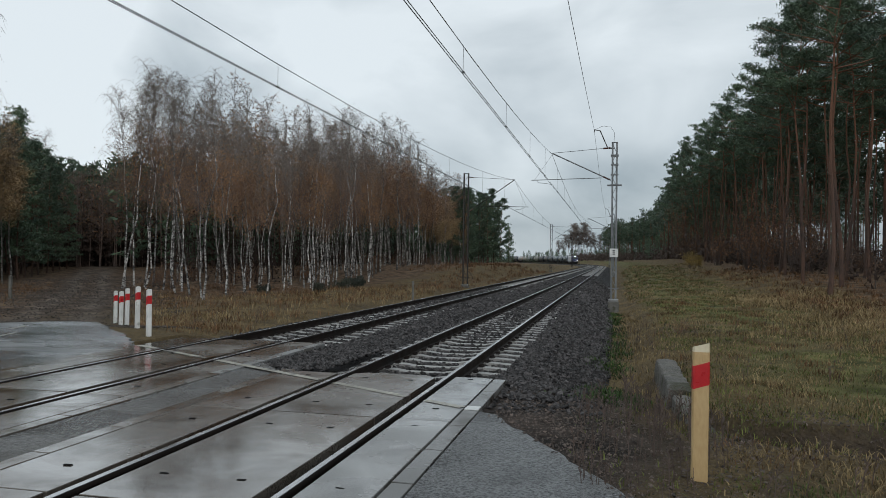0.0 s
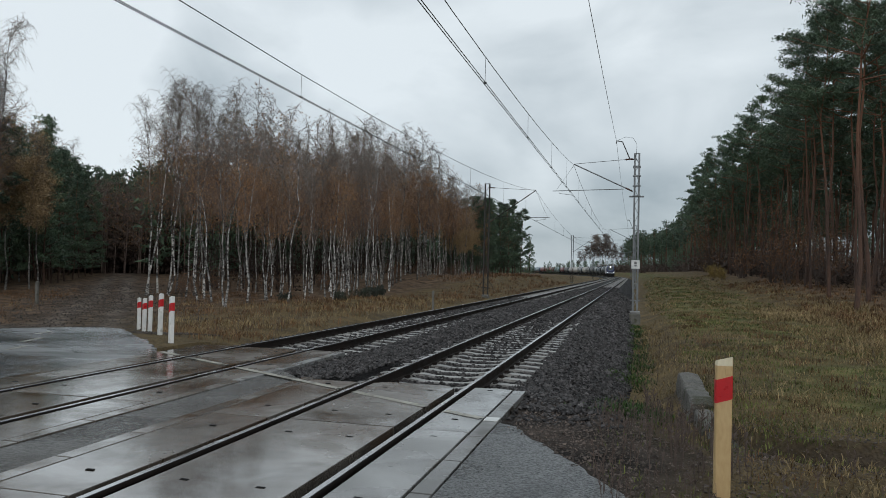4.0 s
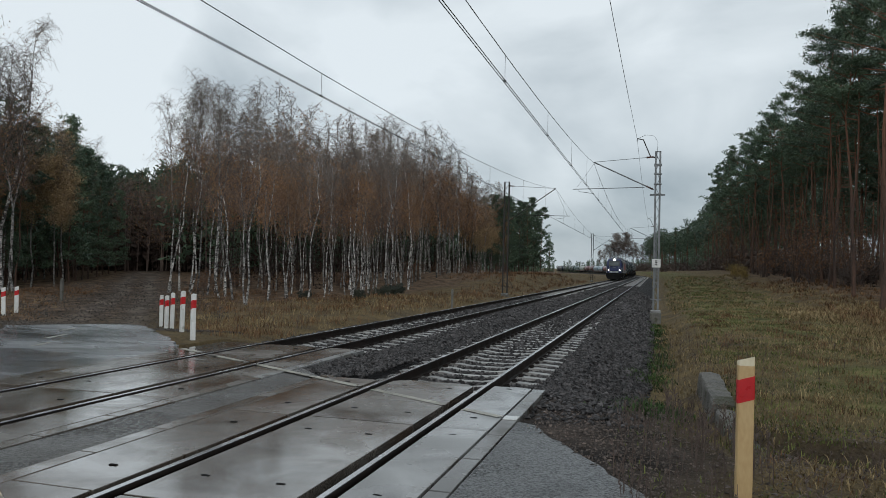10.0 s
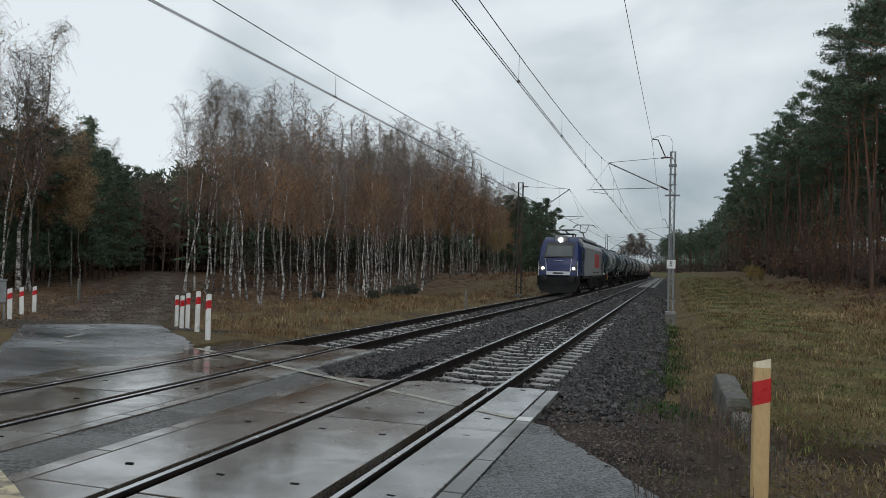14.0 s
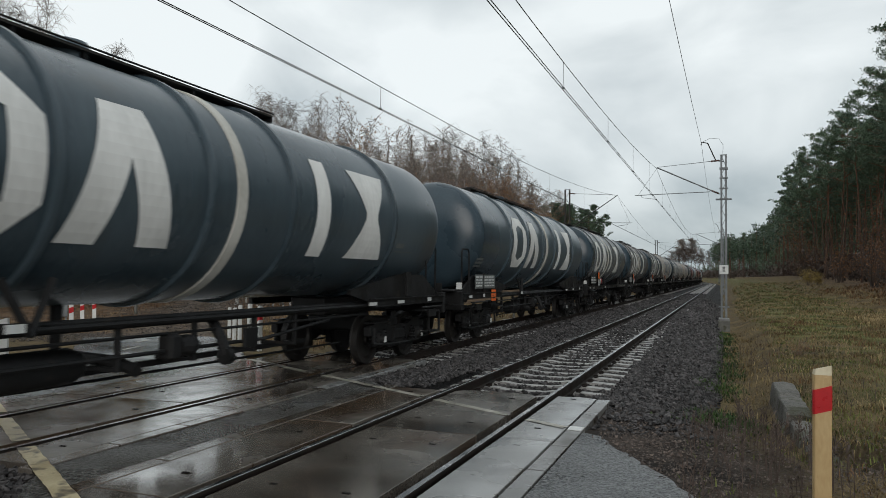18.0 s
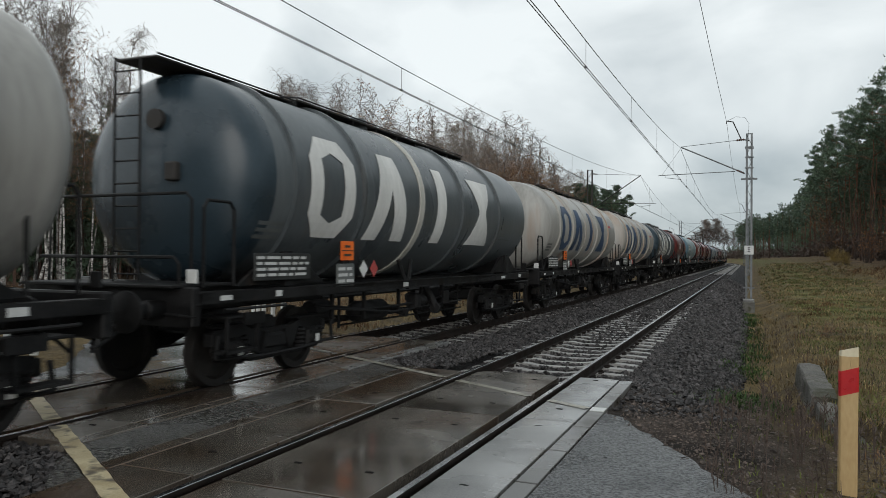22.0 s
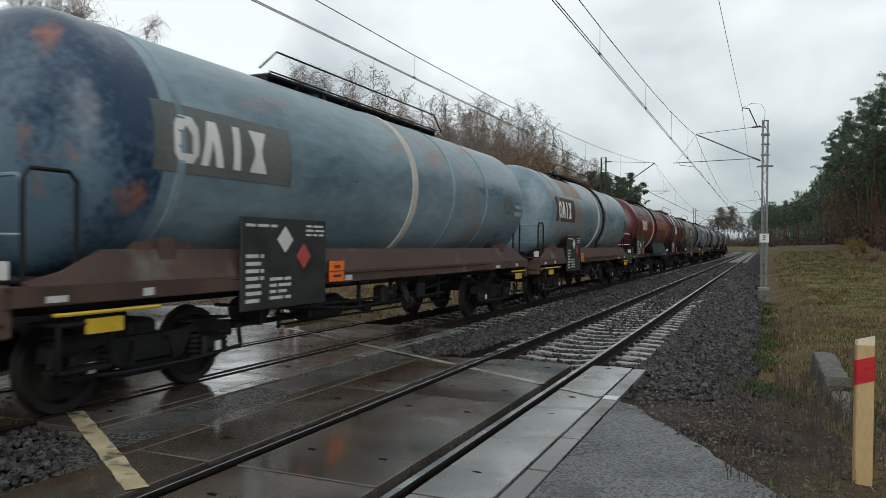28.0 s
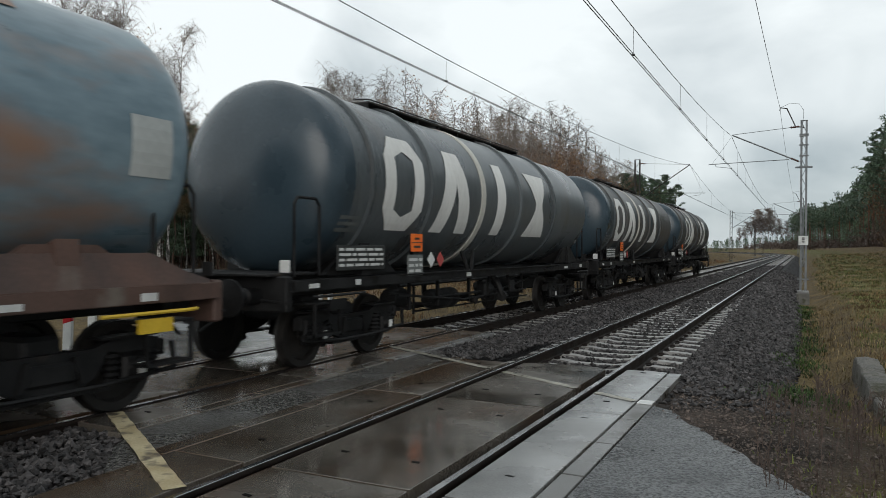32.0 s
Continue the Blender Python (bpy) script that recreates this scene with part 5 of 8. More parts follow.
        part("step_rail", Geo().tube([(1.42, y + s * 0.4, 1.04), (1.46, y + s * 0.5, 1.04), (1.46, y + s * 1.6, 1.04)], 0.02, 6).box(1.40, 1.45, y + s * 0.95 - 0.2, y + s * 0.95 + 0.2, 0.84, 0.98), SIGNAL_YELLOW if (frame_mat is FRAME_BROWN and (s < 0 or shell == "blue")) or (marks.get("lever") and s > 0) else FRAME_BLACK, step, "shunter's grab rail")
        rail = Geo().tube([(1.22, y + s * 0.25, 1.3), (1.22, y + s * 0.25, 2.25), (1.22, y + s * 0.32, 2.34), (1.22, y + s * 0.72, 2.34), (1.22, y + s * 0.8, 2.25), (1.22, y + s * 0.8, 1.3)], 0.022, 6)
        part("end_handrail", rail, FRAME_BLACK, t)
    part("end_platform", Geo().box(-1.2, 1.2, 1.3, a + 0.25, 1.31, 1.35, 0.01), FRAME_BLACK, t)
    for s in (-1, 1):
        top = 1.70 if frameless else hi + 0.01
        fore = [(1.6, hi), (2.7, top), (3.6, top), (5.7, 1.42 if frameless else 1.18), (5.7, 1.34 if frameless else 1.13), (4.4, lo), (1.6, lo)]
        aft = [(L + 0.25, hi), (L - 0.7, top), (L - 1.9, top), (L - 3.9, 1.42 if frameless else 1.18), (L - 3.9, 1.34 if frameless else 1.13), (L - 2.8, lo), (L + 0.25, lo)]
        xo = s * (1.2 if frameless else 1.36)
        part("outrigger", Geo().slab(fore, xo - 0.03, xo + 0.03, "x"), frame_mat, t)
        part("outrigger", Geo().slab(aft, xo - 0.03, xo + 0.03, "x"), frame_mat, t)
    for y in (3.45, L - 1.5):
        g = Geo().slab([(-1.30, 1.28), (1.30, 1.28), (1.26, 1.75), (0.95, 1.62), (0.5, 1.40), (0.0, 1.34), (-0.5, 1.40), (-0.95, 1.62), (-1.26, 1.75)], y - 0.12, y + 0.12, "y")
        g.slab([(y - 1.0, 1.30), (y + 1.0, 1.30), (y + 0.35, 1.70), (y - 0.35, 1.70)], 1.16, 1.22, "x")
        part("saddle", g, frame_mat, t)
        bogie(t, y)
    if style != "ribbed" and not marks.get("side_ladder"):
        for s in (-1, 1):
            tall, lean = {FRAME_BLACK: (1.5, 0.36), FRAME_GREY: (1.92, 0.2)}.get(frame_mat, (1.62, 0.36))
            g = Geo()
            ends = ((L - 5.9, 1.3), (L - 5.3, tall), (L - 3.0, tall)) if frame_mat is FRAME_GREY else ((1.75, 1.34), (2.15, 1.42), (2.65, tall))
            for y, zt in ends + ((L - 0.55, tall), (L - 0.12, 1.42), (L + 0.15, 1.34)):
                g.v += [(s * 1.37, y, 1.26), (s * (1.37 - (zt - 1.26) * lean), y, zt), (s * (1.31 - (zt - 1.26) * lean), y, zt), (s * 1.31, y, 1.26)]
            for i in range(5):
                for j in range(4):
                    q = (i * 4 + j, i * 4 + (j + 1) % 4, i * 4 + 4 + (j + 1) % 4, i * 4 + 4 + j)
                    g.f.append(q if s < 0 else q[::-1])
            g.f += [(0, 1, 2, 3), (23, 22, 21, 20)]
            part("cradle", g, frame_mat, t, "sloping skirt plate under the tank")
    # top gear
    wy0, wy1 = (5.0, 12.4) if style == "ribbed" else (L * 0.4, L * 0.78)
    wk = part("walkway", Geo().box(-0.36, 0.36, wy0, wy1, 4.20, 4.23), MAST_DARK, t)
    for k in range(9):
        y = wy0 + (wy1 - wy0) * k / 8
        part("walkway_bracket", Geo().box(-0.34, 0.34, y - 0.02, y + 0.02, 4.08, 4.20), FRAME_BLACK, wk)
    for s in (-0.38, 0.38):
        part("kick_rail", Geo().tube([(s, wy0 - (0.5 if style == "ribbed" else 0), 4.16), (s, wy0, 4.25), (s, wy1, 4.25)], 0.014, 5), FRAME_BLACK, wk)
    part("dome_lid", Geo().lathe([(0.001, 4.36), (0.26, 4.34), (0.28, 4.30), (0.28, 4.10)], 20, "z", (0, L / 2, 0)), SHELLS[shell], t, smooth=True)
    pipe_y = marks.get("pipe_y", hoop_y + 0.75)
    if style != "ribbed":
        part("top_railing", Geo().tube([(0.5, wy0 - 0.4, 4.2), (0.5, wy0, 4.52), (0.5, wy1 - 0.4, 4.52), (0.5, wy1, 4.2)], 0.016, 5), FRAME_BLACK, wk)
        if marks.get("pipe", True):
            part("overflow_pipe", Geo().tube([skin(pipe_y, TANK_Z + TANK_R * math.sin(1.3 - 0.15 * k), 0.055) for k in range(14)] + [(1.1, pipe_y, 1.3)], 0.045, 8), FRAME_BLACK, t, smooth=True)
    if marks.get("ladder"):
        part("front_walkway", Geo().box(-0.34, 0.34, a - 0.22, wy0 - 0.1, 4.15, 4.172), MAST_DARK, wk)
        for s in (-0.36, 0.36):
            part("kick_rail", Geo().tube([(s, a - 0.22, 4.19), (s, wy0 - 0.1, 4.19)], 0.014, 5), FRAME_BLACK, wk)
        part("end_ladder", ladder(-0.12, a - 0.22, 1.3, 4.15, 10, 0.42, "x"), FRAME_BLACK, t)
        for z, y in ((2.42, a - 0.42), (1.66, a - 0.62)):
            part("platform_rail", Geo().tube([(-1.2, y, 1.28), (-1.2, y, z - 0.08), (-1.12, y, z), (1.02, y, z), (1.10, y, z - 0.08), (1.10, y, 1.28)], 0.02, 6), FRAME_BLACK, t)
        part("lamp_bracket", Geo().box(0.34, 0.52, a - 0.08, a + 0.05, 2.62, 2.86, 0.02), MAST_DARK, tank)
        if shell == "slate":
            part("data_plate", Geo().lathe([(0.001, -0.05), (0.13, -0.045), (0.13, 0.03)], 16, "y", (0.14, a + 0.0, 3.42)), MAST_DARK, tank, smooth=True)
    if style == "plain":
        low = 0.36 if marks.get("side_ladder") else 0.0
        pale = HOOP_CREAM if shell == "rust" else SHELLS[shell] if shell in ("teal", "blue") else FRAME_BLACK
        part("platform_rail", Geo().tube([(0.35 - low * 2, a - 0.35, 1.3), (0.35 - low * 2, a - 0.35, 2.2 - low), (0.42 - low * 2, a - 0.35, 2.28 - low), (1.15, a - 0.35, 2.28 - low), (1.22, a - 0.35, 2.2 - low), (1.22, a - 0.35, 1.3)], 0.02, 6)
             .tube([(0.35 - low * 2, a - 0.35, 1.75 - low * 0.5), (1.22, a - 0.35, 1.75 - low * 0.5)], 0.016, 5), pale, t)
    if marks.get("side_ladder"):
        loop = Geo().tube([(0.3, 1.5, 1.15), (0.3, 1.46, 1.8), (0.34, 1.45, 1.88), (0.46, 1.45, 1.88), (0.5, 1.46, 1.8), (0.5, 1.5, 1.15)], 0.032, 6)
        part("grab_loop", loop, HOOP_CREAM, t, "cream grab rail on the end platform")
        wy = L * 0.655 + 0.28
        part("warning_mark", patch(s_wedge, wy, wy + 0.17, 2.5, 2.66, 0.008, 3), SIGNAL_YELLOW, tank, "yellow warning triangle")
        part("warning_mark", patch(s_wedge, wy, wy + 0.17, 2.3, 2.46, 0.008, 3), SIGNAL_YELLOW, tank, "yellow warning triangle")
        part("warning_mark", patch(s_bar, wy, wy + 0.17, 2.1, 2.25, 0.008, 3), SIGNAL_YELLOW, tank, "yellow warning plate")
        g = Geo()
        pts = [skin(L * 0.655, TANK_Z + TANK_R * math.sin(w), 0.09) for w in (1.25, 1.08, 0.9, 0.7, 0.5, 0.3, 0.1, -0.12, -0.35, -0.55, -0.7)] + [(1.3, L * 0.655, 1.3)]
        for s in (-0.19, 0.19):
            g.tube([(x, y + s, z) for x, y, z in pts], 0.02, 6)
        for k in range(len(pts) - 1):
            for f in (0.0,):
                p = Vector(pts[k]).lerp(Vector(pts[k + 1]), f)
                g.tube([(p.x, p.y - 0.19, p.z), (p.x, p.y + 0.19, p.z)], 0.014, 5)
        part("side_ladder", g, FRAME_BLACK, t)
    # hanging gear
    part("air_reservoir", Geo().lathe([(0.001, -0.6), (0.14, -0.56), (0.19, -0.45), (0.19, 0.45), (0.14, 0.56), (0.001, 0.6)], 16, "y", (0.85, L * 0.44, 0.72)), FRAME_BLACK, t, smooth=True)
    part("brake_pipe", Geo().tube([(1.1, 4.4, 0.95), (1.1, 6.0, 0.78), (1.1, L - 6.2, 0.78), (1.1, L - 4.4, 0.95)], 0.025, 6), FRAME_BLACK, t)
    part("brake_rigging", Geo().box(0.55, 0.62, 4.3, L - 4.3, 0.55, 0.62), FRAME_BLACK, t)
    for k, q in enumerate((0.33, 0.40, 0.49, 0.56, 0.63, 0.69)):
        part("gear_hanger", Geo().box(1.06, 1.12, L * q - 0.03, L * q + 0.03, 0.62, 1.14, 0.008).box(0.5, 1.12, L * q - 0.025, L * q + 0.025, 0.62, 0.67, 0.008), FRAME_BLACK, t)
    part("distributor_valve", Geo().box(0.98, 1.2, L * 0.53, L * 0.53 + 0.22, 0.66, 0.98, 0.04)
         .lathe([(0.001, -0.16), (0.1, -0.14), (0.13, -0.05), (0.13, 0.05), (0.1, 0.14), (0.001, 0.16)], 12, "y", (1.1, L * 0.53 + 0.36, 0.82)), FRAME_BLACK, t)
    part("outlet_pipe", Geo().tube([(1.0, L * 0.585, 1.1), (1.16, L * 0.585, 0.86), (1.24, L * 0.585, 0.66)], 0.07, 8)
         .lathe([(0.001, -0.06), (0.11, -0.05), (0.11, 0.05), (0.001, 0.06)], 12, "y", (1.24, L * 0.585, 0.64)), FRAME_BLACK, t)
    if frameless:
        # plain dark box added to fill the band beneath the tank
        part("pipe_tray", Geo().box(0.92, 1.12, 4.7, L - 3.1, 1.08, 1.2, 0.02), FRAME_BLACK, t)
    else:
        part("brake_shaft", Geo().tube([(1.14, L * 0.3, 0.9), (1.14, L * 0.47, 0.68), (1.14, L * 0.7, 0.72)], 0.02, 6).tube([(0.8, L * 0.34, 1.02), (0.8, L * 0.72, 1.02)], 0.035, 6), FRAME_BLACK, t)
    part("outlet_valve", Geo().tube([(0, L / 2, 1.3), (0, L / 2, 0.75), (0.9, L / 2, 0.7), (1.2, L / 2, 0.62)], 0.075, 8), FRAME_BLACK, t)
    part("brake_changeover", Geo().box(1.28, 1.33, L * 0.6, L * 0.6 + 0.3, 0.72, 0.98, 0.01), INK_WHITE if marks.get("white_box") else FRAME_BLACK, t)
    for k, (my, mw) in enumerate(((1.9, 0.22), (3.0, 0.14), (L - 2.3, 0.3), (L - 0.8, 0.2))):
        part("sill_mark", Geo().box(1.392, 1.396, my, my + mw, 1.15, 1.21 + 0.02 * (k % 2)), INK_WHITE, t)
    part("brake_cylinder", Geo().lathe([(0.001, -0.3), (0.16, -0.28), (0.19, -0.2), (0.19, 0.2), (0.1, 0.3), (0.04, 0.5), (0.001, 0.5)], 14, "y", (0.55, L * 0.36, 0.78)), FRAME_BLACK, t, smooth=True)
    part("brake_lever", Geo().box(0.62, 0.66, L * 0.36 + 0.5, L * 0.36 + 0.56, 0.45, 1.0, 0.008).tube([(0.64, L * 0.36 + 0.53, 0.5), (0.64, L - 3.2, 0.46)], 0.018, 5), FRAME_BLACK, t)
    for s, y in ((1, 1.50), (-1, L + 0.35)):
        part("uncoupling_bar", Geo().tube([(1.38, y, 0.98), (0.9, y - s * 0.06, 1.02), (0.2, y - s * 0.06, 1.02)], 0.015, 5), FRAME_BLACK, t)
        part("lamp_bracket", Geo().box(1.16, 1.30, y + s * 0.1 - 0.02, y + s * 0.1 + 0.02, 1.36, 1.52, 0.005), PLATE_WHITE if s > 0 else FRAME_BLACK, t)
    if marks.get("sign"):
        sign = part("end_sign", Geo().box(0.55, 0.95, a + 0.05, a + 0.1, 2.62, 3.22, 0.01), FIELD_NAVY, tank, "dark square with warning marks")
        part("warning_mark", Geo().slab([(0.66, 2.97), (0.84, 2.97), (0.75, 3.13)], a + 0.042, a + 0.05, "y"), SIGNAL_YELLOW, sign)
        part("warning_mark", Geo().box(0.67, 0.83, a + 0.042, a + 0.05, 2.7, 2.88), MARK_ORANGE, sign)
    if style == "plain" and (not marks.get("fields") or marks.get("tail")):
        for z0, z1 in ((2.6, 2.68), (2.42, 2.52)):
            part("marking", patch(s_bar, L - 0.95, L - 0.45, z0, z1, 0.006, 1), MARK_PALE, tank)
    part("hand_brake_sign", Geo().box(1.335, 1.345, 7.0, 7.2, 1.14, 1.22), INK_WHITE, t)
    part("hand_brake_sign", Geo().box(1.335, 1.345, L - 3.4, L - 3.1, 1.14, 1.2), INK_WHITE, t)
    # plates
    hz = (4.75 if L < 16 else 3.9) if style == "ribbed" else marks.get("hz", 6.45)
    zz = (1.02 if frameless else 1.62) if style == "ribbed" else 1.31 if marks.get("side_ladder") else 1.14 if frame_mat is FRAME_BROWN else 1.3
    hx = 1.33 if style == "ribbed" else 1.40
    pl = part("hazard_plate", Geo().box(hx, hx + 0.015, hz, hz + 0.4, zz, zz + 0.3, 0.006), HAZARD, t, "orange hazard plate")
    part("plate_line", Geo().box(hx + 0.016, hx + 0.019, hz + 0.01, hz + 0.39, zz + 0.145, zz + 0.158), BAR_DARK, pl)
    part("plate_bar", Geo().box(hx + 0.016, hx + 0.019, hz + 0.12, hz + 0.28, zz + 0.20, zz + 0.235).box(hx + 0.016, hx + 0.019, hz + 0.09, hz + 0.31, zz + 0.065, zz + 0.10), BAR_DARK, pl)
    part("plate_bracket", Geo().box(1.26, hx, hz + 0.1, hz + 0.3, 1.1, zz + 0.3, 0.005), FRAME_BLACK, t)
    if style == "ribbed":
        if not frameless:
            lb = part("label_board", Geo().box(1.33, 1.345, hz - 0.12, hz + 0.42, 1.22, zz - 0.05, 0.006), MARK_GREY, t)
            bars(lb, (1.346, hz - 0.08, hz + 0.4, 1.26, 1.54), 3)
        for ya, yb in ((2.5, 3.12), (3.2, 4.2)) if frameless else ((2.6, 3.9),):
            sb = part("label_board", Geo().box(1.33, 1.345, ya, yb, 1.36, 1.72, 0.006), MARK_GREY if frameless else BOARD, t)
            bars(sb, (1.346, ya + 0.05, yb - 0.05, 1.4, 1.7), 4)
        for k, mt in enumerate(() if frameless else (MARK_RED, PLATE_WHITE)):
            yy = 5.85 + k * -0.36
            part("hazard_diamond", Geo().slab([(yy, 1.34), (yy + 0.14, 1.48), (yy, 1.62), (yy - 0.14, 1.48)], 1.33, 1.34, "x"), mt, t)
        part("strut", Geo().tube([(1.28, 7.3, 1.1), (1.2, 7.05, 1.62)], 0.04, 6).tube([(1.28, 7.3, 1.1), (1.2, 7.6, 1.62)], 0.04, 6), frame_mat, t)
    return t


# loco
LOCO_BLUE = material("deep_blue_loco_paint", (0.005, 0.013, 0.06), (0.010, 0.022, 0.10), (0.25, 0.42), 1.0, 15, 0.02)
LOCO_GREY = material("silver_grey_loco_paint", (0.25, 0.26, 0.275), (0.34, 0.35, 0.365), (0.3, 0.5), 0.8, 12, 0.03, stretch=(1, 1, 0.3))
LOCO_ROOF = material("sooty_roof_grey", (0.10, 0.105, 0.11), (0.20, 0.21, 0.22), (0.4, 0.7), 1.0, 12, 0.1)
LOCO_WHITE = material("loco_white_band", (0.45, 0.47, 0.5), (0.6, 0.62, 0.65), (0.3, 0.5), 1.0, 12, 0.02)
LOCO_RED = material("loco_red_marking", (0.52, 0.02, 0.02), (0.64, 0.04, 0.035), (0.3, 0.5), 1.0, 12, 0.02)
GLASS = material("dark_cab_glass", (0.02, 0.03, 0.03), (0.045, 0.06, 0.058), (0.02, 0.06), 1.0, 12, 0.0, spec=1.0)
LAMP = glow("headlamp", (1.0, 0.96, 0.88), 14.0)


def locomotive(L=20.3):
    t = thing("electric_locomotive", "blue and silver six-axle electric locomotive with lit headlamps", "locomotive")
    hw = 1.44
    side = [(-hw, 1.32), (-hw, 3.35), (-1.30, 3.62), (-0.95, 3.95), (0.95, 3.95), (1.30, 3.62), (hw, 3.35), (hw, 1.32)]
    part("body", Geo().slab(side, 3.3, L - 3.3, "y"), LOCO_GREY, t, "silver grey body side")
    for end, s in ((0.0, 1), (L, -1)):
        def Y(d):
            return end + s * d
        secs = [(0.42, 1.22, 1.30, 1.95), (0.50, 1.24, 1.34, 2.4), (1.25, 1.20, 1.40, 3.55), (1.9, 1.1, 1.42, 3.98), (3.3, 0.95, hw, 3.95)]
        g = Geo()
        rows = []
        # ring of the cab outline at four stations, sloping back to the roof
        for d, top_w, w, top in secs:
            sh = min(top, 3.35) if top > 2.6 else top - 0.15
            ring = [(-w, Y(d), 1.32), (-w, Y(d), max(1.6, sh - 0.25)), (-top_w, Y(d), top - 0.02), (top_w, Y(d), top - 0.02), (w, Y(d), max(1.6, sh - 0.25)), (w, Y(d), 1.32)]
            rows.append(ring)
        for ring in rows:
            g.v += ring
        for i in range(len(rows) - 1):
            for j in range(6):
                q = (i * 6 + j, i * 6 + (j + 1) % 6, (i + 1) * 6 + (j + 1) % 6, (i + 1) * 6 + j)
                g.f.append(q if s > 0 else q[::-1])
        g.f.append(tuple(range(5, -1, -1)) if s > 0 else tuple(range(6)))
        cab = part("cab", g, LOCO_BLUE, t, "deep blue sloping cab", smooth=True)

        def face(pts, mat, name, off=0.012):
            """A sloping pane laid on the nose."""
            gg2 = Geo()
            n = (Vector(pts[1]) - Vector(pts[0])).cross(Vector(pts[2]) - Vector(pts[0])).normalized() * off
            m = len(pts)
            gg2.v = [tuple(Vector(p) + n) for p in pts] + [tuple(Vector(p) - n * 0.5) for p in pts]
            gg2.f = [tuple(range(m)), tuple(range(2 * m - 1, m - 1, -1))] + [(j, m + j, m + (j + 1) % m, (j + 1) % m) for j in range(m)]
            return part(name, gg2, mat, cab)
        face([(-0.98, Y(0.545), 2.52), (0.98, Y(0.545), 2.52), (0.92, Y(1.24), 3.56), (-0.92, Y(1.24), 3.56)][::s], BAR_DARK, "windscreen_surround", 0.022)
        face([(-0.86, Y(0.60), 2.62), (0.86, Y(0.60), 2.62), (0.82, Y(1.07), 3.32), (-0.82, Y(1.07), 3.32)][::s], GLASS, "windscreen", 0.036)
        face([(-0.78, Y(0.415), 1.36), (0.78, Y(0.415), 1.36), (0.80, Y(0.42), 1.60), (-0.80, Y(0.42), 1.60)][::s], LOCO_WHITE, "white_band", 0.016)
        part("plate_bars", Geo().box(-0.35, 0.35, Y(0.396) - 0.004, Y(0.396) + 0.004, 1.42, 1.53), BAR_DARK, cab)
        face([(-0.45, Y(0.435), 1.74), (0.45, Y(0.435), 1.74), (0.45, Y(0.44), 1.84), (-0.45, Y(0.44), 1.84)][::s], MARK_WHITE, "number_bars", 0.01)
        part("hand_rail", Geo().tube([(-0.3, Y(0.44), 2.33), (0.3, Y(0.44), 2.33)], 0.016, 5), LOCO_WHITE, cab)
        for q in (-1, 1):
            for k, rr in ((0.0, 0.09),):
                lamp = Geo().lathe([(0.001, -0.05), (rr, -0.04), (rr, 0.06)], 16, "y", (q * 1.03, 0, 1.80))
                lamp.v = [(x, Y(0.40) + s * yy, z) for x, yy, z in lamp.v]
                if s < 0:
                    lamp.f = [f[::-1] for f in lamp.f]
                part("headlamp", lamp, LAMP if s > 0 else PLATE_WHITE, cab, "lit round headlamp" if s > 0 else "")
            part("lamp_surround", Geo().slab([(q * 0.86, 1.62), (q * 1.26, 1.62), (q * 1.29, 2.08), (q * 1.18, 2.08), (q * 0.88, 1.84)], min(Y(0.41), Y(0.5)), max(Y(0.41), Y(0.5)), "y"), BAR_DARK, cab)
            part("white_trim", Geo().tube([(q * 0.86, Y(0.49), 2.48), (q * 0.80, Y(0.40), 1.60)], 0.02, 5), LOCO_WHITE, cab)
            part("grab_rail", Geo().tube([(q * 1.3, Y(0.38), 1.3), (q * 1.3, Y(0.38), 2.3)], 0.02, 5), LOCO_WHITE, cab)
            part("wiper", Geo().tube([(q * 0.5, Y(0.5), 2.5), (q * 0.75, Y(0.95), 3.2)], 0.012, 4), BAR_DARK, cab)
            part("cab_window", Geo().box(q * 1.425 - 0.02, q * 1.425 + 0.02, min(Y(1.75), Y(2.35)), max(Y(1.75), Y(2.35)), 2.35, 3.05, 0.02), GLASS, cab)
            part("cab_door", Geo().box(q * 1.44 - 0.012, q * 1.44 + 0.012, min(Y(2.55), Y(3.15)), max(Y(2.55), Y(3.15)), 1.4, 3.2, 0.01), LOCO_BLUE, cab)
            part("door_rail", Geo().tube([(q * 1.48, Y(2.45), 1.4), (q * 1.48, Y(2.45), 2.4)], 0.018, 5), LOCO_WHITE, cab)
        top = Geo().lathe([(0.001, -0.05), (0.15, -0.04), (0.15, 0.2)], 16, "y", (0, 0, 3.74))
        top.v = [(x, Y(1.33) + s * yy, z) for x, yy, z in top.v]
        if s < 0:
            top.f = [f[::-1] for f in top.f]
        part("top_headlamp", top, LAMP if s > 0 else PLATE_WHITE, cab, "lit top headlamp" if s > 0 else "")
        part("lamp_housing", Geo().box(-0.46, 0.46, min(Y(1.36), Y(2.0)), max(Y(1.36), Y(2.0)), 3.55, 4.06, 0.10), LOCO_ROOF, cab)
        plough = Geo().slab([(-1.35, 0.62), (1.35, 0.62), (1.2, 0.25), (0.7, 0.14), (-0.7, 0.14), (-1.2, 0.25)], min(Y(0.5), Y(0.62)), max(Y(0.5), Y(0.62)), "y")
        part("snow_plough", plough, FRAME_BLACK, t)
        part("buffer_beam", Geo().box(-1.42, 1.42, min(Y(0.55), Y(0.75)), max(Y(0.55), Y(0.75)), 0.6, 1.34, 0.03), FRAME_BLACK, t)
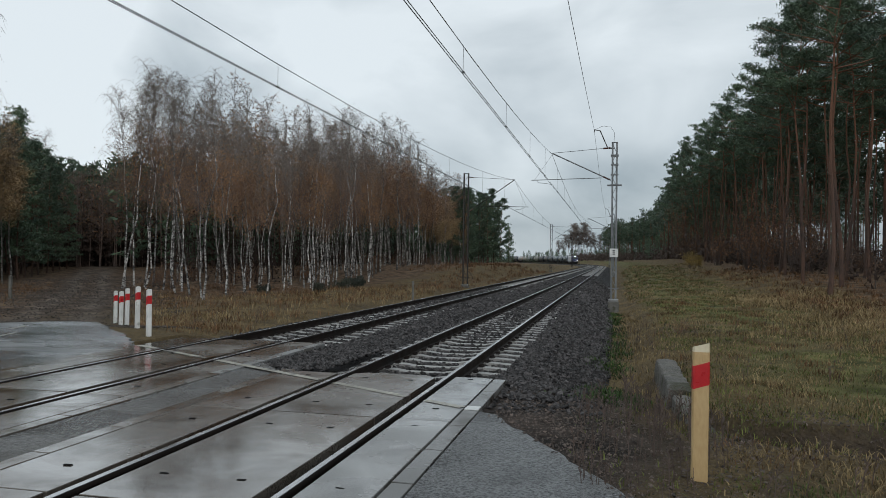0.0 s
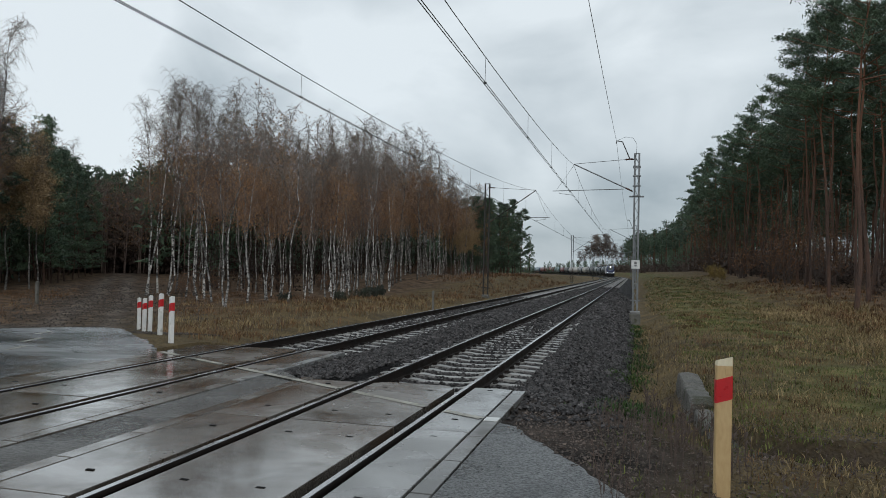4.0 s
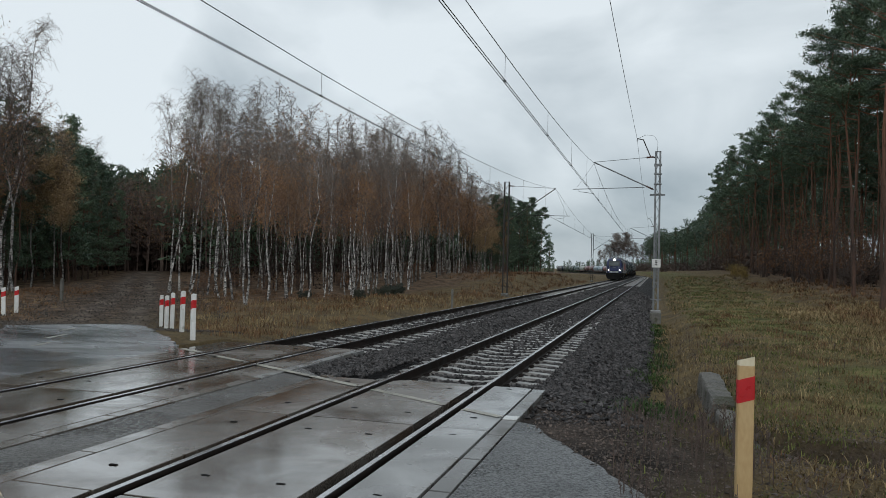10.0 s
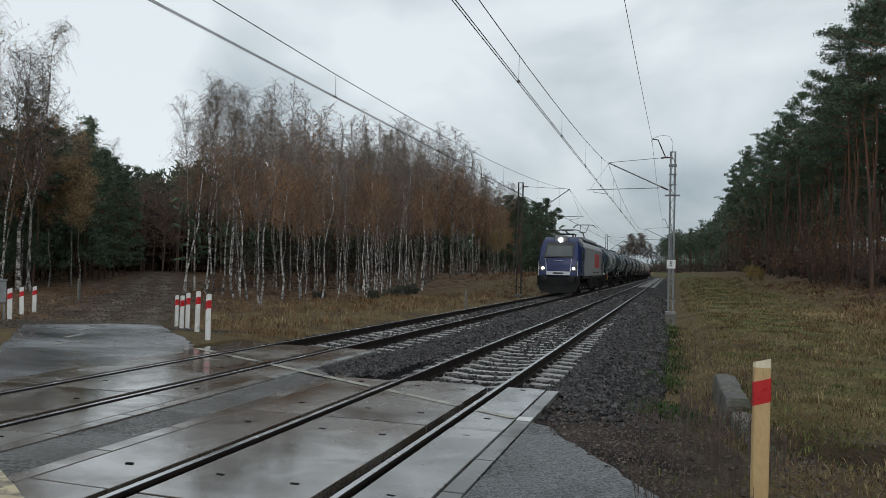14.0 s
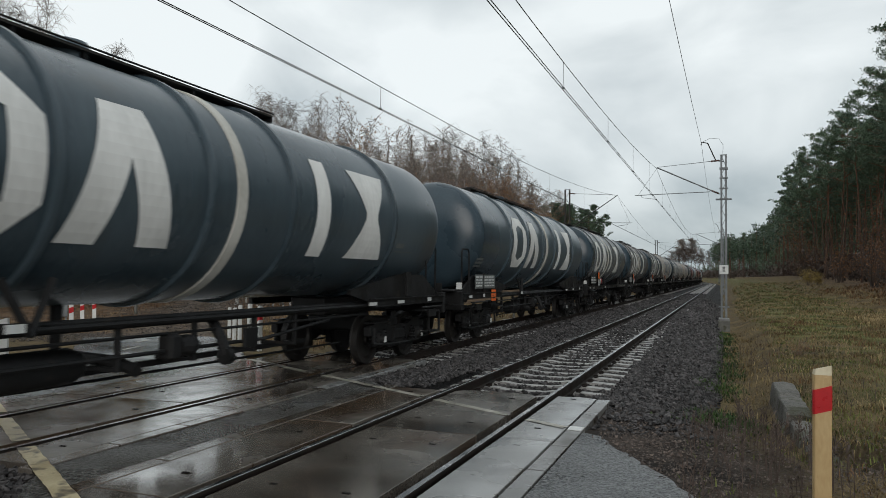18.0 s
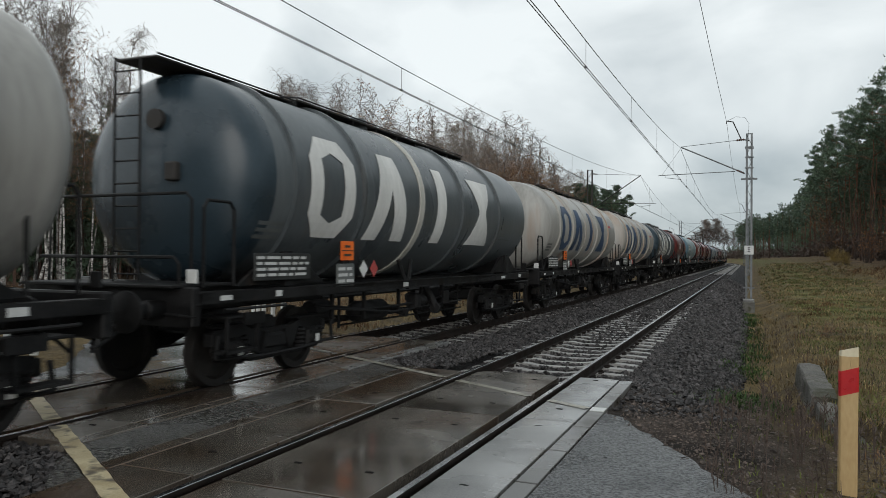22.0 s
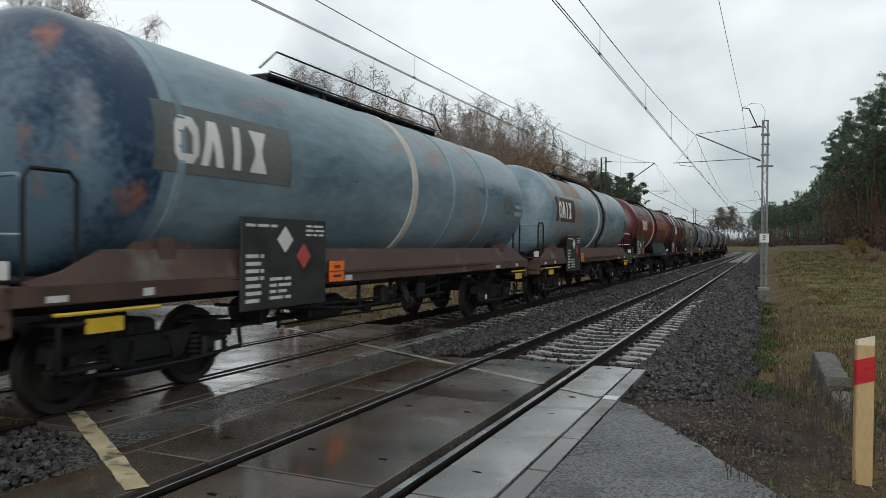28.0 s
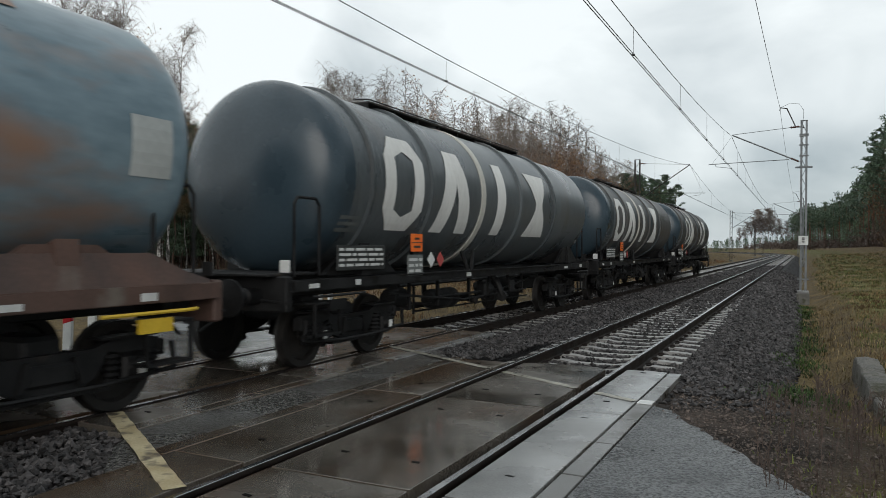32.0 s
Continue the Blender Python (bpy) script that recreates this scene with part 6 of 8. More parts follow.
        buffers(t, Y(0.58), 1 if s > 0 else -1)
        part("coupling", Geo().tube([(0, Y(0.6), 1.0), (0, Y(0.2), 0.95), (0, Y(0.15), 0.7)], 0.05, 6), FRAME_BLACK, t)
        part("corner_block", Geo().box(-1.2, -0.75, min(Y(0.3), Y(0.6)), max(Y(0.3), Y(0.6)), 1.1, 1.3, 0.03).box(0.75, 1.2, min(Y(0.3), Y(0.6)), max(Y(0.3), Y(0.6)), 1.1, 1.3, 0.03), FRAME_BLACK, t)
    part("side_skirt", Geo().box(-1.43, 1.43, 2.6, L - 2.6, 1.08, 1.33, 0.02), FRAME_BLACK, t)
    part("white_cantline", Geo().box(1.40, 1.455, 3.3, L - 3.3, 3.30, 3.38, 0.01), LOCO_WHITE, t)
    part("roof_fairing", Geo().slab([(-1.2, 3.9), (1.2, 3.9), (1.05, 4.12), (-1.05, 4.12)], 5.2, L - 5.2, "y"), LOCO_ROOF, t)
    part("roof_grille", Geo().box(1.12, 1.2, 4.2, L - 4.2, 3.66, 3.84, 0.01), BAR_DARK, t)
    for f, y0, y1 in ((s_bar, 10.5, 11.0), (s_ring, 11.12, 12.15), (s_stem, 11.9, 12.8), (s_ring, 12.66, 13.5), (s_bar, 13.62, 14.16)):
        g = Geo()
        for i in range(12):
            va, vb = i / 12, (i + 1) / 12
            for (a0, a1), (b0, b1) in zip(f(va + .001), f(vb - .001)):
                za, zb = 1.9 + 1.14 * va, 1.9 + 1.14 * vb
                q = [(1.446, y0 + (y1 - y0) * u, z) for u, z in ((a0, za), (a1, za), (b1, zb), (b0, zb))]
                g.add(q + [(1.438, y, z) for x, y, z in q], [(0, 1, 2, 3), (4, 5, 1, 0), (5, 6, 2, 1), (6, 7, 3, 2), (7, 4, 0, 3)])
        part("red_marking", g, LOCO_RED, t, "large red painted shape")
    for k in range(14):
        part("louvre", Geo().box(1.435, 1.452, 14.9, 16.6, 1.7 + k * 0.1, 1.74 + k * 0.1, 0.004), LOCO_GREY if k % 2 else LOCO_ROOF, t)
    part("side_vent", Geo().box(1.436, 1.455, 15.9, 16.5, 1.75, 2.3, 0.006), BAR_DARK, t)
    part("blue_end_panel", Geo().box(1.437, 1.447, L - 3.7, L - 3.25, 1.36, 3.28, 0.003), LOCO_BLUE, t)
    for z0, z1 in ((1.76, 2.54), (2.61, 3.24)):
        part("window_frame", Geo().box(1.438, 1.45, L - 3.7, L - 2.95, z0, z1, 0.004), LOCO_WHITE, t, "silver window frame")
    part("side_window", Geo().box(1.44, 1.456, L - 3.65, L - 3.0, 1.8, 2.5, 0.005), GLASS, t)
    part("side_window", Geo().box(1.44, 1.456, L - 3.65, L - 3.0, 2.65, 3.2, 0.005), LOCO_BLUE, t)
    part("stencil", Geo().box(1.442, 1.45, 9.2, 11.4, 1.52, 1.6), BAR_DARK, t)
    part("stencil", Geo().box(1.442, 1.45, 12.6, 14.0, 1.52, 1.62), BAR_DARK, t)
    part("underframe_tank", Geo().box(-1.3, 1.3, 8.6, 11.7, 0.35, 1.08, 0.06), FRAME_BLACK, t)
    for y in (4.6, L - 4.6):
        bogie(t, y, 1.75, 3, 1.05)
    for k in range(5):
        part("equipment_box", Geo().box(1.2, 1.42, 6.9 + k * 1.35, 7.7 + k * 1.35, 0.72, 1.06, 0.02), FRAME_BLACK, t)
    # pantographs: rear raised, front folded
    for py, up in ((5.0, False), (L - 4.6, True)):
        pan = part("pantograph", Geo().box(-0.55, 0.55, py - 0.8, py + 0.8, 4.28, 4.33, 0.01), MAST_DARK, t)
        for q in (-0.45, 0.45):
            for w in (-0.7, 0.7):
                ins = Geo()
                ins.tube([(q, py + w, 3.95 + 0.05 * k) for k in range(8)], [0.06 if k % 2 else 0.035 for k in range(8)], 8)
                part("roof_insulator", ins, INSULATOR, pan)
        zt = 5.62 if up else 4.6
        knee = (0, py - 1.35, 4.95) if up else (0, py - 1.5, 4.48)
        head = (0, py + 0.15, zt)
        part("lower_arm", Geo().tube([(0, py + 0.6, 4.33), knee], 0.045, 6), MAST_DARK, pan)
        part("upper_arm", Geo().tube([(-0.25, knee[1], knee[2]), (-0.35, head[1], head[2])], 0.025, 5).tube([(0.25, knee[1], knee[2]), (0.35, head[1], head[2])], 0.025, 5)
             .tube([(-0.3, knee[1], knee[2]), (0.3, knee[1], knee[2])], 0.03, 5), MAST_DARK, pan)
        for d in (-0.2, 0.2):
            part("contact_strip", Geo().tube([(-0.98, head[1] + d, zt - 0.22), (-0.8, head[1] + d, zt - 0.02), (-0.55, head[1] + d, zt + 0.04), (0.55, head[1] + d, zt + 0.04),
                                              (0.8, head[1] + d, zt - 0.02), (0.98, head[1] + d, zt - 0.22)], 0.025, 5), MAST_DARK, pan)
    return t


# consist: (position of the rear end along the line at 17 s, style, shell, frame, extras, words)
DARKW = "dark slate-blue ribbed tank wagon with large white shapes"
CONSIST = [
    (19.6, "ribbed", "steel", FRAME_BLACK, {"front": 2.4, "hoop_y": 9.85, "ladder": True, "lever": True}, DARKW), (37.0, "ribbed", "steel", FRAME_BLACK, {"front": 2.4, "hoop_y": 10.2}, DARKW),
    (54.3, "ribbed", "steel", FRAME_BLACK, {"front": 2.4, "hoop_y": 10.2}, DARKW),
    (69.5, "ribbed", "slate", FRAME_BLACK, {"ladder": True}, DARKW), (84.8, "ribbed", "soot", FRAME_BLACK, {}, "sooty grey ribbed tank wagon with white shapes"),
    (99.8, "ribbed", "soot", FRAME_BLACK, {}, "sooty grey ribbed tank wagon with white shapes"),
    (115.1, "ribbed", "cream", FRAME_BLACK, {"ladder": True}, "dirty cream ribbed tank wagon with blue shapes"), (130.0, "ribbed", "slate", FRAME_BLACK, {"ladder": True}, DARKW),
    (145.1, "ribbed", "cream", FRAME_BLACK, {"mark_y": 0.45, "hoop_y": 8.07}, "dirty cream ribbed tank wagon with blue shapes"), (160.4, "ribbed", "cream", FRAME_BLACK, {"ladder": True, "lever": True}, "dirty cream ribbed tank wagon with blue shapes"),
    (175.4, "ribbed", "soot", FRAME_BLACK, {}, "sooty grey ribbed tank wagon with white shapes"),
    (187.6, "plain", "red", FRAME_BLACK, {"hoop": False, "side_ladder": True, "pipe": False, "rail_line": True, "panel": SHELLS["red"], "p0": 4.2, "bo": 2.9, "hz": 5.55}, "weathered red tank wagon with an orange panel"),
    (203.4, "plain", "teal", FRAME_BLACK, {"end": TEAL_END, "p0": 4.35, "bo": 4.3, "bw": 1.5, "hz": 5.85, "hoop_y": 9.85, "pipe": False, "sign": True}, "pale teal tank wagon with a white hoop"),
    (217.3, "plain", "rust", FRAME_BLACK, {"p0": 3.6, "bo": 3.2, "hz": 5.3}, "dark brown-red tank wagon with an orange panel"),
    (231.0, "plain", "red", FRAME_BLACK, {"hoop": False, "side_ladder": True, "pipe": False, "p0": 4.2, "bo": 2.9, "hz": 5.55}, "bright red tank wagon with a grey board"),
    (244.6, "plain", "red", FRAME_BLACK, {"hoop": False, "side_ladder": True, "pipe": False, "rail_line": True, "panel": SHELLS["red"], "p0": 4.2, "bo": 2.9, "hz": 5.55}, "weathered red tank wagon with an orange panel"),
    (260.6, "plain", "blue", FRAME_BROWN, {"end": BLUE_END, "hoop_y": 9.25, "pipe": False}, "patched blue tank wagon with rust and a white hoop"),
    (276.5, "plain", "blue", FRAME_BROWN, {"fields": ((4.5, 7.0, 3.3, 4.05, RUST_WASH), (14.9, 15.4, 2.3, 2.85, FIELD_NAVY)), "panel": FRAME_BROWN, "hoop_y": 9.35, "pipe_y": 10.0}, "grey-blue tank wagon on a rusty brown frame"),
    (291.8, "plain", "rust", FRAME_GREY, {"p0": 4.25, "bo": 2.87, "bw": 2.35, "hz": 4.75, "end": MAROON_END, "tail": 0.27, "fields": ((9.0, 14.3, 2.7, 3.22, MARK_ORANGE), (3.5, 15.0, 3.25, 4.12, FIELD_BROWN))}, "brown-red tank wagon with an orange patch and white hoop"),
    (304.6, "plain", "red", FRAME_BLACK, {"hoop": False, "side_ladder": True, "pipe": False, "tags": True, "front": 1.02, "ribs": (4.05, 6.8, 12.0), "end": MAROON_END, "panel": SHELLS["red"], "p0": 4.2, "bo": 2.9, "hz": 5.55}, "dark red tank wagon with white sprayed shapes"),
    (319.6, "plain", "beige", FRAME_BROWN, {"fields": ((3.03, 7.5, 2.44, 3.4, FIELD_NAVY), (3.03, 7.5, 3.4, 4.12, FIELD_OCHRE), (7.9, 10.8, 1.34, 4.13, FIELD_BROWN), (7.7, 10.1, 2.66, 3.5, FIELD_NAVY), (10.85, 15.2, 2.95, 4.12, FIELD_OCHRE)), "panel": FIELD_NAVY, "p0": 3.75, "end": BEIGE_END, "cap": 0.64, "hoop_y": 7.6, "front": 1.0, "pipe_y": 11.0}, "grey-beige tank wagon with brown patches"),
    (335.9, "plain", "blue", FRAME_BROWN, {"panel": FIELD_TEAL, "fields": ((2.7, 4.9, 3.18, 3.5, FIELD_BROWN), (15.6, 16.2, 2.36, 2.95, MARK_PALE), (3.0, 14.5, 3.75, 4.12, RUST_WASH)), "bo": 2.6, "p0": 2.6, "hz": 4.7}, "pale blue tank wagon on a rusty brown frame"),
    (351.5, "ribbed", "slate", FRAME_BLACK, {}, DARKW), (367.2, "ribbed", "soot", FRAME_BLACK, {}, "sooty grey ribbed tank wagon with white shapes"),
    (383.5, "ribbed", "soot", FRAME_BLACK, {}, "sooty grey ribbed tank wagon with white shapes")]
LOCO_REAR, SPEED = 3.15, 22.0
train = [(locomotive(20.3), LOCO_REAR - 20.3, LOCO_REAR)]
made, front = {}, LOCO_REAR
for rear, style, shell, fm, extra, words in CONSIST:
    length = round(rear - front, 1)
    key = (length, style, shell, words)
    if key in made:
        wagon = copy_thing(made[key], pose(0, 0, 0))
    else:
        wagon = made[key] = tank_wagon(length, style, extra, shell, fm, label=words)
    train.append((wagon, front, rear))
    front = rear


def on_line(s):
    """The place on the far track at s metres along it, and the turn there in degrees."""
    if s <= BEND_Y:
        return -TRACK_D, s, 0.0
    rr = BEND_R - TRACK_D
    w = (s - BEND_Y) / rr
    return -TRACK_D - rr * (1 - math.cos(w)), BEND_Y + rr * math.sin(w), math.degrees(w)


def motions():
    """The train rolls steadily through the crossing."""
    for ob, a, b2 in train:
        rows = []
        for k in range(17):
            t = k * 2.0
            back = SPEED * (t - 17.0)
            x0, y0, w0 = on_line(a - back)
            x1, y1, w1 = on_line(b2 - back)
            turn = math.degrees(math.atan2(-(x1 - x0), y1 - y0))
            rows.append((t, pose(x0, y0, 0, 0, 0, turn)))
        walk(ob, rows)


# ---- trees ----
def leaf_cloud(g, rng, c, spread, n, size, flat=1.0, slim=0.55):
    """Small leaf blades scattered round a point."""
    if n < 1:
        return
    p = rng.normal(0, 1, (n, 3)) * np.array([spread, spread, spread * flat]) + np.array(c)
    u = rng.normal(0, 1, (n, 3))
    u /= np.linalg.norm(u, axis=1)[:, None]
    w = np.cross(u, rng.normal(0, 1, (n, 3)))
    w /= np.linalg.norm(w, axis=1)[:, None] + 1e-6
    s = size * rng.uniform(0.6, 1.3, (n, 1))
    q = np.stack([p - u * s - w * s * slim, p - u * s * 0.7 + w * s * slim, p + u * s], 1).reshape(-1, 3)
    o = len(g.v)
    g.v += [tuple(r) for r in q.tolist()]
    g.f += [(o + 3 * i, o + 3 * i + 1, o + 3 * i + 2) for i in range(n)]


def trunk_line(rng, h, lean, wob, n=9):
    pts, x, y = [], 0.0, 0.0
    for k in range(n):
        f = k / (n - 1)
        pts.append((lean[0] * h * f + x * wob, lean[1] * h * f + y * wob, h * f - (0.3 if k == 0 else 0)))
        x += rng.normal(0, 0.5)
        y += rng.normal(0, 0.5)
    return pts


def along(pts, f):
    k = min(len(pts) - 2, int(f * (len(pts) - 1)))
    u = f * (len(pts) - 1) - k
    return [pts[k][i] + (pts[k + 1][i] - pts[k][i]) * u for i in range(3)]


def birch_meshes(seed, h, rich=1.0, leafy=1.0, thick=1.0, lean=0.03, leaf=None, girth=1.0):
    rng = np.random.default_rng(seed)
    tl = trunk_line(rng, h, rng.normal(0, lean, 2), 0.27, 10)
    r0 = 0.0047 * h * girth
    tg, bg, lg, pale = Geo(), Geo(), Geo(), []
    tg.tube(tl, [max(0.012, r0 * (1 - 0.93 * k / 9)) * (1.35 if k == 0 else 1) for k in range(10)], 6, False)
    nb = int(38 * rich)
    for i in range(nb):
        f = 0.36 + 0.62 * (i + rng.random()) / nb
        p = np.array(along(tl, f))
        az = rng.uniform(0, 2 * math.pi)
        ln = max(0.6, h * (0.04 + 0.16 * (1 - abs(f - 0.5) * 1.7)) * rng.uniform(0.7, 1.25))
        d = np.array([math.cos(az), math.sin(az), rng.uniform(1.0, 2.4)])
        d /= np.linalg.norm(d)
        pts = [p]
        for k in range(3):
            d = d + np.array([rng.normal(0, .10), rng.normal(0, .10), 0.05 - 0.08 * k])
            pts.append(pts[-1] + d * ln / 3)
        rb = max(0.013, r0 * 0.33 * (1 - f)) * thick
        first = len(bg.f)
        bg.tube(pts, [rb * 1.2, rb * 0.9, rb * 0.5, 0.003 * thick], 3, False)
        ptl = [tuple(z) for z in pts]
        nt = int((10 if f < 0.6 else 15) * rich)
        bent = rich > 0.9
        for k in range(nt):
            q = np.array(along(ptl, 0.2 + 0.8 * rng.random()))
            td = np.array([rng.normal(0, .6), rng.normal(0, .6), rng.uniform(-0.4, 0.8)])
            td /= np.linalg.norm(td)
            tln = rng.uniform(0.4, 1.05) * h / 14 / (0.6 + 0.4 * rich)
            m = q + td * tln * 0.6
            e = m + (td * 0.6 + np.array([0, 0, -0.75])) * tln * 0.7
            bg.tube([q, m, e] if bent else [q, e], [0.009 * thick, 0.006 * thick, 0.003 * thick] if bent else [0.009 * thick, 0.004 * thick], 3, False)
            low = 1.25 if f < 0.68 else 0.12
            leaf_cloud(lg, rng, (q + e) / 2, 0.25, int(5 * leafy * low * rng.uniform(0.3, 1.7)), 0.05 * thick)
        pale += [1 if f + rng.uniform(-0.12, 0.12) > 0.6 else 0] * (len(bg.f) - first)
    twigs = as_mesh("twigwork", bg, [TWIG, TWIG_PALE])
    twigs.polygons.foreach_set("material_index", pale)
    return (as_mesh("trunk", tg, BIRCH_BARK if rich > 0.9 else SHADED_BARK, True), twigs, as_mesh("foliage", lg, leaf or BIRCH_LEAF))


def pine_meshes(seed, h, limbs=20, clumps=7, blades=52, size=0.135, low=0.54, dead=10, cone=False):
    rng = np.random.default_rng(seed)
    tl = trunk_line(rng, h, rng.normal(0, 0.032, 2), 0.32, 9)
    r0 = 0.0058 * h
    tg, lg = Geo(), Geo()
    tg.tube(tl, [r0 * (1.25 if k == 0 else 1 - 0.86 * k / 8) for k in range(9)], 7, False)
    for i in range(dead):
        p = np.array(along(tl, 0.22 + 0.3 * rng.random()))
        az = rng.uniform(0, 6.283)
        tg.tube([p, p + np.array([math.cos(az), math.sin(az), rng.uniform(-.25, .2)]) * rng.uniform(0.5, 1.7)], [0.022, 0.008], 3, False)
    for i in range(limbs):
        f = low + (0.99 - low) * (i + rng.random()) / limbs
        p = np.array(along(tl, f))
        az = rng.uniform(0, 6.283)
        k = (f - low) / (1 - low)
        ln = h * (0.07 + 0.11 * math.sin(math.pi * min(1.0, 0.22 + 0.75 * k))) * rng.uniform(0.6, 1.25) * (1 if f < 0.93 else 0.55)
        if cone:
            ln = h * (0.025 + 0.15 * (1 - k)) * rng.uniform(0.7, 1.2)
        d = np.array([math.cos(az), math.sin(az), rng.uniform(-0.1, 0.35) + 0.5 * k * k])
        pts = [p]
        for _ in range(3):
            d = d / np.linalg.norm(d) + np.array([rng.normal(0, .15), rng.normal(0, .15), 0.10])
            pts.append(pts[-1] + d * ln / 3)
        tg.tube(pts, [0.05 * (1.15 - k), 0.04 * (1.15 - k), 0.025, 0.01], 3, False)
        ptl = [tuple(z) for z in pts]
        for c in range(clumps):
            q = np.array(along(ptl, 0.42 + 0.58 * (c + rng.random()) / clumps))
            q = q + rng.normal(0, 0.22, 3) * np.array([1, 1, 0.6])
            leaf_cloud(lg, rng, q + np.array([0, 0, 0.12]), 0.23 * h / 20, blades, size, 0.42, 0.26)
    return (as_mesh("trunk", tg, PINE_BARK, True), as_mesh("crown", lg, NEEDLE))


def bush_meshes(seed, h, leaf_mat, leafy=1.0, spread=0.45, size=0.055, n=14):
    rng = np.random.default_rng(seed)
    bg, lg = Geo(), Geo()
    for i in range(n):
        az, tilt = rng.uniform(0, 6.283), rng.uniform(0.05, spread)
        ln = h * rng.uniform(0.55, 1.05)
        d = np.array([math.cos(az) * tilt, math.sin(az) * tilt, 1.0])
        pts = [np.array([rng.normal(0, .15), rng.normal(0, .15), -0.1])]
        for k in range(3):
            d = d + rng.normal(0, .12, 3)
            pts.append(pts[-1] + d / np.linalg.norm(d) * ln / 3)
        bg.tube(pts, [0.006 * h + 0.005, 0.005 * h, 0.0035 * h, 0.006], 3, False)
        ptl = [tuple(z) for z in pts]
        for k in range(9):
            q = np.array(along(ptl, 0.25 + 0.75 * rng.random()))
            td = np.array([rng.normal(0, .8), rng.normal(0, .8), rng.uniform(0, 1)])
            e = q + td * h * 0.11
            bg.tube([q, e], [0.010, 0.005], 3, False)
            leaf_cloud(lg, rng, e, 0.06 * h, int(8 * leafy), size)
    return (as_mesh("twigwork", bg, BROWN_BUSH), as_mesh("foliage", lg, leaf_mat))


def plant(kind, label, category, meshes, x, y, scale, group):
    t = thing(kind, label, category, group=group)
    t.matrix_basis = pose(x, y, ground_z(x, y) - 0.02, 0, 0, random.uniform(0, 360)) @ Matrix.Diagonal((scale, scale, scale * random.uniform(0.94, 1.06), 1))
    for me in meshes:
        name = me.name.split(".")[0]
        tagged(part(name, me, None, t), kind="stuff" if name in ("twigwork", "foliage") else "")
    return t


BIRCHES = [birch_meshes(10 + i, 13.5, 1.0, (0.9, 0.4, 1.5, 0.7, 0.2)[i]) for i in range(5)]
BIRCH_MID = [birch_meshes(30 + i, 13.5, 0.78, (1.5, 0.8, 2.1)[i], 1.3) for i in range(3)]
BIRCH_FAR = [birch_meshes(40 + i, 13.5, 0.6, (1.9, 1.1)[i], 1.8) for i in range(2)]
BARE_FAR = [birch_meshes(48 + i, 13.5, 1.0, 0.3, 3.0, 0.03, SHADE_BRUSH) for i in range(2)]
BIRCH_ORANGE = [birch_meshes(45 + i, 13.5, 0.75, 9.0, 1.5, 0.03, AMBER_LEAF) for i in range(2)]
PINES = [pine_meshes(50 + i, 20.0, low=0.61) for i in range(4)]
PINE_MID = [pine_meshes(60 + i, 20.0, 22, 7, 26, 0.20, 0.58) for i in range(3)]
PINE_FAR = [pine_meshes(70 + i, 20.0, 24, 5, 16, 0.34, 0.42, 3) for i in range(3)]
PINE_FULL = [pine_meshes(80 + i, 20.0, 46, 6, 22, 0.27, 0.10, 0) for i in range(2)]
SPIRES = [pine_meshes(84 + i, 20.0, 56, 5, 15, 0.24, 0.08, 0, True) for i in range(3)]
OAKS = [bush_meshes(90 + i, 6.0, OAK_LEAF, 1.0, 0.5, 0.08) for i in range(3)]
OAK_DULL = [bush_meshes(95 + i, 6.0, DULL_LEAF, 1.0, 0.5, 0.08) for i in range(2)]
BRUSH = [bush_meshes(100 + i, 2.6, DULL_LEAF, 0.5, 0.6, 0.06, 11) for i in range(3)]
YELLOWS = [bush_meshes(110, 2.6, YELLOW_LEAF, 2.4, 0.6), bush_meshes(111, 2.4, YELLOW_LEAF, 2.4, 0.6)]
SPRUCE = [bush_meshes(115 + i, 1.2, JUNIPER, 2.2, 0.9, 0.06) for i in range(2)]


def free(x, y, wide=3.8):
    """Not on the forest road."""
    s, w = dirt_distance(x, y)
    return not (-12 < s < 90 and abs(w) < wide)


EDGE = [(20, -13.5), (30, -15.0), (48, -14.5), (70, -18.5), (90, -20.0), (128, -22), (190, -26), (240, -30)]


def edge_x(y):
    for (ya, xa), (yb, xb) in zip(EDGE, EDGE[1:]):
        if y <= yb:
            return xa + (xb - xa) * (y - ya) / (yb - ya)
    return -30 + bend(y)


def on_road(s, w):
    return DIRT_A[0] + DIRT_DIR[0] * s + DIRT_DIR[1] * w, DIRT_A[1] + DIRT_DIR[1] * s - DIRT_DIR[0] * w


def canopy(x, y):
    """Height of the birch wood: low at its southern edge, taller inside and to the north."""
    depth = max(0.0, edge_x(y) - x)
    return 9.3 + 5.2 * ramp(42, 80, y) + min(4.5, 0.24 * depth)


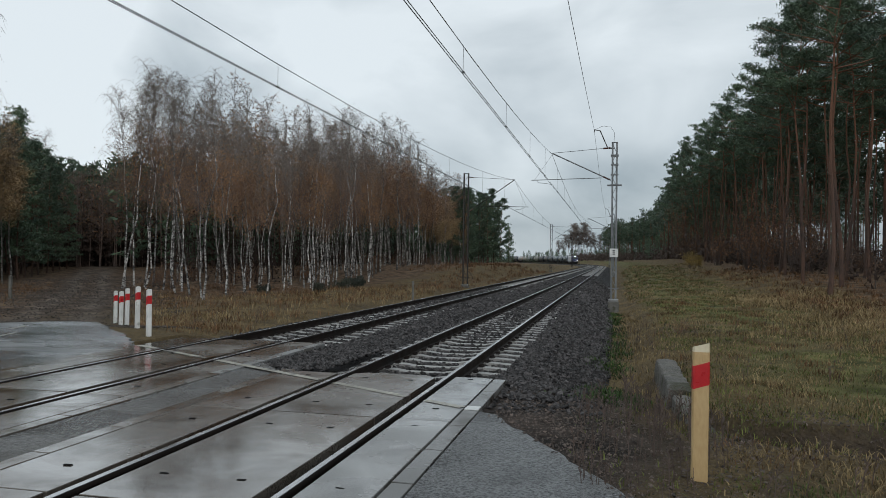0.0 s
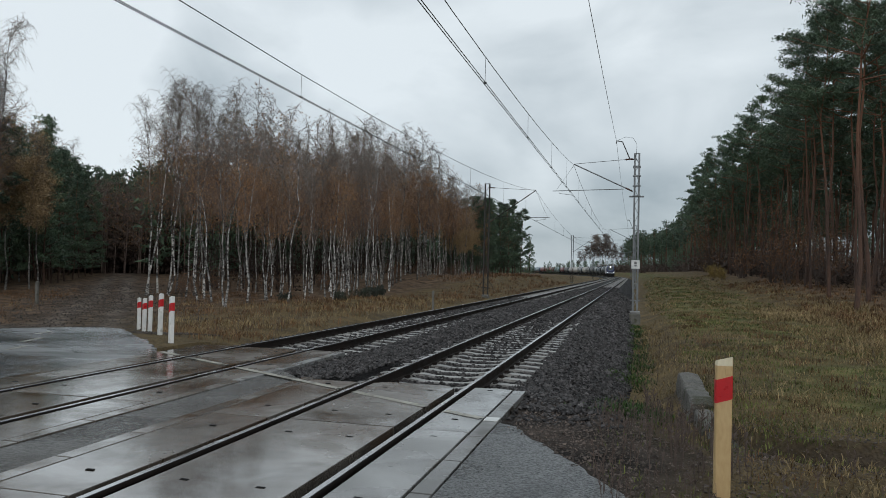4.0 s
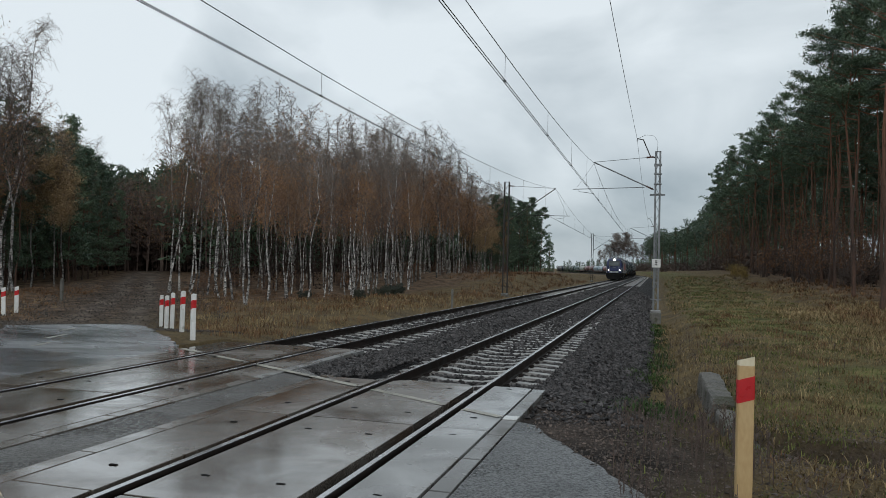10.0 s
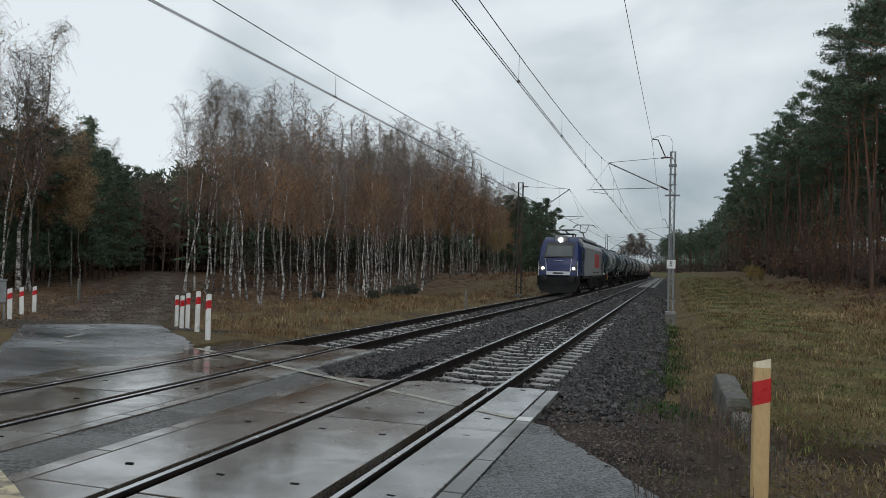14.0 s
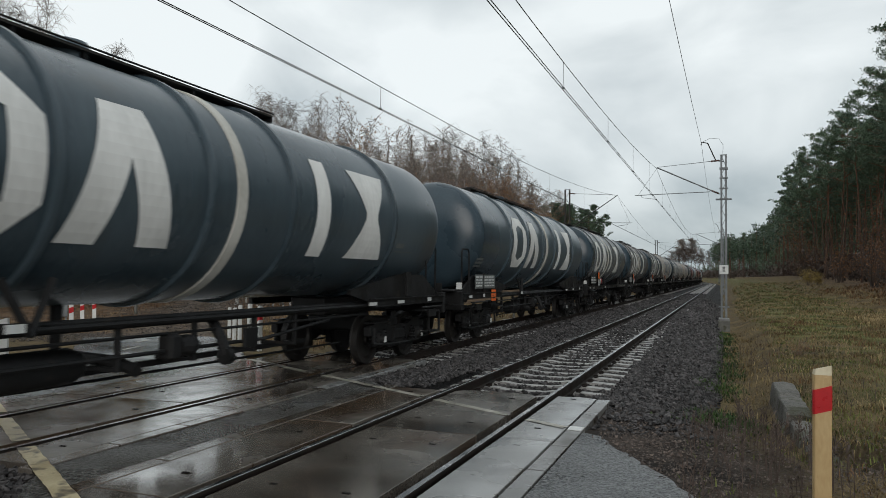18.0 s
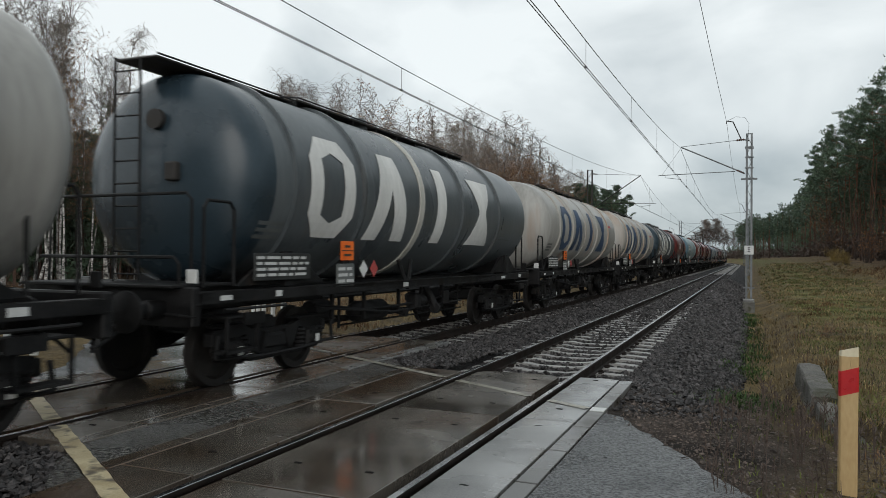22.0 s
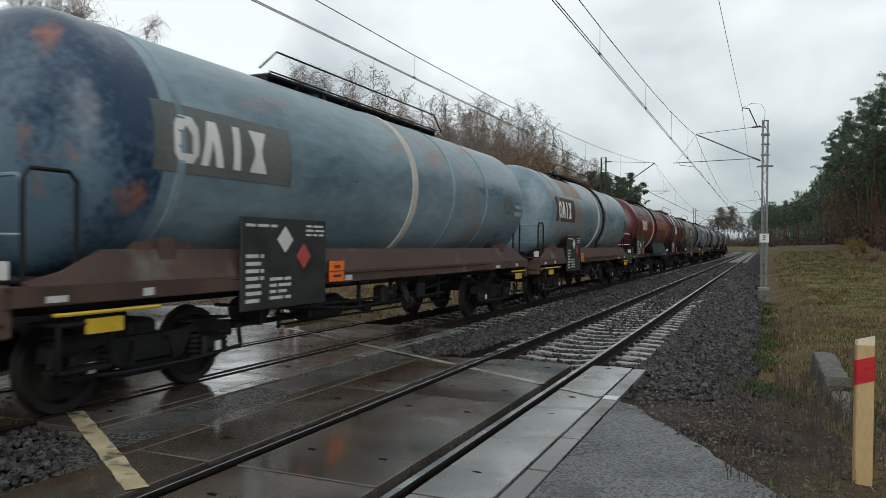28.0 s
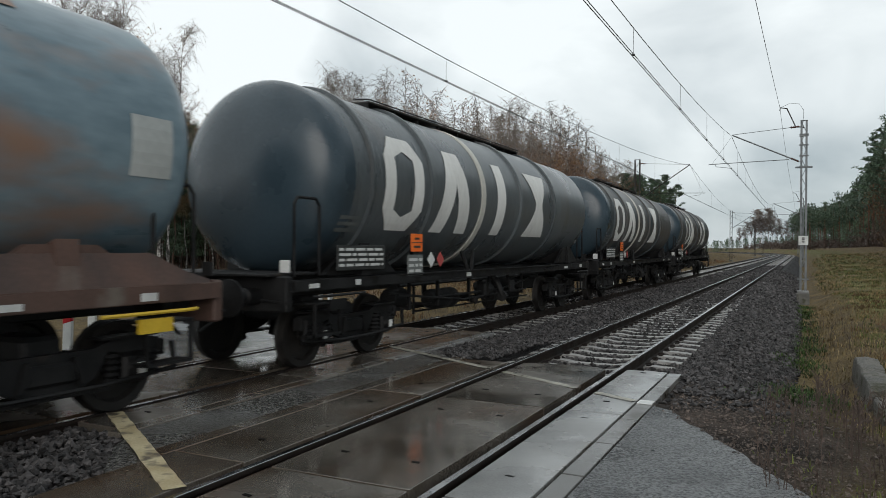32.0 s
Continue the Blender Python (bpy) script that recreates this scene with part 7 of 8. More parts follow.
# birch wood beyond the far track
NB = "slender white-barked birch with thin russet crown in dry grass"
for bx, by, h in ((-15.6, 31.0, 10.4), (-15.95, 31.5, 9.6), (-26.9, 40.4, 14.4), (-27.9, 42.0, 13.6), (-26.0, 41.4, 13.2), (-26.5, 43.0, 13.8), (-28.6, 44.0, 13.2), (-24.9, 39.8, 12.6), (-23.6, 40.6, 12.4), (-23.0, 38.9, 11.8), (-15.6, 37.5, 9.8),
                  (-14.6, 41.5, 10.6), (-14.2, 46.5, 11.8), (-14.9, 48.5, 11.4), (-16.8, 35.2, 10.2), (-19.0, 35.4, 11.6), (-20.6, 36.6, 12.2), (-21.4, 38.4, 12.6)):
    plant("birch", NB, "tree", BIRCHES[int(abs(bx * 7)) % 5], bx, by, h / 13.5, "birches of the wood")
for row in range(9):
    y = 33.0 + row * 1.1
    while y < 128:
        x = edge_x(y) - 0.6 - row * 2.7 - random.uniform(0, 2.2)
        yy = y + random.uniform(-1.2, 1.2)
        if free(x, yy, 5.5) and not (row == 0 and yy < 37):
            pool = BIRCHES if row < 2 and y < 62 else BIRCH_MID if y < 90 and row < 3 else BIRCH_FAR
            tall = canopy(x, yy)
            for k in range(1 if row > 1 else random.choice((1, 1, 1, 2, 3))):
                plant("birch", NB, "tree", pool[random.randrange(len(pool))], x + k * random.uniform(-0.7, 0.7), yy + k * random.uniform(-0.7, 0.7), tall * random.uniform(0.78, 1.08) / 13.5, "birches of the wood")
        y += random.uniform(2.0, 3.3) * (1 + row * 0.10) * (1 + max(0, y - 50) / 150)
# orange birches and pines where the wood runs along the bend
for k in range(14):
    y = 104 + k * 2.4
    plant("birch", "birch still holding orange leaves at the wood's edge", "tree", BIRCH_ORANGE[k % 2], edge_x(y) - random.uniform(0, 4), y, random.uniform(0.55, 0.8), "birches of the wood")
for k in range(38):
    y = 118 + k * 2.1
    x = edge_x(y) - random.uniform(-0.5, 11)
    plant("pine", "dark green pine at the edge of the wood", "tree", PINE_FULL[k % 2], x, y, random.uniform(0.52, 0.66) + 0.24 * ramp(118, 180, y), "pines beyond the far track")
# wood along the forest road
for k in range(60):
    s = 30 + k * 1.1 + random.uniform(-1, 1)
    w = -5.0 - random.uniform(0, 4.5)
    x, y = on_road(s, w)
    h = 11.5 + 3.5 * ramp(35, 75, s) + random.uniform(-1.5, 1.5)
    x, y = x + DIRT_DIR[1] * (road_bow(s) - 1.6), y - DIRT_DIR[0] * (road_bow(s) - 1.6)
    if k % 6 == 0:
        plant("birch", "brown-leaved birch beside the forest road", "tree", BIRCH_MID[k % 3], x, y, h / 13.5, "birches of the wood")
    else:
        plant("pine", "dark green pine beside the forest road", "tree", (PINE_FAR + SPIRES)[k % 6], x, y, (h - 1.2) / 20, "pines beyond the far track")
for bx, by, h in ((-37.2, 35.5, 13.5), (-31.5, 27.0, 14.5), (-33.5, 24.2, 15.5), (-36.0, 28.0, 14.0), (-30.0, 21.5, 13.5), (-38.0, 31.5, 15.0), (-36.5, 22.5, 15.0), (-40.0, 25.0, 14.0),
                  (-32.2, 28.6, 16.6), (-33.4, 30.6, 16.0), (-34.8, 30.0, 17.0), (-31.2, 25.4, 16.2), (-35.4, 32.2, 16.4), (-33.0, 26.4, 17.2)):
    plant("birch", "tall thin birch with a bare crown by the grassy verge", "tree", BIRCHES[int(abs(by * 3)) % 5], bx, by, h / 13.5, "birches of the wood")
lean_tree = plant("birch", "leaning white-barked birch with a bare pale crown", "tree", birch_meshes(23, 13.5, 1.15, 0.25, girth=1.7), -35.1, 35.5, 1.22, "birches of the wood")
lean_tree.matrix_basis = Matrix.Translation(lean_tree.matrix_basis.translation) @ Matrix.Rotation(radians(5), 4, (-0.73, 0.68, 0)) @ Matrix.Diagonal((1.22, 1.22, 1.22, 1))
for az, d, h in ((43.4, 66, 12.2), (43.0, 64, 12.6), (42.6, 68, 12.6), (42.2, 70, 11.8), (41.8, 73, 11.6), (41.3, 76, 10.8), (40.9, 79, 10.2), (40.5, 82, 9.8), (40.1, 85, 9.2),
                 (45.2, 66, 10.6), (46.4, 64, 10.4), (42.8, 76, 12.6), (41.6, 84, 11.2)):
    px, py = 3.05 - d * math.sin(radians(az)), d * math.cos(radians(az))
    plant("pine", "dark green conifer crowding the forest road", "tree", SPIRES[int(d) % 3], px, py, h / 20, "pines beyond the far track")
for az, d, h in ((46.3, 49, 14.2), (47.0, 55, 13.2), (48.2, 48, 14.6), (49.0, 52, 14.0), (49.8, 46, 15.0), (50.6, 50, 14.4), (51.5, 47, 15.2), (46.7, 51, 13.0)):
    plant("birch", "slim birch with a bare crown beside the forest road", "tree", BIRCHES[(1, 4)[int(az * 10) % 2]], 3.05 - d * math.sin(radians(az)), d * math.cos(radians(az)), h / 13.5, "birches of the wood")
for bx, by, h in ((-36.0, 40.6, 11.6), (-37.6, 40.2, 12.0), (-37.2, 42.6, 11.4), (-39.8, 41.0, 11.0)):
    plant("birch", "birch still holding amber leaves beside the forest road", "tree", BIRCH_ORANGE[int(abs(bx)) % 2], bx, by, h / 13.5, "birches of the wood")
# pine forest beside the meadow
NP = "tall bare-trunked pine with a dark green crown"
for px, py, sc in ((13.6, 40.0, 0.95), (15.6, 45.2, 1.0), (14.6, 49.5, 0.92), (17.6, 42.0, 1.02), (15.9, 55.0, 0.94), (19.4, 47.5, 1.0)):
    plant("pine", NP, "tree", PINES[int(px * 10) % 4], px, py, sc, "pines beside the meadow")
for row in range(4):
    y = 50 + row
    while y < 170:
        x = 16.4 + row * 3.1 + random.uniform(-1.1, 1.1) + bend(y)
        pool = PINES if y < 76 and row < 2 else PINE_MID if y < 130 and row < 4 else PINE_FAR
        plant("pine", NP, "tree", pool[random.randrange(len(pool))], x, y + random.uniform(-1, 1), random.uniform(0.80, 1.0), "pines beside the meadow")
        y += random.uniform(3.0, 5.0) * (1 + row * 0.12) * (1 + y / 320)
for bx, by, h in ((14.6, 118.0, 10.0), (15.4, 73.0, 7.8), (15.8, 68.5, 6.2), (15.2, 92.0, 6.0)):
    plant("oak_sapling", "young oak with rusty brown leaves under the pines", "tree", OAKS[int(by) % 3], bx, by, h / 6.0, "young oaks under the pines")
for k in range(20):
    y = 54 + k * 6.0
    plant("oak_sapling", "young oak with rusty brown leaves under the pines", "tree", OAK_DULL[k % 2], 15.8 + random.uniform(-0.2, 6), y, random.uniform(0.4, 1.15), "young oaks under the pines")
for k in range(34):
    y = 44 + k * 4.0
    plant("undergrowth_shrub", "bare brown shrub on the forest edge", "shrub", BRUSH[k % 3], 16.5 + random.uniform(0, 10), y, random.uniform(0.4, 0.9), "shrubs of the wood's edge")
for k in range(60):
    y = 36 + k * 1.6
    x = edge_x(min(y, 128)) - random.uniform(0, 16)
    if free(x, y):
        plant("undergrowth_shrub", "bare brown shrub among the birches", "shrub", BRUSH[k % 3], x, y, random.uniform(0.35, 0.9), "shrubs of the wood's edge")
for bx, by, sc in ((-13.9, 41.0, 0.6), (-14.3, 45.5, 0.7), (-14.0, 47.5, 0.75), (-15.2, 52.0, 0.7), (-16.0, 37.8, 0.5)):
    plant("juniper_bush", "low dark green conifer bush under the birches", "shrub", SPRUCE[int(by) % 2], bx, by, sc, "bushes under the birches")
plant("undergrowth_shrub", "low bare brown shrub in the meadow grass", "shrub", BRUSH[0], 4.9, 21.0, 0.24, "bushes by the meadow")
plant("yellow_bush", "pale yellow leafed bush at the meadow's end", "shrub", YELLOWS[0], 12.6, 98, 0.85, "bushes by the meadow")
plant("yellow_bush", "pale yellow leafed bush at the meadow's end", "shrub", YELLOWS[1], 13.4, 95, 0.7, "bushes by the meadow")
# bare broad crowns in the far distance
for az, d, h in ((4.1, 486, 13), (3.7, 478, 16), (3.3, 474, 19), (3.0, 480, 21), (2.7, 470, 22.5), (2.4, 476, 23), (2.1, 468, 22), (1.8, 474, 20.5), (1.5, 470, 18.5), (1.2, 466, 17), (0.8, 470, 15), (2.55, 484, 22)):
    tree = plant("bare_tree", "bare broad-crowned tree in the far distance", "tree", BARE_FAR[int(d) % 2], 3.05 - d * math.sin(radians(az)), d, h / 13.5, "bare trees in the distance")
    tree.matrix_basis = tree.matrix_basis @ Matrix.Diagonal((1.7, 1.7, 1, 1))


# depth of the woods: dense far growth that nobody could count
def woodland(name, label, spots, h_lo, h_hi, mat, leaf, trunks=True, blades=26, leaf_size=0.24):
    rng = np.random.default_rng(len(name) * 7 + len(spots))
    g, lg = Geo(), Geo()
    for x, y in spots:
        h = rng.uniform(h_lo, h_hi)
        z = ground_z(x, y) - 0.1
        if trunks:
            g.tube([(x, y, z), (x + rng.normal(0, .2), y + rng.normal(0, .2), z + h)], [0.008 * h + 0.03, 0.02], 3, False)
        for k in range(9):
            zz = z + h * rng.uniform(0.1, 0.95)
            d = rng.normal(0, 1, 3) * np.array([1, 1, 0.5])
            d = d / np.linalg.norm(d) * rng.uniform(0.5, 1.3)
            g.tube([(x, y, zz), (x + d[0], y + d[1], zz + abs(d[2]) + 0.4)], [0.02, 0.008], 3, False)
        leaf_cloud(lg, rng, (x, y, z + h * 0.52), 0.24 * h if h < 5 else 1.15, blades, leaf_size, 1.0 if h < 5 else 0.24 * h)
    lone(name, g, mat, label, "woodland", kind="stuff")
    lone(name + "_leaves", lg, leaf, label.replace("growth", "foliage"), "woodland", kind="stuff")


def grove(name, label, spots, template, h_lo, h_hi, mats):
    """Joins many far trees of one kind."""
    rng = np.random.default_rng(len(spots) * 3 + len(name))
    parts_v, parts_f = [np.array(t.v, float) for t in template], [t.f for t in template]
    outs = [Geo() for _ in template]
    for x, y in spots:
        k, a = rng.uniform(h_lo, h_hi) / 20.0, rng.uniform(0, 6.283)
        c, d = math.cos(a) * k, math.sin(a) * k
        m = np.array([(c, -d, 0), (d, c, 0), (0, 0, k)])
        at = np.array((x, y, ground_z(x, y) - 0.05))
        for g, v, f in zip(outs, parts_v, parts_f):
            o = len(g.v)
            g.v += (v @ m.T + at).tolist()
            g.f += [tuple(i + o for i in q) for q in f]
    for g, mt, tail in zip(outs, mats, ("", "_crowns")):
        lone(name + tail, g, mt, label if not tail else label.replace("trunks", "crowns"), "woodland", kind="stuff")


def light_pine(seed, low, n=13, size=0.55):
    rng = np.random.default_rng(seed)
    tg, lg = Geo(), Geo()
    tg.tube([(0, 0, -0.3), (0.1, 0.1, 10), (0, 0.2, 19.5)], [0.2, 0.14, 0.03], 4, False)
    for i in range(26):
        f = low + (0.99 - low) * (i + rng.random()) / 26
        k = (f - low) / (1 - low)
        az, r = rng.uniform(0, 6.283), (0.7 + 2.4 * math.sin(math.pi * min(1.0, 0.25 + 0.72 * k))) * rng.uniform(0.5, 1.2)
        for q in (0.45, 0.95):
            leaf_cloud(lg, rng, (math.cos(az) * r * q, math.sin(az) * r * q, 19.8 * f + 0.3 * q), 0.55, n, size, 0.6, 0.22)
    return tg, lg


def light_birch(seed):
    rng = np.random.default_rng(seed)
    tg, lg = Geo(), Geo()
    tg.tube([(0, 0, -0.3), (0.3, 0.1, 10), (0.1, 0.4, 19.5)], [0.13, 0.09, 0.02], 4, False)
    for i in range(24):
        f = 0.25 + 0.72 * (i + rng.random()) / 24
        az, r = rng.uniform(0, 6.283), 2.6 * (1.1 - abs(f - 0.5) * 1.5) * rng.uniform(0.5, 1.1)
        p = (math.cos(az) * r, math.sin(az) * r, 19.5 * f + r * 0.8)
        tg.tube([(0.2, 0.2, 19.5 * f), p], [0.045, 0.015], 3, False)
        for _ in range(5):
            d = rng.normal(0, 0.9, 3)
            tg.tube([p, (p[0] + d[0], p[1] + d[1], p[2] + abs(d[2]))], [0.03, 0.012], 3, False)
        leaf_cloud(lg, rng, p, 0.8, 7 if f < 0.7 else 3, 0.16)
    return tg, lg


PINE_T, FULL_T, BIRCH_T = light_pine(201, 0.48, 7, 0.75), light_pine(202, 0.12), light_birch(203)
DEEP_T = light_pine(204, 0.08, 6, 0.85)
PM, BM = (PINE_BARK, NEEDLE), (TWIG, BIRCH_LEAF)
rw = random.Random(5)
# behind and along the forest road, and round its far end
sp = [on_road(28 + rw.uniform(0, 66), -rw.uniform(10, 26)) for _ in range(90)] + [on_road(96 + rw.uniform(0, 26), rw.uniform(-46, 60)) for _ in range(120)]
sp += [(-40 - rw.uniform(0, 22), rw.uniform(6, 44)) for _ in range(46)]
grove("conifer_wood", "dark conifer trunks crowding the forest road", [q for q in sp if free(*q, 5)], FULL_T, 9.0, 14.0, PM)
sp = [on_road(94 + rw.uniform(0, 30), rw.uniform(-24, 30)) for _ in range(70)]
grove("road_end_wood", "dark conifer trunks at the end of the forest road", sp, FULL_T, 10.5, 15.5, PM)
sp = [on_road(66 + rw.uniform(0, 34), rw.choice((-1, 1)) * rw.uniform(5, 22)) for _ in range(60)] + [on_road(90 + rw.uniform(0, 14), rw.uniform(-16, 16)) for _ in range(40)]
grove("brown_birch_wood", "thin birch trunks round the end of the forest road", sp, BIRCH_T, 9.5, 12.5, BM)
sp = [(edge_x(min(y, 128)) - rw.uniform(18, 40), y) for y in [rw.uniform(46, 140) for _ in range(110)]]
grove("dark_wood", "dark conifer trunks behind the birches", [q for q in sp if free(*q, 7)], DEEP_T, 5, 8.5, PM)
sp = [(edge_x(min(y, 128)) - rw.uniform(22, 46), y) for y in [rw.uniform(46, 150) for _ in range(150)]]
grove("birch_wood", "thin birch trunks deep in the wood", [q for q in sp if free(*q, 6)], BIRCH_T, 10.5, 14.5, BM)
sp = [(edge_x(y) - rw.uniform(4, 60), y) for y in [rw.uniform(140, 300) for _ in range(150)]]
sp = [q for q in sp if q[0] < 3.05 - 0.129 * q[1]]
grove("conifer_wood", "dark conifer trunks along the inside of the bend", sp, DEEP_T, 12, 15.5, PM)
sp = [(rw.uniform(26, 58), y) for y in [rw.uniform(40, 175) for _ in range(90)]] + [(rw.uniform(15.5, 50) + bend(y), y) for y in [rw.uniform(172, 300) for _ in range(130)]]
sp += [(rw.uniform(11, 60) + bend(y), y) for y in [rw.uniform(300, 470) for _ in range(150)]]
sp = [q for q in sp if q[0] > 3.05 - 0.012 * q[1]]
grove("pine_wood", "tall pine trunks deep in the forest", sp, PINE_T, 16, 19.5, PM)
sp = [(rw.uniform(40, 62), y) for y in [rw.uniform(44, 190) for _ in range(60)]] + [(rw.uniform(26, 60) + bend(y), y) for y in [rw.uniform(180, 330) for _ in range(70)]]
sp += [(rw.uniform(17, 32) + bend(y), y) for y in [rw.uniform(165, 330) for _ in range(110)]] + [(rw.uniform(12, 40) + bend(y), y) for y in [rw.uniform(335, 470) for _ in range(90)]]
sp = [q for q in sp if q[0] > 3.05 - 0.012 * q[1]]
sp += [(rw.uniform(46, 66), y) for y in [rw.uniform(26, 110) for _ in range(60)]]
grove("young_conifers", "young conifer trunks filling the forest depth", sp, DEEP_T, 5, 11, PM)
sp = [(rw.uniform(-90, 0), rw.uniform(470, 560)) for _ in range(120)] + [(rw.uniform(-200, -60), rw.uniform(360, 480)) for _ in range(100)]
grove("far_wood", "far hazy wood trunks closing the line", sp, DEEP_T, 5, 8, PM)
sp = [(edge_x(min(y, 128)) - rw.uniform(8, 34), y) for y in [rw.uniform(42, 140) for _ in range(260)]]
woodland("birch_underwood", "dense brown growth under the birches", [q for q in sp if free(*q, 6)], 1.5, 6.5, SHADE_BRUSH, SHADE_BRUSH, blades=46, leaf_size=0.16)
sp = [on_road(30 + rw.uniform(0, 90), -rw.uniform(7, 30)) for _ in range(130)] + [on_road(95 + rw.uniform(0, 20), rw.uniform(-30, 50)) for _ in range(90)]
woodland("dark_underwood", "dense dark growth along the forest road", [q for q in sp if free(*q, 5)], 1.5, 5, PINE_BARK, NEEDLE, blades=60, leaf_size=0.26)
sp = [(rw.uniform(16.5, 40), y) for y in [rw.uniform(42, 200) for _ in range(420)]]
woodland("pine_undergrowth", "dense brown undergrowth beneath the pines", sp, 0.6, 2.6, BROWN_BUSH, SHADE_BRUSH, blades=36, leaf_size=0.15)
sp = [(rw.uniform(15.5, 30) + bend(y), y) for y in [rw.uniform(110, 335) for _ in range(330)]] + [(rw.uniform(8, 34) + bend(y), y) for y in [rw.uniform(300, 480) for _ in range(260)]]
woodland("far_brush", "dense brown growth along the foot of the far forest", sp, 1.5, 4.5, BROWN_BUSH, BROWN_BUSH, blades=34, leaf_size=0.42)
sp = [on_road(58 + rw.uniform(0, 40), rw.choice((-1, 1)) * rw.uniform(4.5, 24)) for _ in range(90)]
grove("roadside_conifers", "dark conifer trunks closing the forest road", [q for q in sp if q[0] < -28], DEEP_T, 9.5, 14.5, PM)
sp = [on_road(84 + rw.uniform(0, 16), rw.uniform(-30, 34)) for _ in range(150)]
woodland("road_end_brush", "dense brown growth closing the forest road", sp, 2.5, 7.5, SHADE_BRUSH, SHADE_BRUSH, blades=46, leaf_size=0.3)


def polar(az, d):
    """A spot by its bearing west of the line and its distance from the crossing."""
    return 3.05 - d * math.sin(radians(az)), d * math.cos(radians(az))


sp = [polar(rw.uniform(35.0, 43.5), rw.uniform(98, 126)) for _ in range(110)]
grove("closing_wood", "dark conifer trunks behind the end of the forest road", sp, DEEP_T, 11.0, 13.5, PM)
sp = [polar(rw.uniform(34.5, 42.5), rw.uniform(88, 104)) for _ in range(70)]
grove("closing_birches", "bare brown birch trunks at the end of the forest road", sp, BIRCH_T, 9.0, 11.5, BM)
sp = [polar(rw.uniform(34.5, 44), rw.uniform(90, 112)) for _ in range(220)]
woodland("closing_brush", "dense brown growth at the end of the forest road", sp, 2.0, 8.0, SHADE_BRUSH, SHADE_BRUSH, blades=44, leaf_size=0.32)


# ---- loose ballast, soil crumbs, grass ----
def bed_height(xr):
    prof = [(-7.3, -0.9), (-6.0, -0.26), (-5.4, -0.225), (-2.75, -0.225), (-2.0, -0.13), (-1.3, -0.225), (1.35, -0.225), (1.75, -0.22), (2.95, -0.80)]
    for (xa, za), (xb, zb) in zip(prof, prof[1:]):
        if xr <= xb:
            return za + (zb - za) * (xr - xa) / (xb - xa)
    return -0.85


STONE_V = np.array([(1, 0, 0), (-1, 0, 0), (0, 1, 0), (0, -1, 0), (0, 0, 1), (0, 0, -1)], float)
STONE_F = np.array([(0, 2, 4), (2, 1, 4), (1, 3, 4), (3, 0, 4), (2, 0, 5), (1, 2, 5), (3, 1, 5), (0, 3, 5)])


def stones(name, label, areas, mat, seed, height):
    """Crushed stones lying on a surface: areas are (x0, x1, y0, y1, number per square metre, size)."""
    rng = np.random.default_rng(seed)
    P, S = [], []
    for x0, x1, y0, y1, dens, size in areas:
        n = int((x1 - x0) * (y1 - y0) * dens)
        for x, y in zip(rng.uniform(x0, x1, n), rng.uniform(y0, y1, n)):
            z = height(x, y)
            if z is not None:
                P.append((x, y, z + rng.uniform(-0.3, 0.55) * size))
                S.append(size * rng.uniform(0.6, 1.35))
    n = len(P)
    base = STONE_V[None] * rng.uniform(0.6, 1.25, (n, 6, 1)) + rng.normal(0, 0.16, (n, 6, 3))
    a, b2 = rng.uniform(0, 6.283, n), rng.uniform(-1.2, 1.2, n)
    ca, sa, cb, sb = np.cos(a), np.sin(a), np.cos(b2), np.sin(b2)
    rot = np.stack([np.stack([ca, -sa * cb, sa * sb], -1), np.stack([sa, ca * cb, -ca * sb], -1), np.stack([0 * a, sb, cb], -1)], 1)
    v = np.einsum("nij,nkj->nki", rot, base) * np.array(S)[:, None, None] * np.array([1, 1, 0.8]) + np.array(P)[:, None, :]
    g = Geo()
    g.v = v.reshape(-1, 3).tolist()
    g.f = (STONE_F[None] + 6 * np.arange(n)[:, None, None]).reshape(-1, 3).tolist()
    return lone(name, g, mat, label, "ballast", kind="stuff")


def bed_top(x, y):
    xr = x - bend(y)
    for c, y_on in ((0.0, 10.75), (-TRACK_D, 14.15)):
        d = abs(xr - c)
        if d < 1.3:
            if y < y_on - 0.35:
                return None
            if abs(d - 0.7535) < 0.075 or (abs((y - y_on + 0.3) % 0.6 - 0.3) < 0.12 and (y < 30 or noise2(x, y, 0.8, 6.0) < 0.1)):
                return None
            return -0.212 + 0.03 * ramp(20, 30, y)
    z = bed_height(xr)
    if xr > 1.3:
        z = max(z, ground_z(x, y) + 0.01)
        if y < 11.6:
            z = max(z, -0.05 - 0.16 * ramp(10.4, 11.6, y) - 0.14 * (xr - 1.6))
    elif -3.3 < xr < -0.8 and y < 13.9:
        z = max(z, -0.06 - 0.03 * ramp(11, 13.9, y))
    return z


def per_island(mat, lo=0.4, hi=1.6):
    """Lightens or darkens each loose piece a little."""
    n, k = mat.node_tree.nodes, mat.node_tree.links
    b = n["Principled BSDF"]
    src = b.inputs["Base Color"].links[0].from_socket
    geo, hv, rg = n.new("ShaderNodeNewGeometry"), n.new("ShaderNodeHueSaturation"), n.new("ShaderNodeMapRange")
    rg.inputs["To Min"].default_value, rg.inputs["To Max"].default_value = lo, hi
    k.new(geo.outputs["Random Per Island"], rg.inputs["Value"])
    k.new(rg.outputs[0], hv.inputs["Value"])
    k.new(src, hv.inputs["Color"])
    k.new(hv.outputs["Color"], b.inputs["Base Color"])


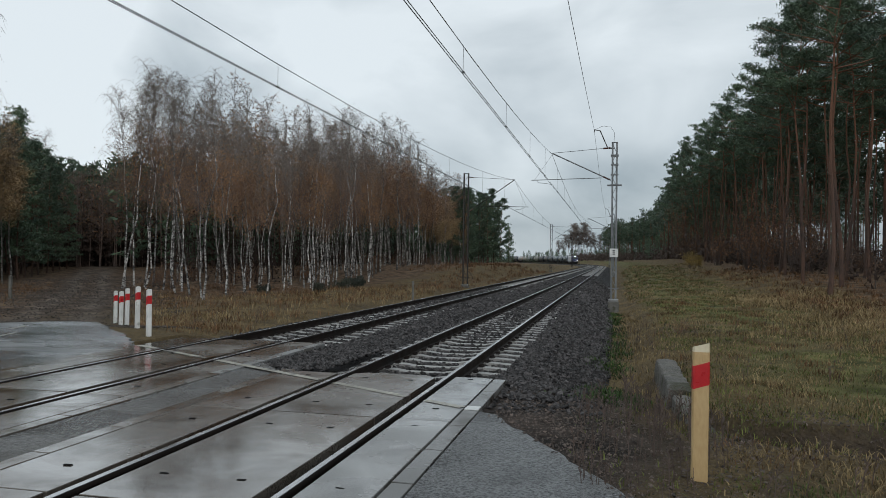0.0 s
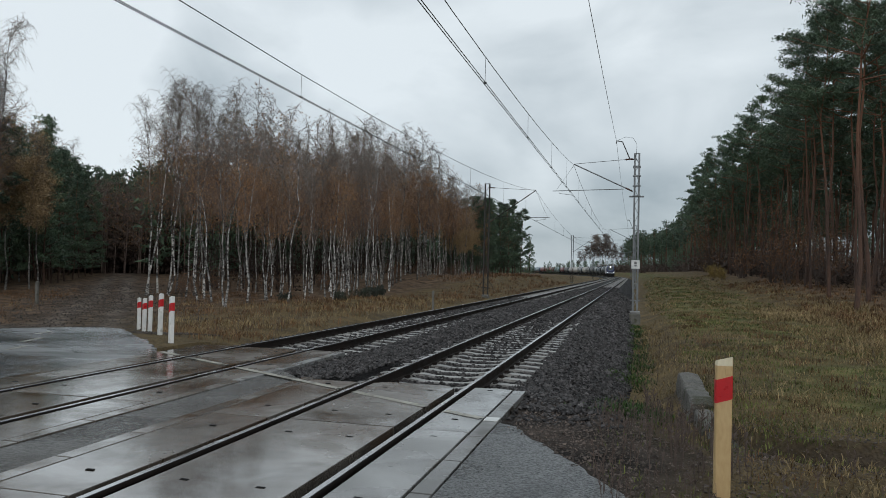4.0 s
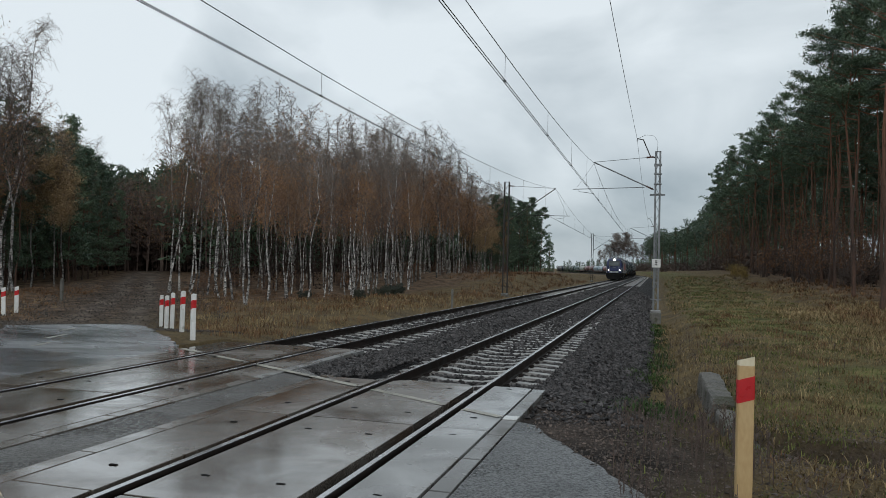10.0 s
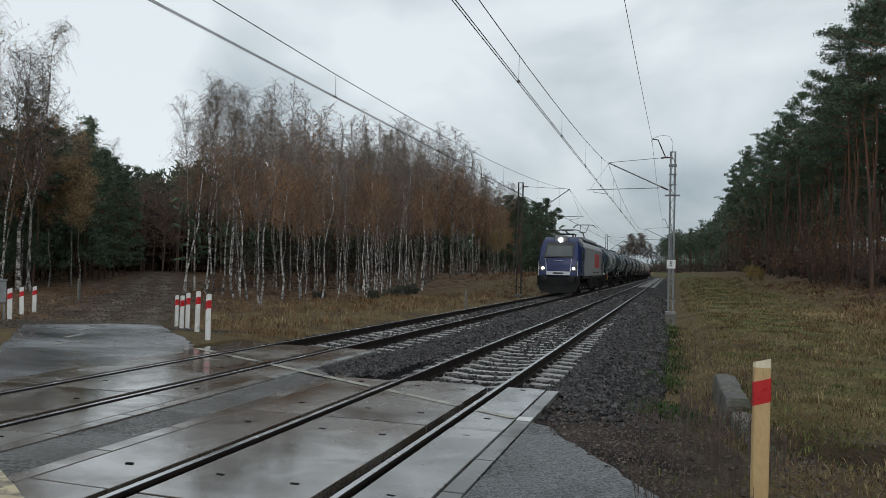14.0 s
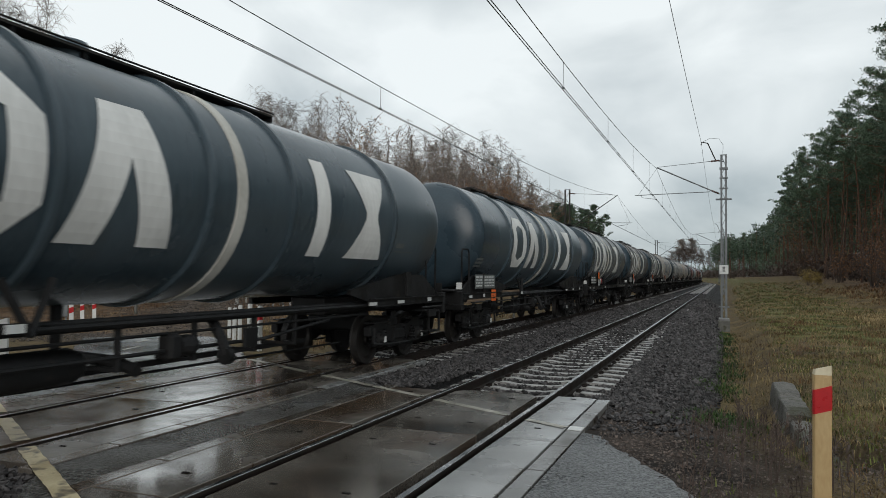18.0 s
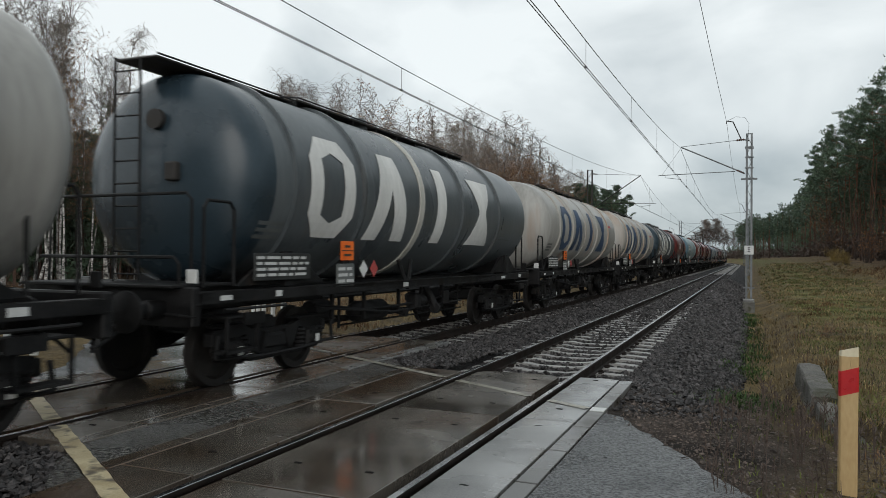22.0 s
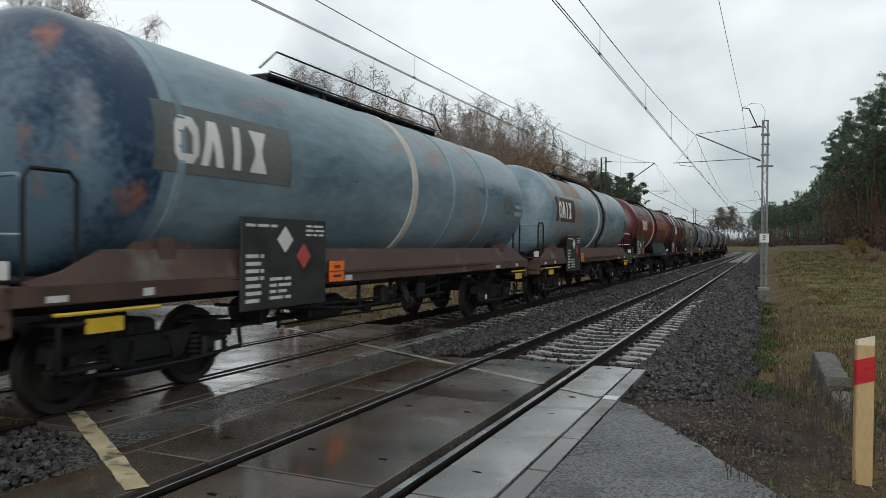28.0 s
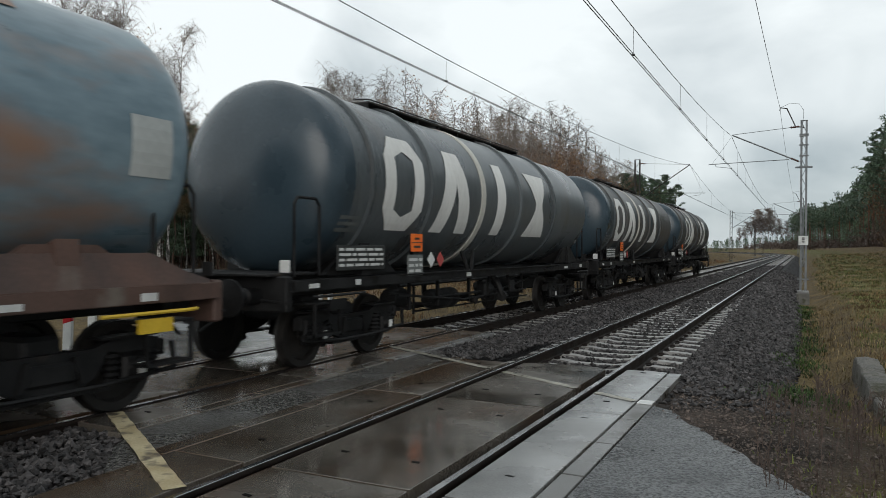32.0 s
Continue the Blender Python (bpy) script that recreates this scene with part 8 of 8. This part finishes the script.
per_island(STONE, 0.25, 1.75)
for m in (DRY_GRASS, GREEN_GRASS, HEATH):
    per_island(m, 0.5, 1.6)
SH = [(1.66, 2.75, 9.3, 10.4, 420, 0.03), (1.66, 2.95, 8.5, 9.4, 170, 0.026), (1.62, 2.95, 10.3, 15, 480, 0.032), (1.18, 1.62, 10.7, 15, 440, 0.032), (1.25, 3.0, 15, 22, 300, 0.04), (1.25, 3.05, 22, 36, 150, 0.052), (1.25, 2.95, 36, 70, 60, 0.075)]
MID = [(-2.45, -1.62, 10.55, 11.4, 620, 0.028), (-2.47, -0.85, 10.75, 14, 520, 0.028), (-3.2, -0.85, 14, 17, 460, 0.032), (-3.2, -0.85, 17, 26, 210, 0.04), (-3.2, -0.85, 26, 42, 100, 0.055), (-2.8, -1.3, 42, 80, 45, 0.08)]
CRIB = [(-1.32, 1.62, 10.5, 16, 400, 0.03), (-1.32, 1.34, 16, 24, 240, 0.038), (-1.32, 1.34, 24, 44, 110, 0.05), (-1.32, 1.34, 44, 90, 40, 0.075), (-5.4, -2.75, 14.0, 22, 240, 0.034), (-5.4, -2.75, 22, 50, 80, 0.05), (-6.9, -5.4, 14.0, 24, 160, 0.036)]
LOW = [(-3.22, -1.63, 0.5, 4.86, 560, 0.037)]
HEAPS = [(xa, xb, ya, yb, n / 1.35, size * 1.3) for xa, xb, ya, yb, n, size in SH + MID + CRIB]
stones("loose_ballast", "crushed dark grey stones heaped along the tracks", HEAPS, STONE, 3, bed_top)
stones("loose_ballast", "crushed dark grey stones between the tracks", LOW, STONE, 4, lambda x, y: -0.075 if y < 4.82 - max(0.0, x + 2.5) * 1.2 else None)
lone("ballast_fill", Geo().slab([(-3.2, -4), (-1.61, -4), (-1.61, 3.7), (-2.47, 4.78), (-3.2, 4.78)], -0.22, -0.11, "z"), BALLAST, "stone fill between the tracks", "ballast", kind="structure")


GRIT = material("road_grit", (0.03, 0.025, 0.021), (0.11, 0.088, 0.07), (0.6, 0.9), 8, 30, 0.2)
per_island(GRIT)


def road_end(x, y):
    s, w = dirt_distance(x, y)
    return ground_z(x, y) + 0.015 if s + 0.6 * noise2(x, y, 1.2) > -0.4 and abs(w) < 4.2 else None


stones("road_grit", "brown grit where the asphalt gives way to the forest road", [(-15, -7.5, 13, 19, 130, 0.026), (-24, -12, 17, 32, 20, 0.036), (-40, -20, 28, 56, 7, 0.055)], GRIT, 21, road_end)


def verge_z(x, y):
    z = ground_z(x, y)
    edge = 8.2 - (x - 1.7) * 1.72
    if x < 1.75 or y < edge - 0.35:
        return None
    if y < edge:
        return -0.008 if noise2(x, y, 9.0) > 0.15 + (edge - y) else None
    return z


SOIL_CRUMB = material("soil_crumb", (0.038, 0.03, 0.026), (0.14, 0.107, 0.089), (0.6, 0.9), 8, 30, 0.2)
per_island(SOIL_CRUMB)
stones("soil_crumbs", "brown soil crumbs and grit on the verge", [(1.7, 3.3, 5.0, 10.8, 620, 0.011), (3.3, 4.6, 3.5, 8.5, 360, 0.011), (1.66, 3.2, 6.2, 10.0, 220, 0.017), (1.7, 4.6, 4.5, 10.5, 30, 0.022), (4.0, 7.0, 7.6, 10.4, 260, 0.015)], SOIL_CRUMB, 6, verge_z)


def blades(name, label, areas, mat, seed, width=0.006):
    """Grass: each blade is bent, tapers to its tip and stands on the ground. areas: (x0, x1, y0, y1, per square metre, height, tuft)."""
    rng = np.random.default_rng(seed)
    g = Geo()
    V, F = g.v, g.f
    for x0, x1, y0, y1, dens, h, tuft in areas:
        n = int((x1 - x0) * (y1 - y0) * dens / tuft)
        for _ in range(n):
            cx, cy = rng.uniform(x0, x1), rng.uniform(y0, y1)
            if noise.noise(Vector((cx * 0.6, cy * 0.6, seed))) < -0.12 + rng.uniform(-0.25, 0.25):
                continue
            ds, dw = dirt_distance(cx, cy)
            if cx < -5 and -10.5 < ds < 60 and abs(dw) < (3.3 if ds < 2 else 2.3):
                continue
            cz = ground_z(cx, cy)
            if 1.3 < cx < 3.2 and cy > 12:
                cz = max(cz, bed_height(cx))
            w = width * (1 + max(0.0, cy - 12) * 0.035)
            lean_a = rng.uniform(0, 6.283)
            for _ in range(tuft):
                x, y = cx + rng.normal(0, 0.16), cy + rng.normal(0, 0.16)
                a, hh, ln = rng.normal(lean_a, 1.1), h * rng.uniform(0.2, 0.9), rng.uniform(0.3, 1.9)
                dx, dy = math.cos(a) * ln * hh, math.sin(a) * ln * hh
                px, py = -math.sin(a) * w, math.cos(a) * w
                o = len(V)
                V.extend(((x - px, y - py, cz - 0.02), (x + px, y + py, cz - 0.02), (x + dx * 0.35 + px * .8, y + dy * 0.35 + py * .8, cz + hh * 0.6),
                          (x + dx * 0.35 - px * .8, y + dy * 0.35 - py * .8, cz + hh * 0.6), (x + dx, y + dy, cz + hh)))
                F.extend(((o, o + 1, o + 2, o + 3), (o + 3, o + 2, o + 4)))
    return lone(name, g, mat, label, "grass", kind="stuff")


blades("dry_grass", "straw-coloured dry grass on the meadow and verge", [(3.4, 4.2, 9.5, 36, 110, 0.13, 9), (4.2, 9, 9.3, 22, 210, 0.07, 9), (4.4, 12, 22, 40, 80, 0.11, 9), (3.9, 7.8, 4.4, 10.3, 420, 0.085, 9),
                                                                          (8.6, 14.5, 14, 44, 110, 0.30, 9), (3.3, 6, 3.6, 5.2, 110, 0.10, 8), (4.0, 14, 40, 80, 26, 0.22, 9), (4.4, 14, 80, 120, 9, 0.3, 9)], DRY_GRASS, 1)
blades("grass_tussocks", "pale straw tussocks scattered over the meadow", [(4.3, 9.5, 9.6, 24, 40, 0.2, 34), (4.5, 13, 24, 46, 16, 0.24, 34), (3.5, 7, 5.5, 9.5, 36, 0.12, 30), (3.3, 4.1, 10, 30, 50, 0.2, 30)], DRY_GRASS, 31, 0.005)
blades("heath_tussocks", "low russet tussocks scattered over the meadow", [(4.3, 10.5, 10.5, 36, 34, 0.2, 30), (4.2, 7.6, 5.0, 9.5, 40, 0.12, 26)], HEATH, 33, 0.005)
blades("green_grass", "short dull green meadow grass", [(4.2, 9.5, 9.3, 22, 190, 0.075, 9), (4.6, 11, 22, 40, 85, 0.10, 9), (4.0, 7.8, 4.0, 10.3, 340, 0.07, 8), (4.2, 11, 40, 75, 36, 0.15, 9), (4.6, 12, 75, 120, 10, 0.2, 9), (2.9, 4.0, 5.5, 10.4, 130, 0.07, 7)], GREEN_GRASS, 2)
WEED = material("dark_weed_leaf", (0.018, 0.038, 0.011), (0.06, 0.10, 0.028), (0.6, 0.85), 0.5, 4, 0.0, spec=0.2)
per_island(WEED)
blades("green_weeds", "dark green weeds along the foot of the ballast", [(2.45, 2.9, 9.6, 18, 330, 0.07, 8), (2.7, 3.35, 9.2, 17, 900, 0.075, 8), (2.8, 3.6, 17, 36, 380, 0.11, 8)], WEED, 7, 0.009)
blades("heath_grass", "russet tall grass on the bank before the pines", [(10.5, 17, 20, 42, 45, 0.3, 8), (12, 18, 42, 80, 16, 0.34, 8)], HEATH, 18, 0.009)
blades("heath_grass", "russet tall grass along the far track", [(-13.5, -7.2, 13.5, 24, 60, 0.33, 7), (-15, -7.4, 24, 46, 26, 0.36, 7), (-13, -6.6, 46, 75, 12, 0.4, 6), (-36, -14, 15, 46, 20, 0.28, 7), (-19, -7.6, 75, 125, 7, 0.6, 7)], HEATH, 8)
blades("dry_grass", "straw-coloured grass along the far track", [(-13.5, -6.9, 13.8, 24, 42, 0.30, 7), (-15, -7.2, 24, 46, 18, 0.33, 7), (-14, -7.0, 4, 12.5, 40, 0.14, 6), (-24, -15, 18, 36, 10, 0.25, 7)], DRY_GRASS, 9)


def dry_stems(name, label, areas, seed):
    rng = np.random.default_rng(seed)
    g = Geo()
    for x0, x1, y0, y1, n, h in areas:
        for _ in range(n):
            x, y = rng.uniform(x0, x1), rng.uniform(y0, y1)
            z, hh = ground_z(x, y), h * rng.uniform(0.5, 1.2)
            s, w = dirt_distance(x, y)
            if x < -5 and s < 60 and abs(w) < 3.6:
                continue
            lx, ly = rng.normal(0, 0.12, 2) * hh
            g.tube([(x, y, z - 0.03), (x + lx * 0.4, y + ly * 0.4, z + hh * 0.6), (x + lx, y + ly, z + hh)], [0.005, 0.004, 0.002], 3, False)
            for k in range(4):
                f = rng.uniform(0.45, 0.98)
                a = rng.uniform(0, 6.283)
                bx, by, bz = x + lx * f, y + ly * f, z + hh * f
                g.tube([(bx, by, bz), (bx + math.cos(a) * 0.09 * hh, by + math.sin(a) * 0.09 * hh, bz + 0.10 * hh)], [0.004, 0.006], 3, False)
    lone(name, g, BROWN_BUSH, label, "weeds", kind="stuff")


dry_stems("dead_weeds", "thin dark dead weed stalks on the verge", [(3.2, 4.1, 7, 12, 110, 0.42), (2.7, 3.7, 5.6, 9.5, 110, 0.3), (4.1, 7.5, 5.0, 8.6, 90, 0.36), (3.0, 4.4, 16, 26, 60, 0.4), (4.4, 9, 12, 26, 60, 0.3), (5.5, 9, 3.5, 8, 80, 0.45),
                                                                  (-12, -7.2, 13, 24, 90, 0.5)], 12)

motions()
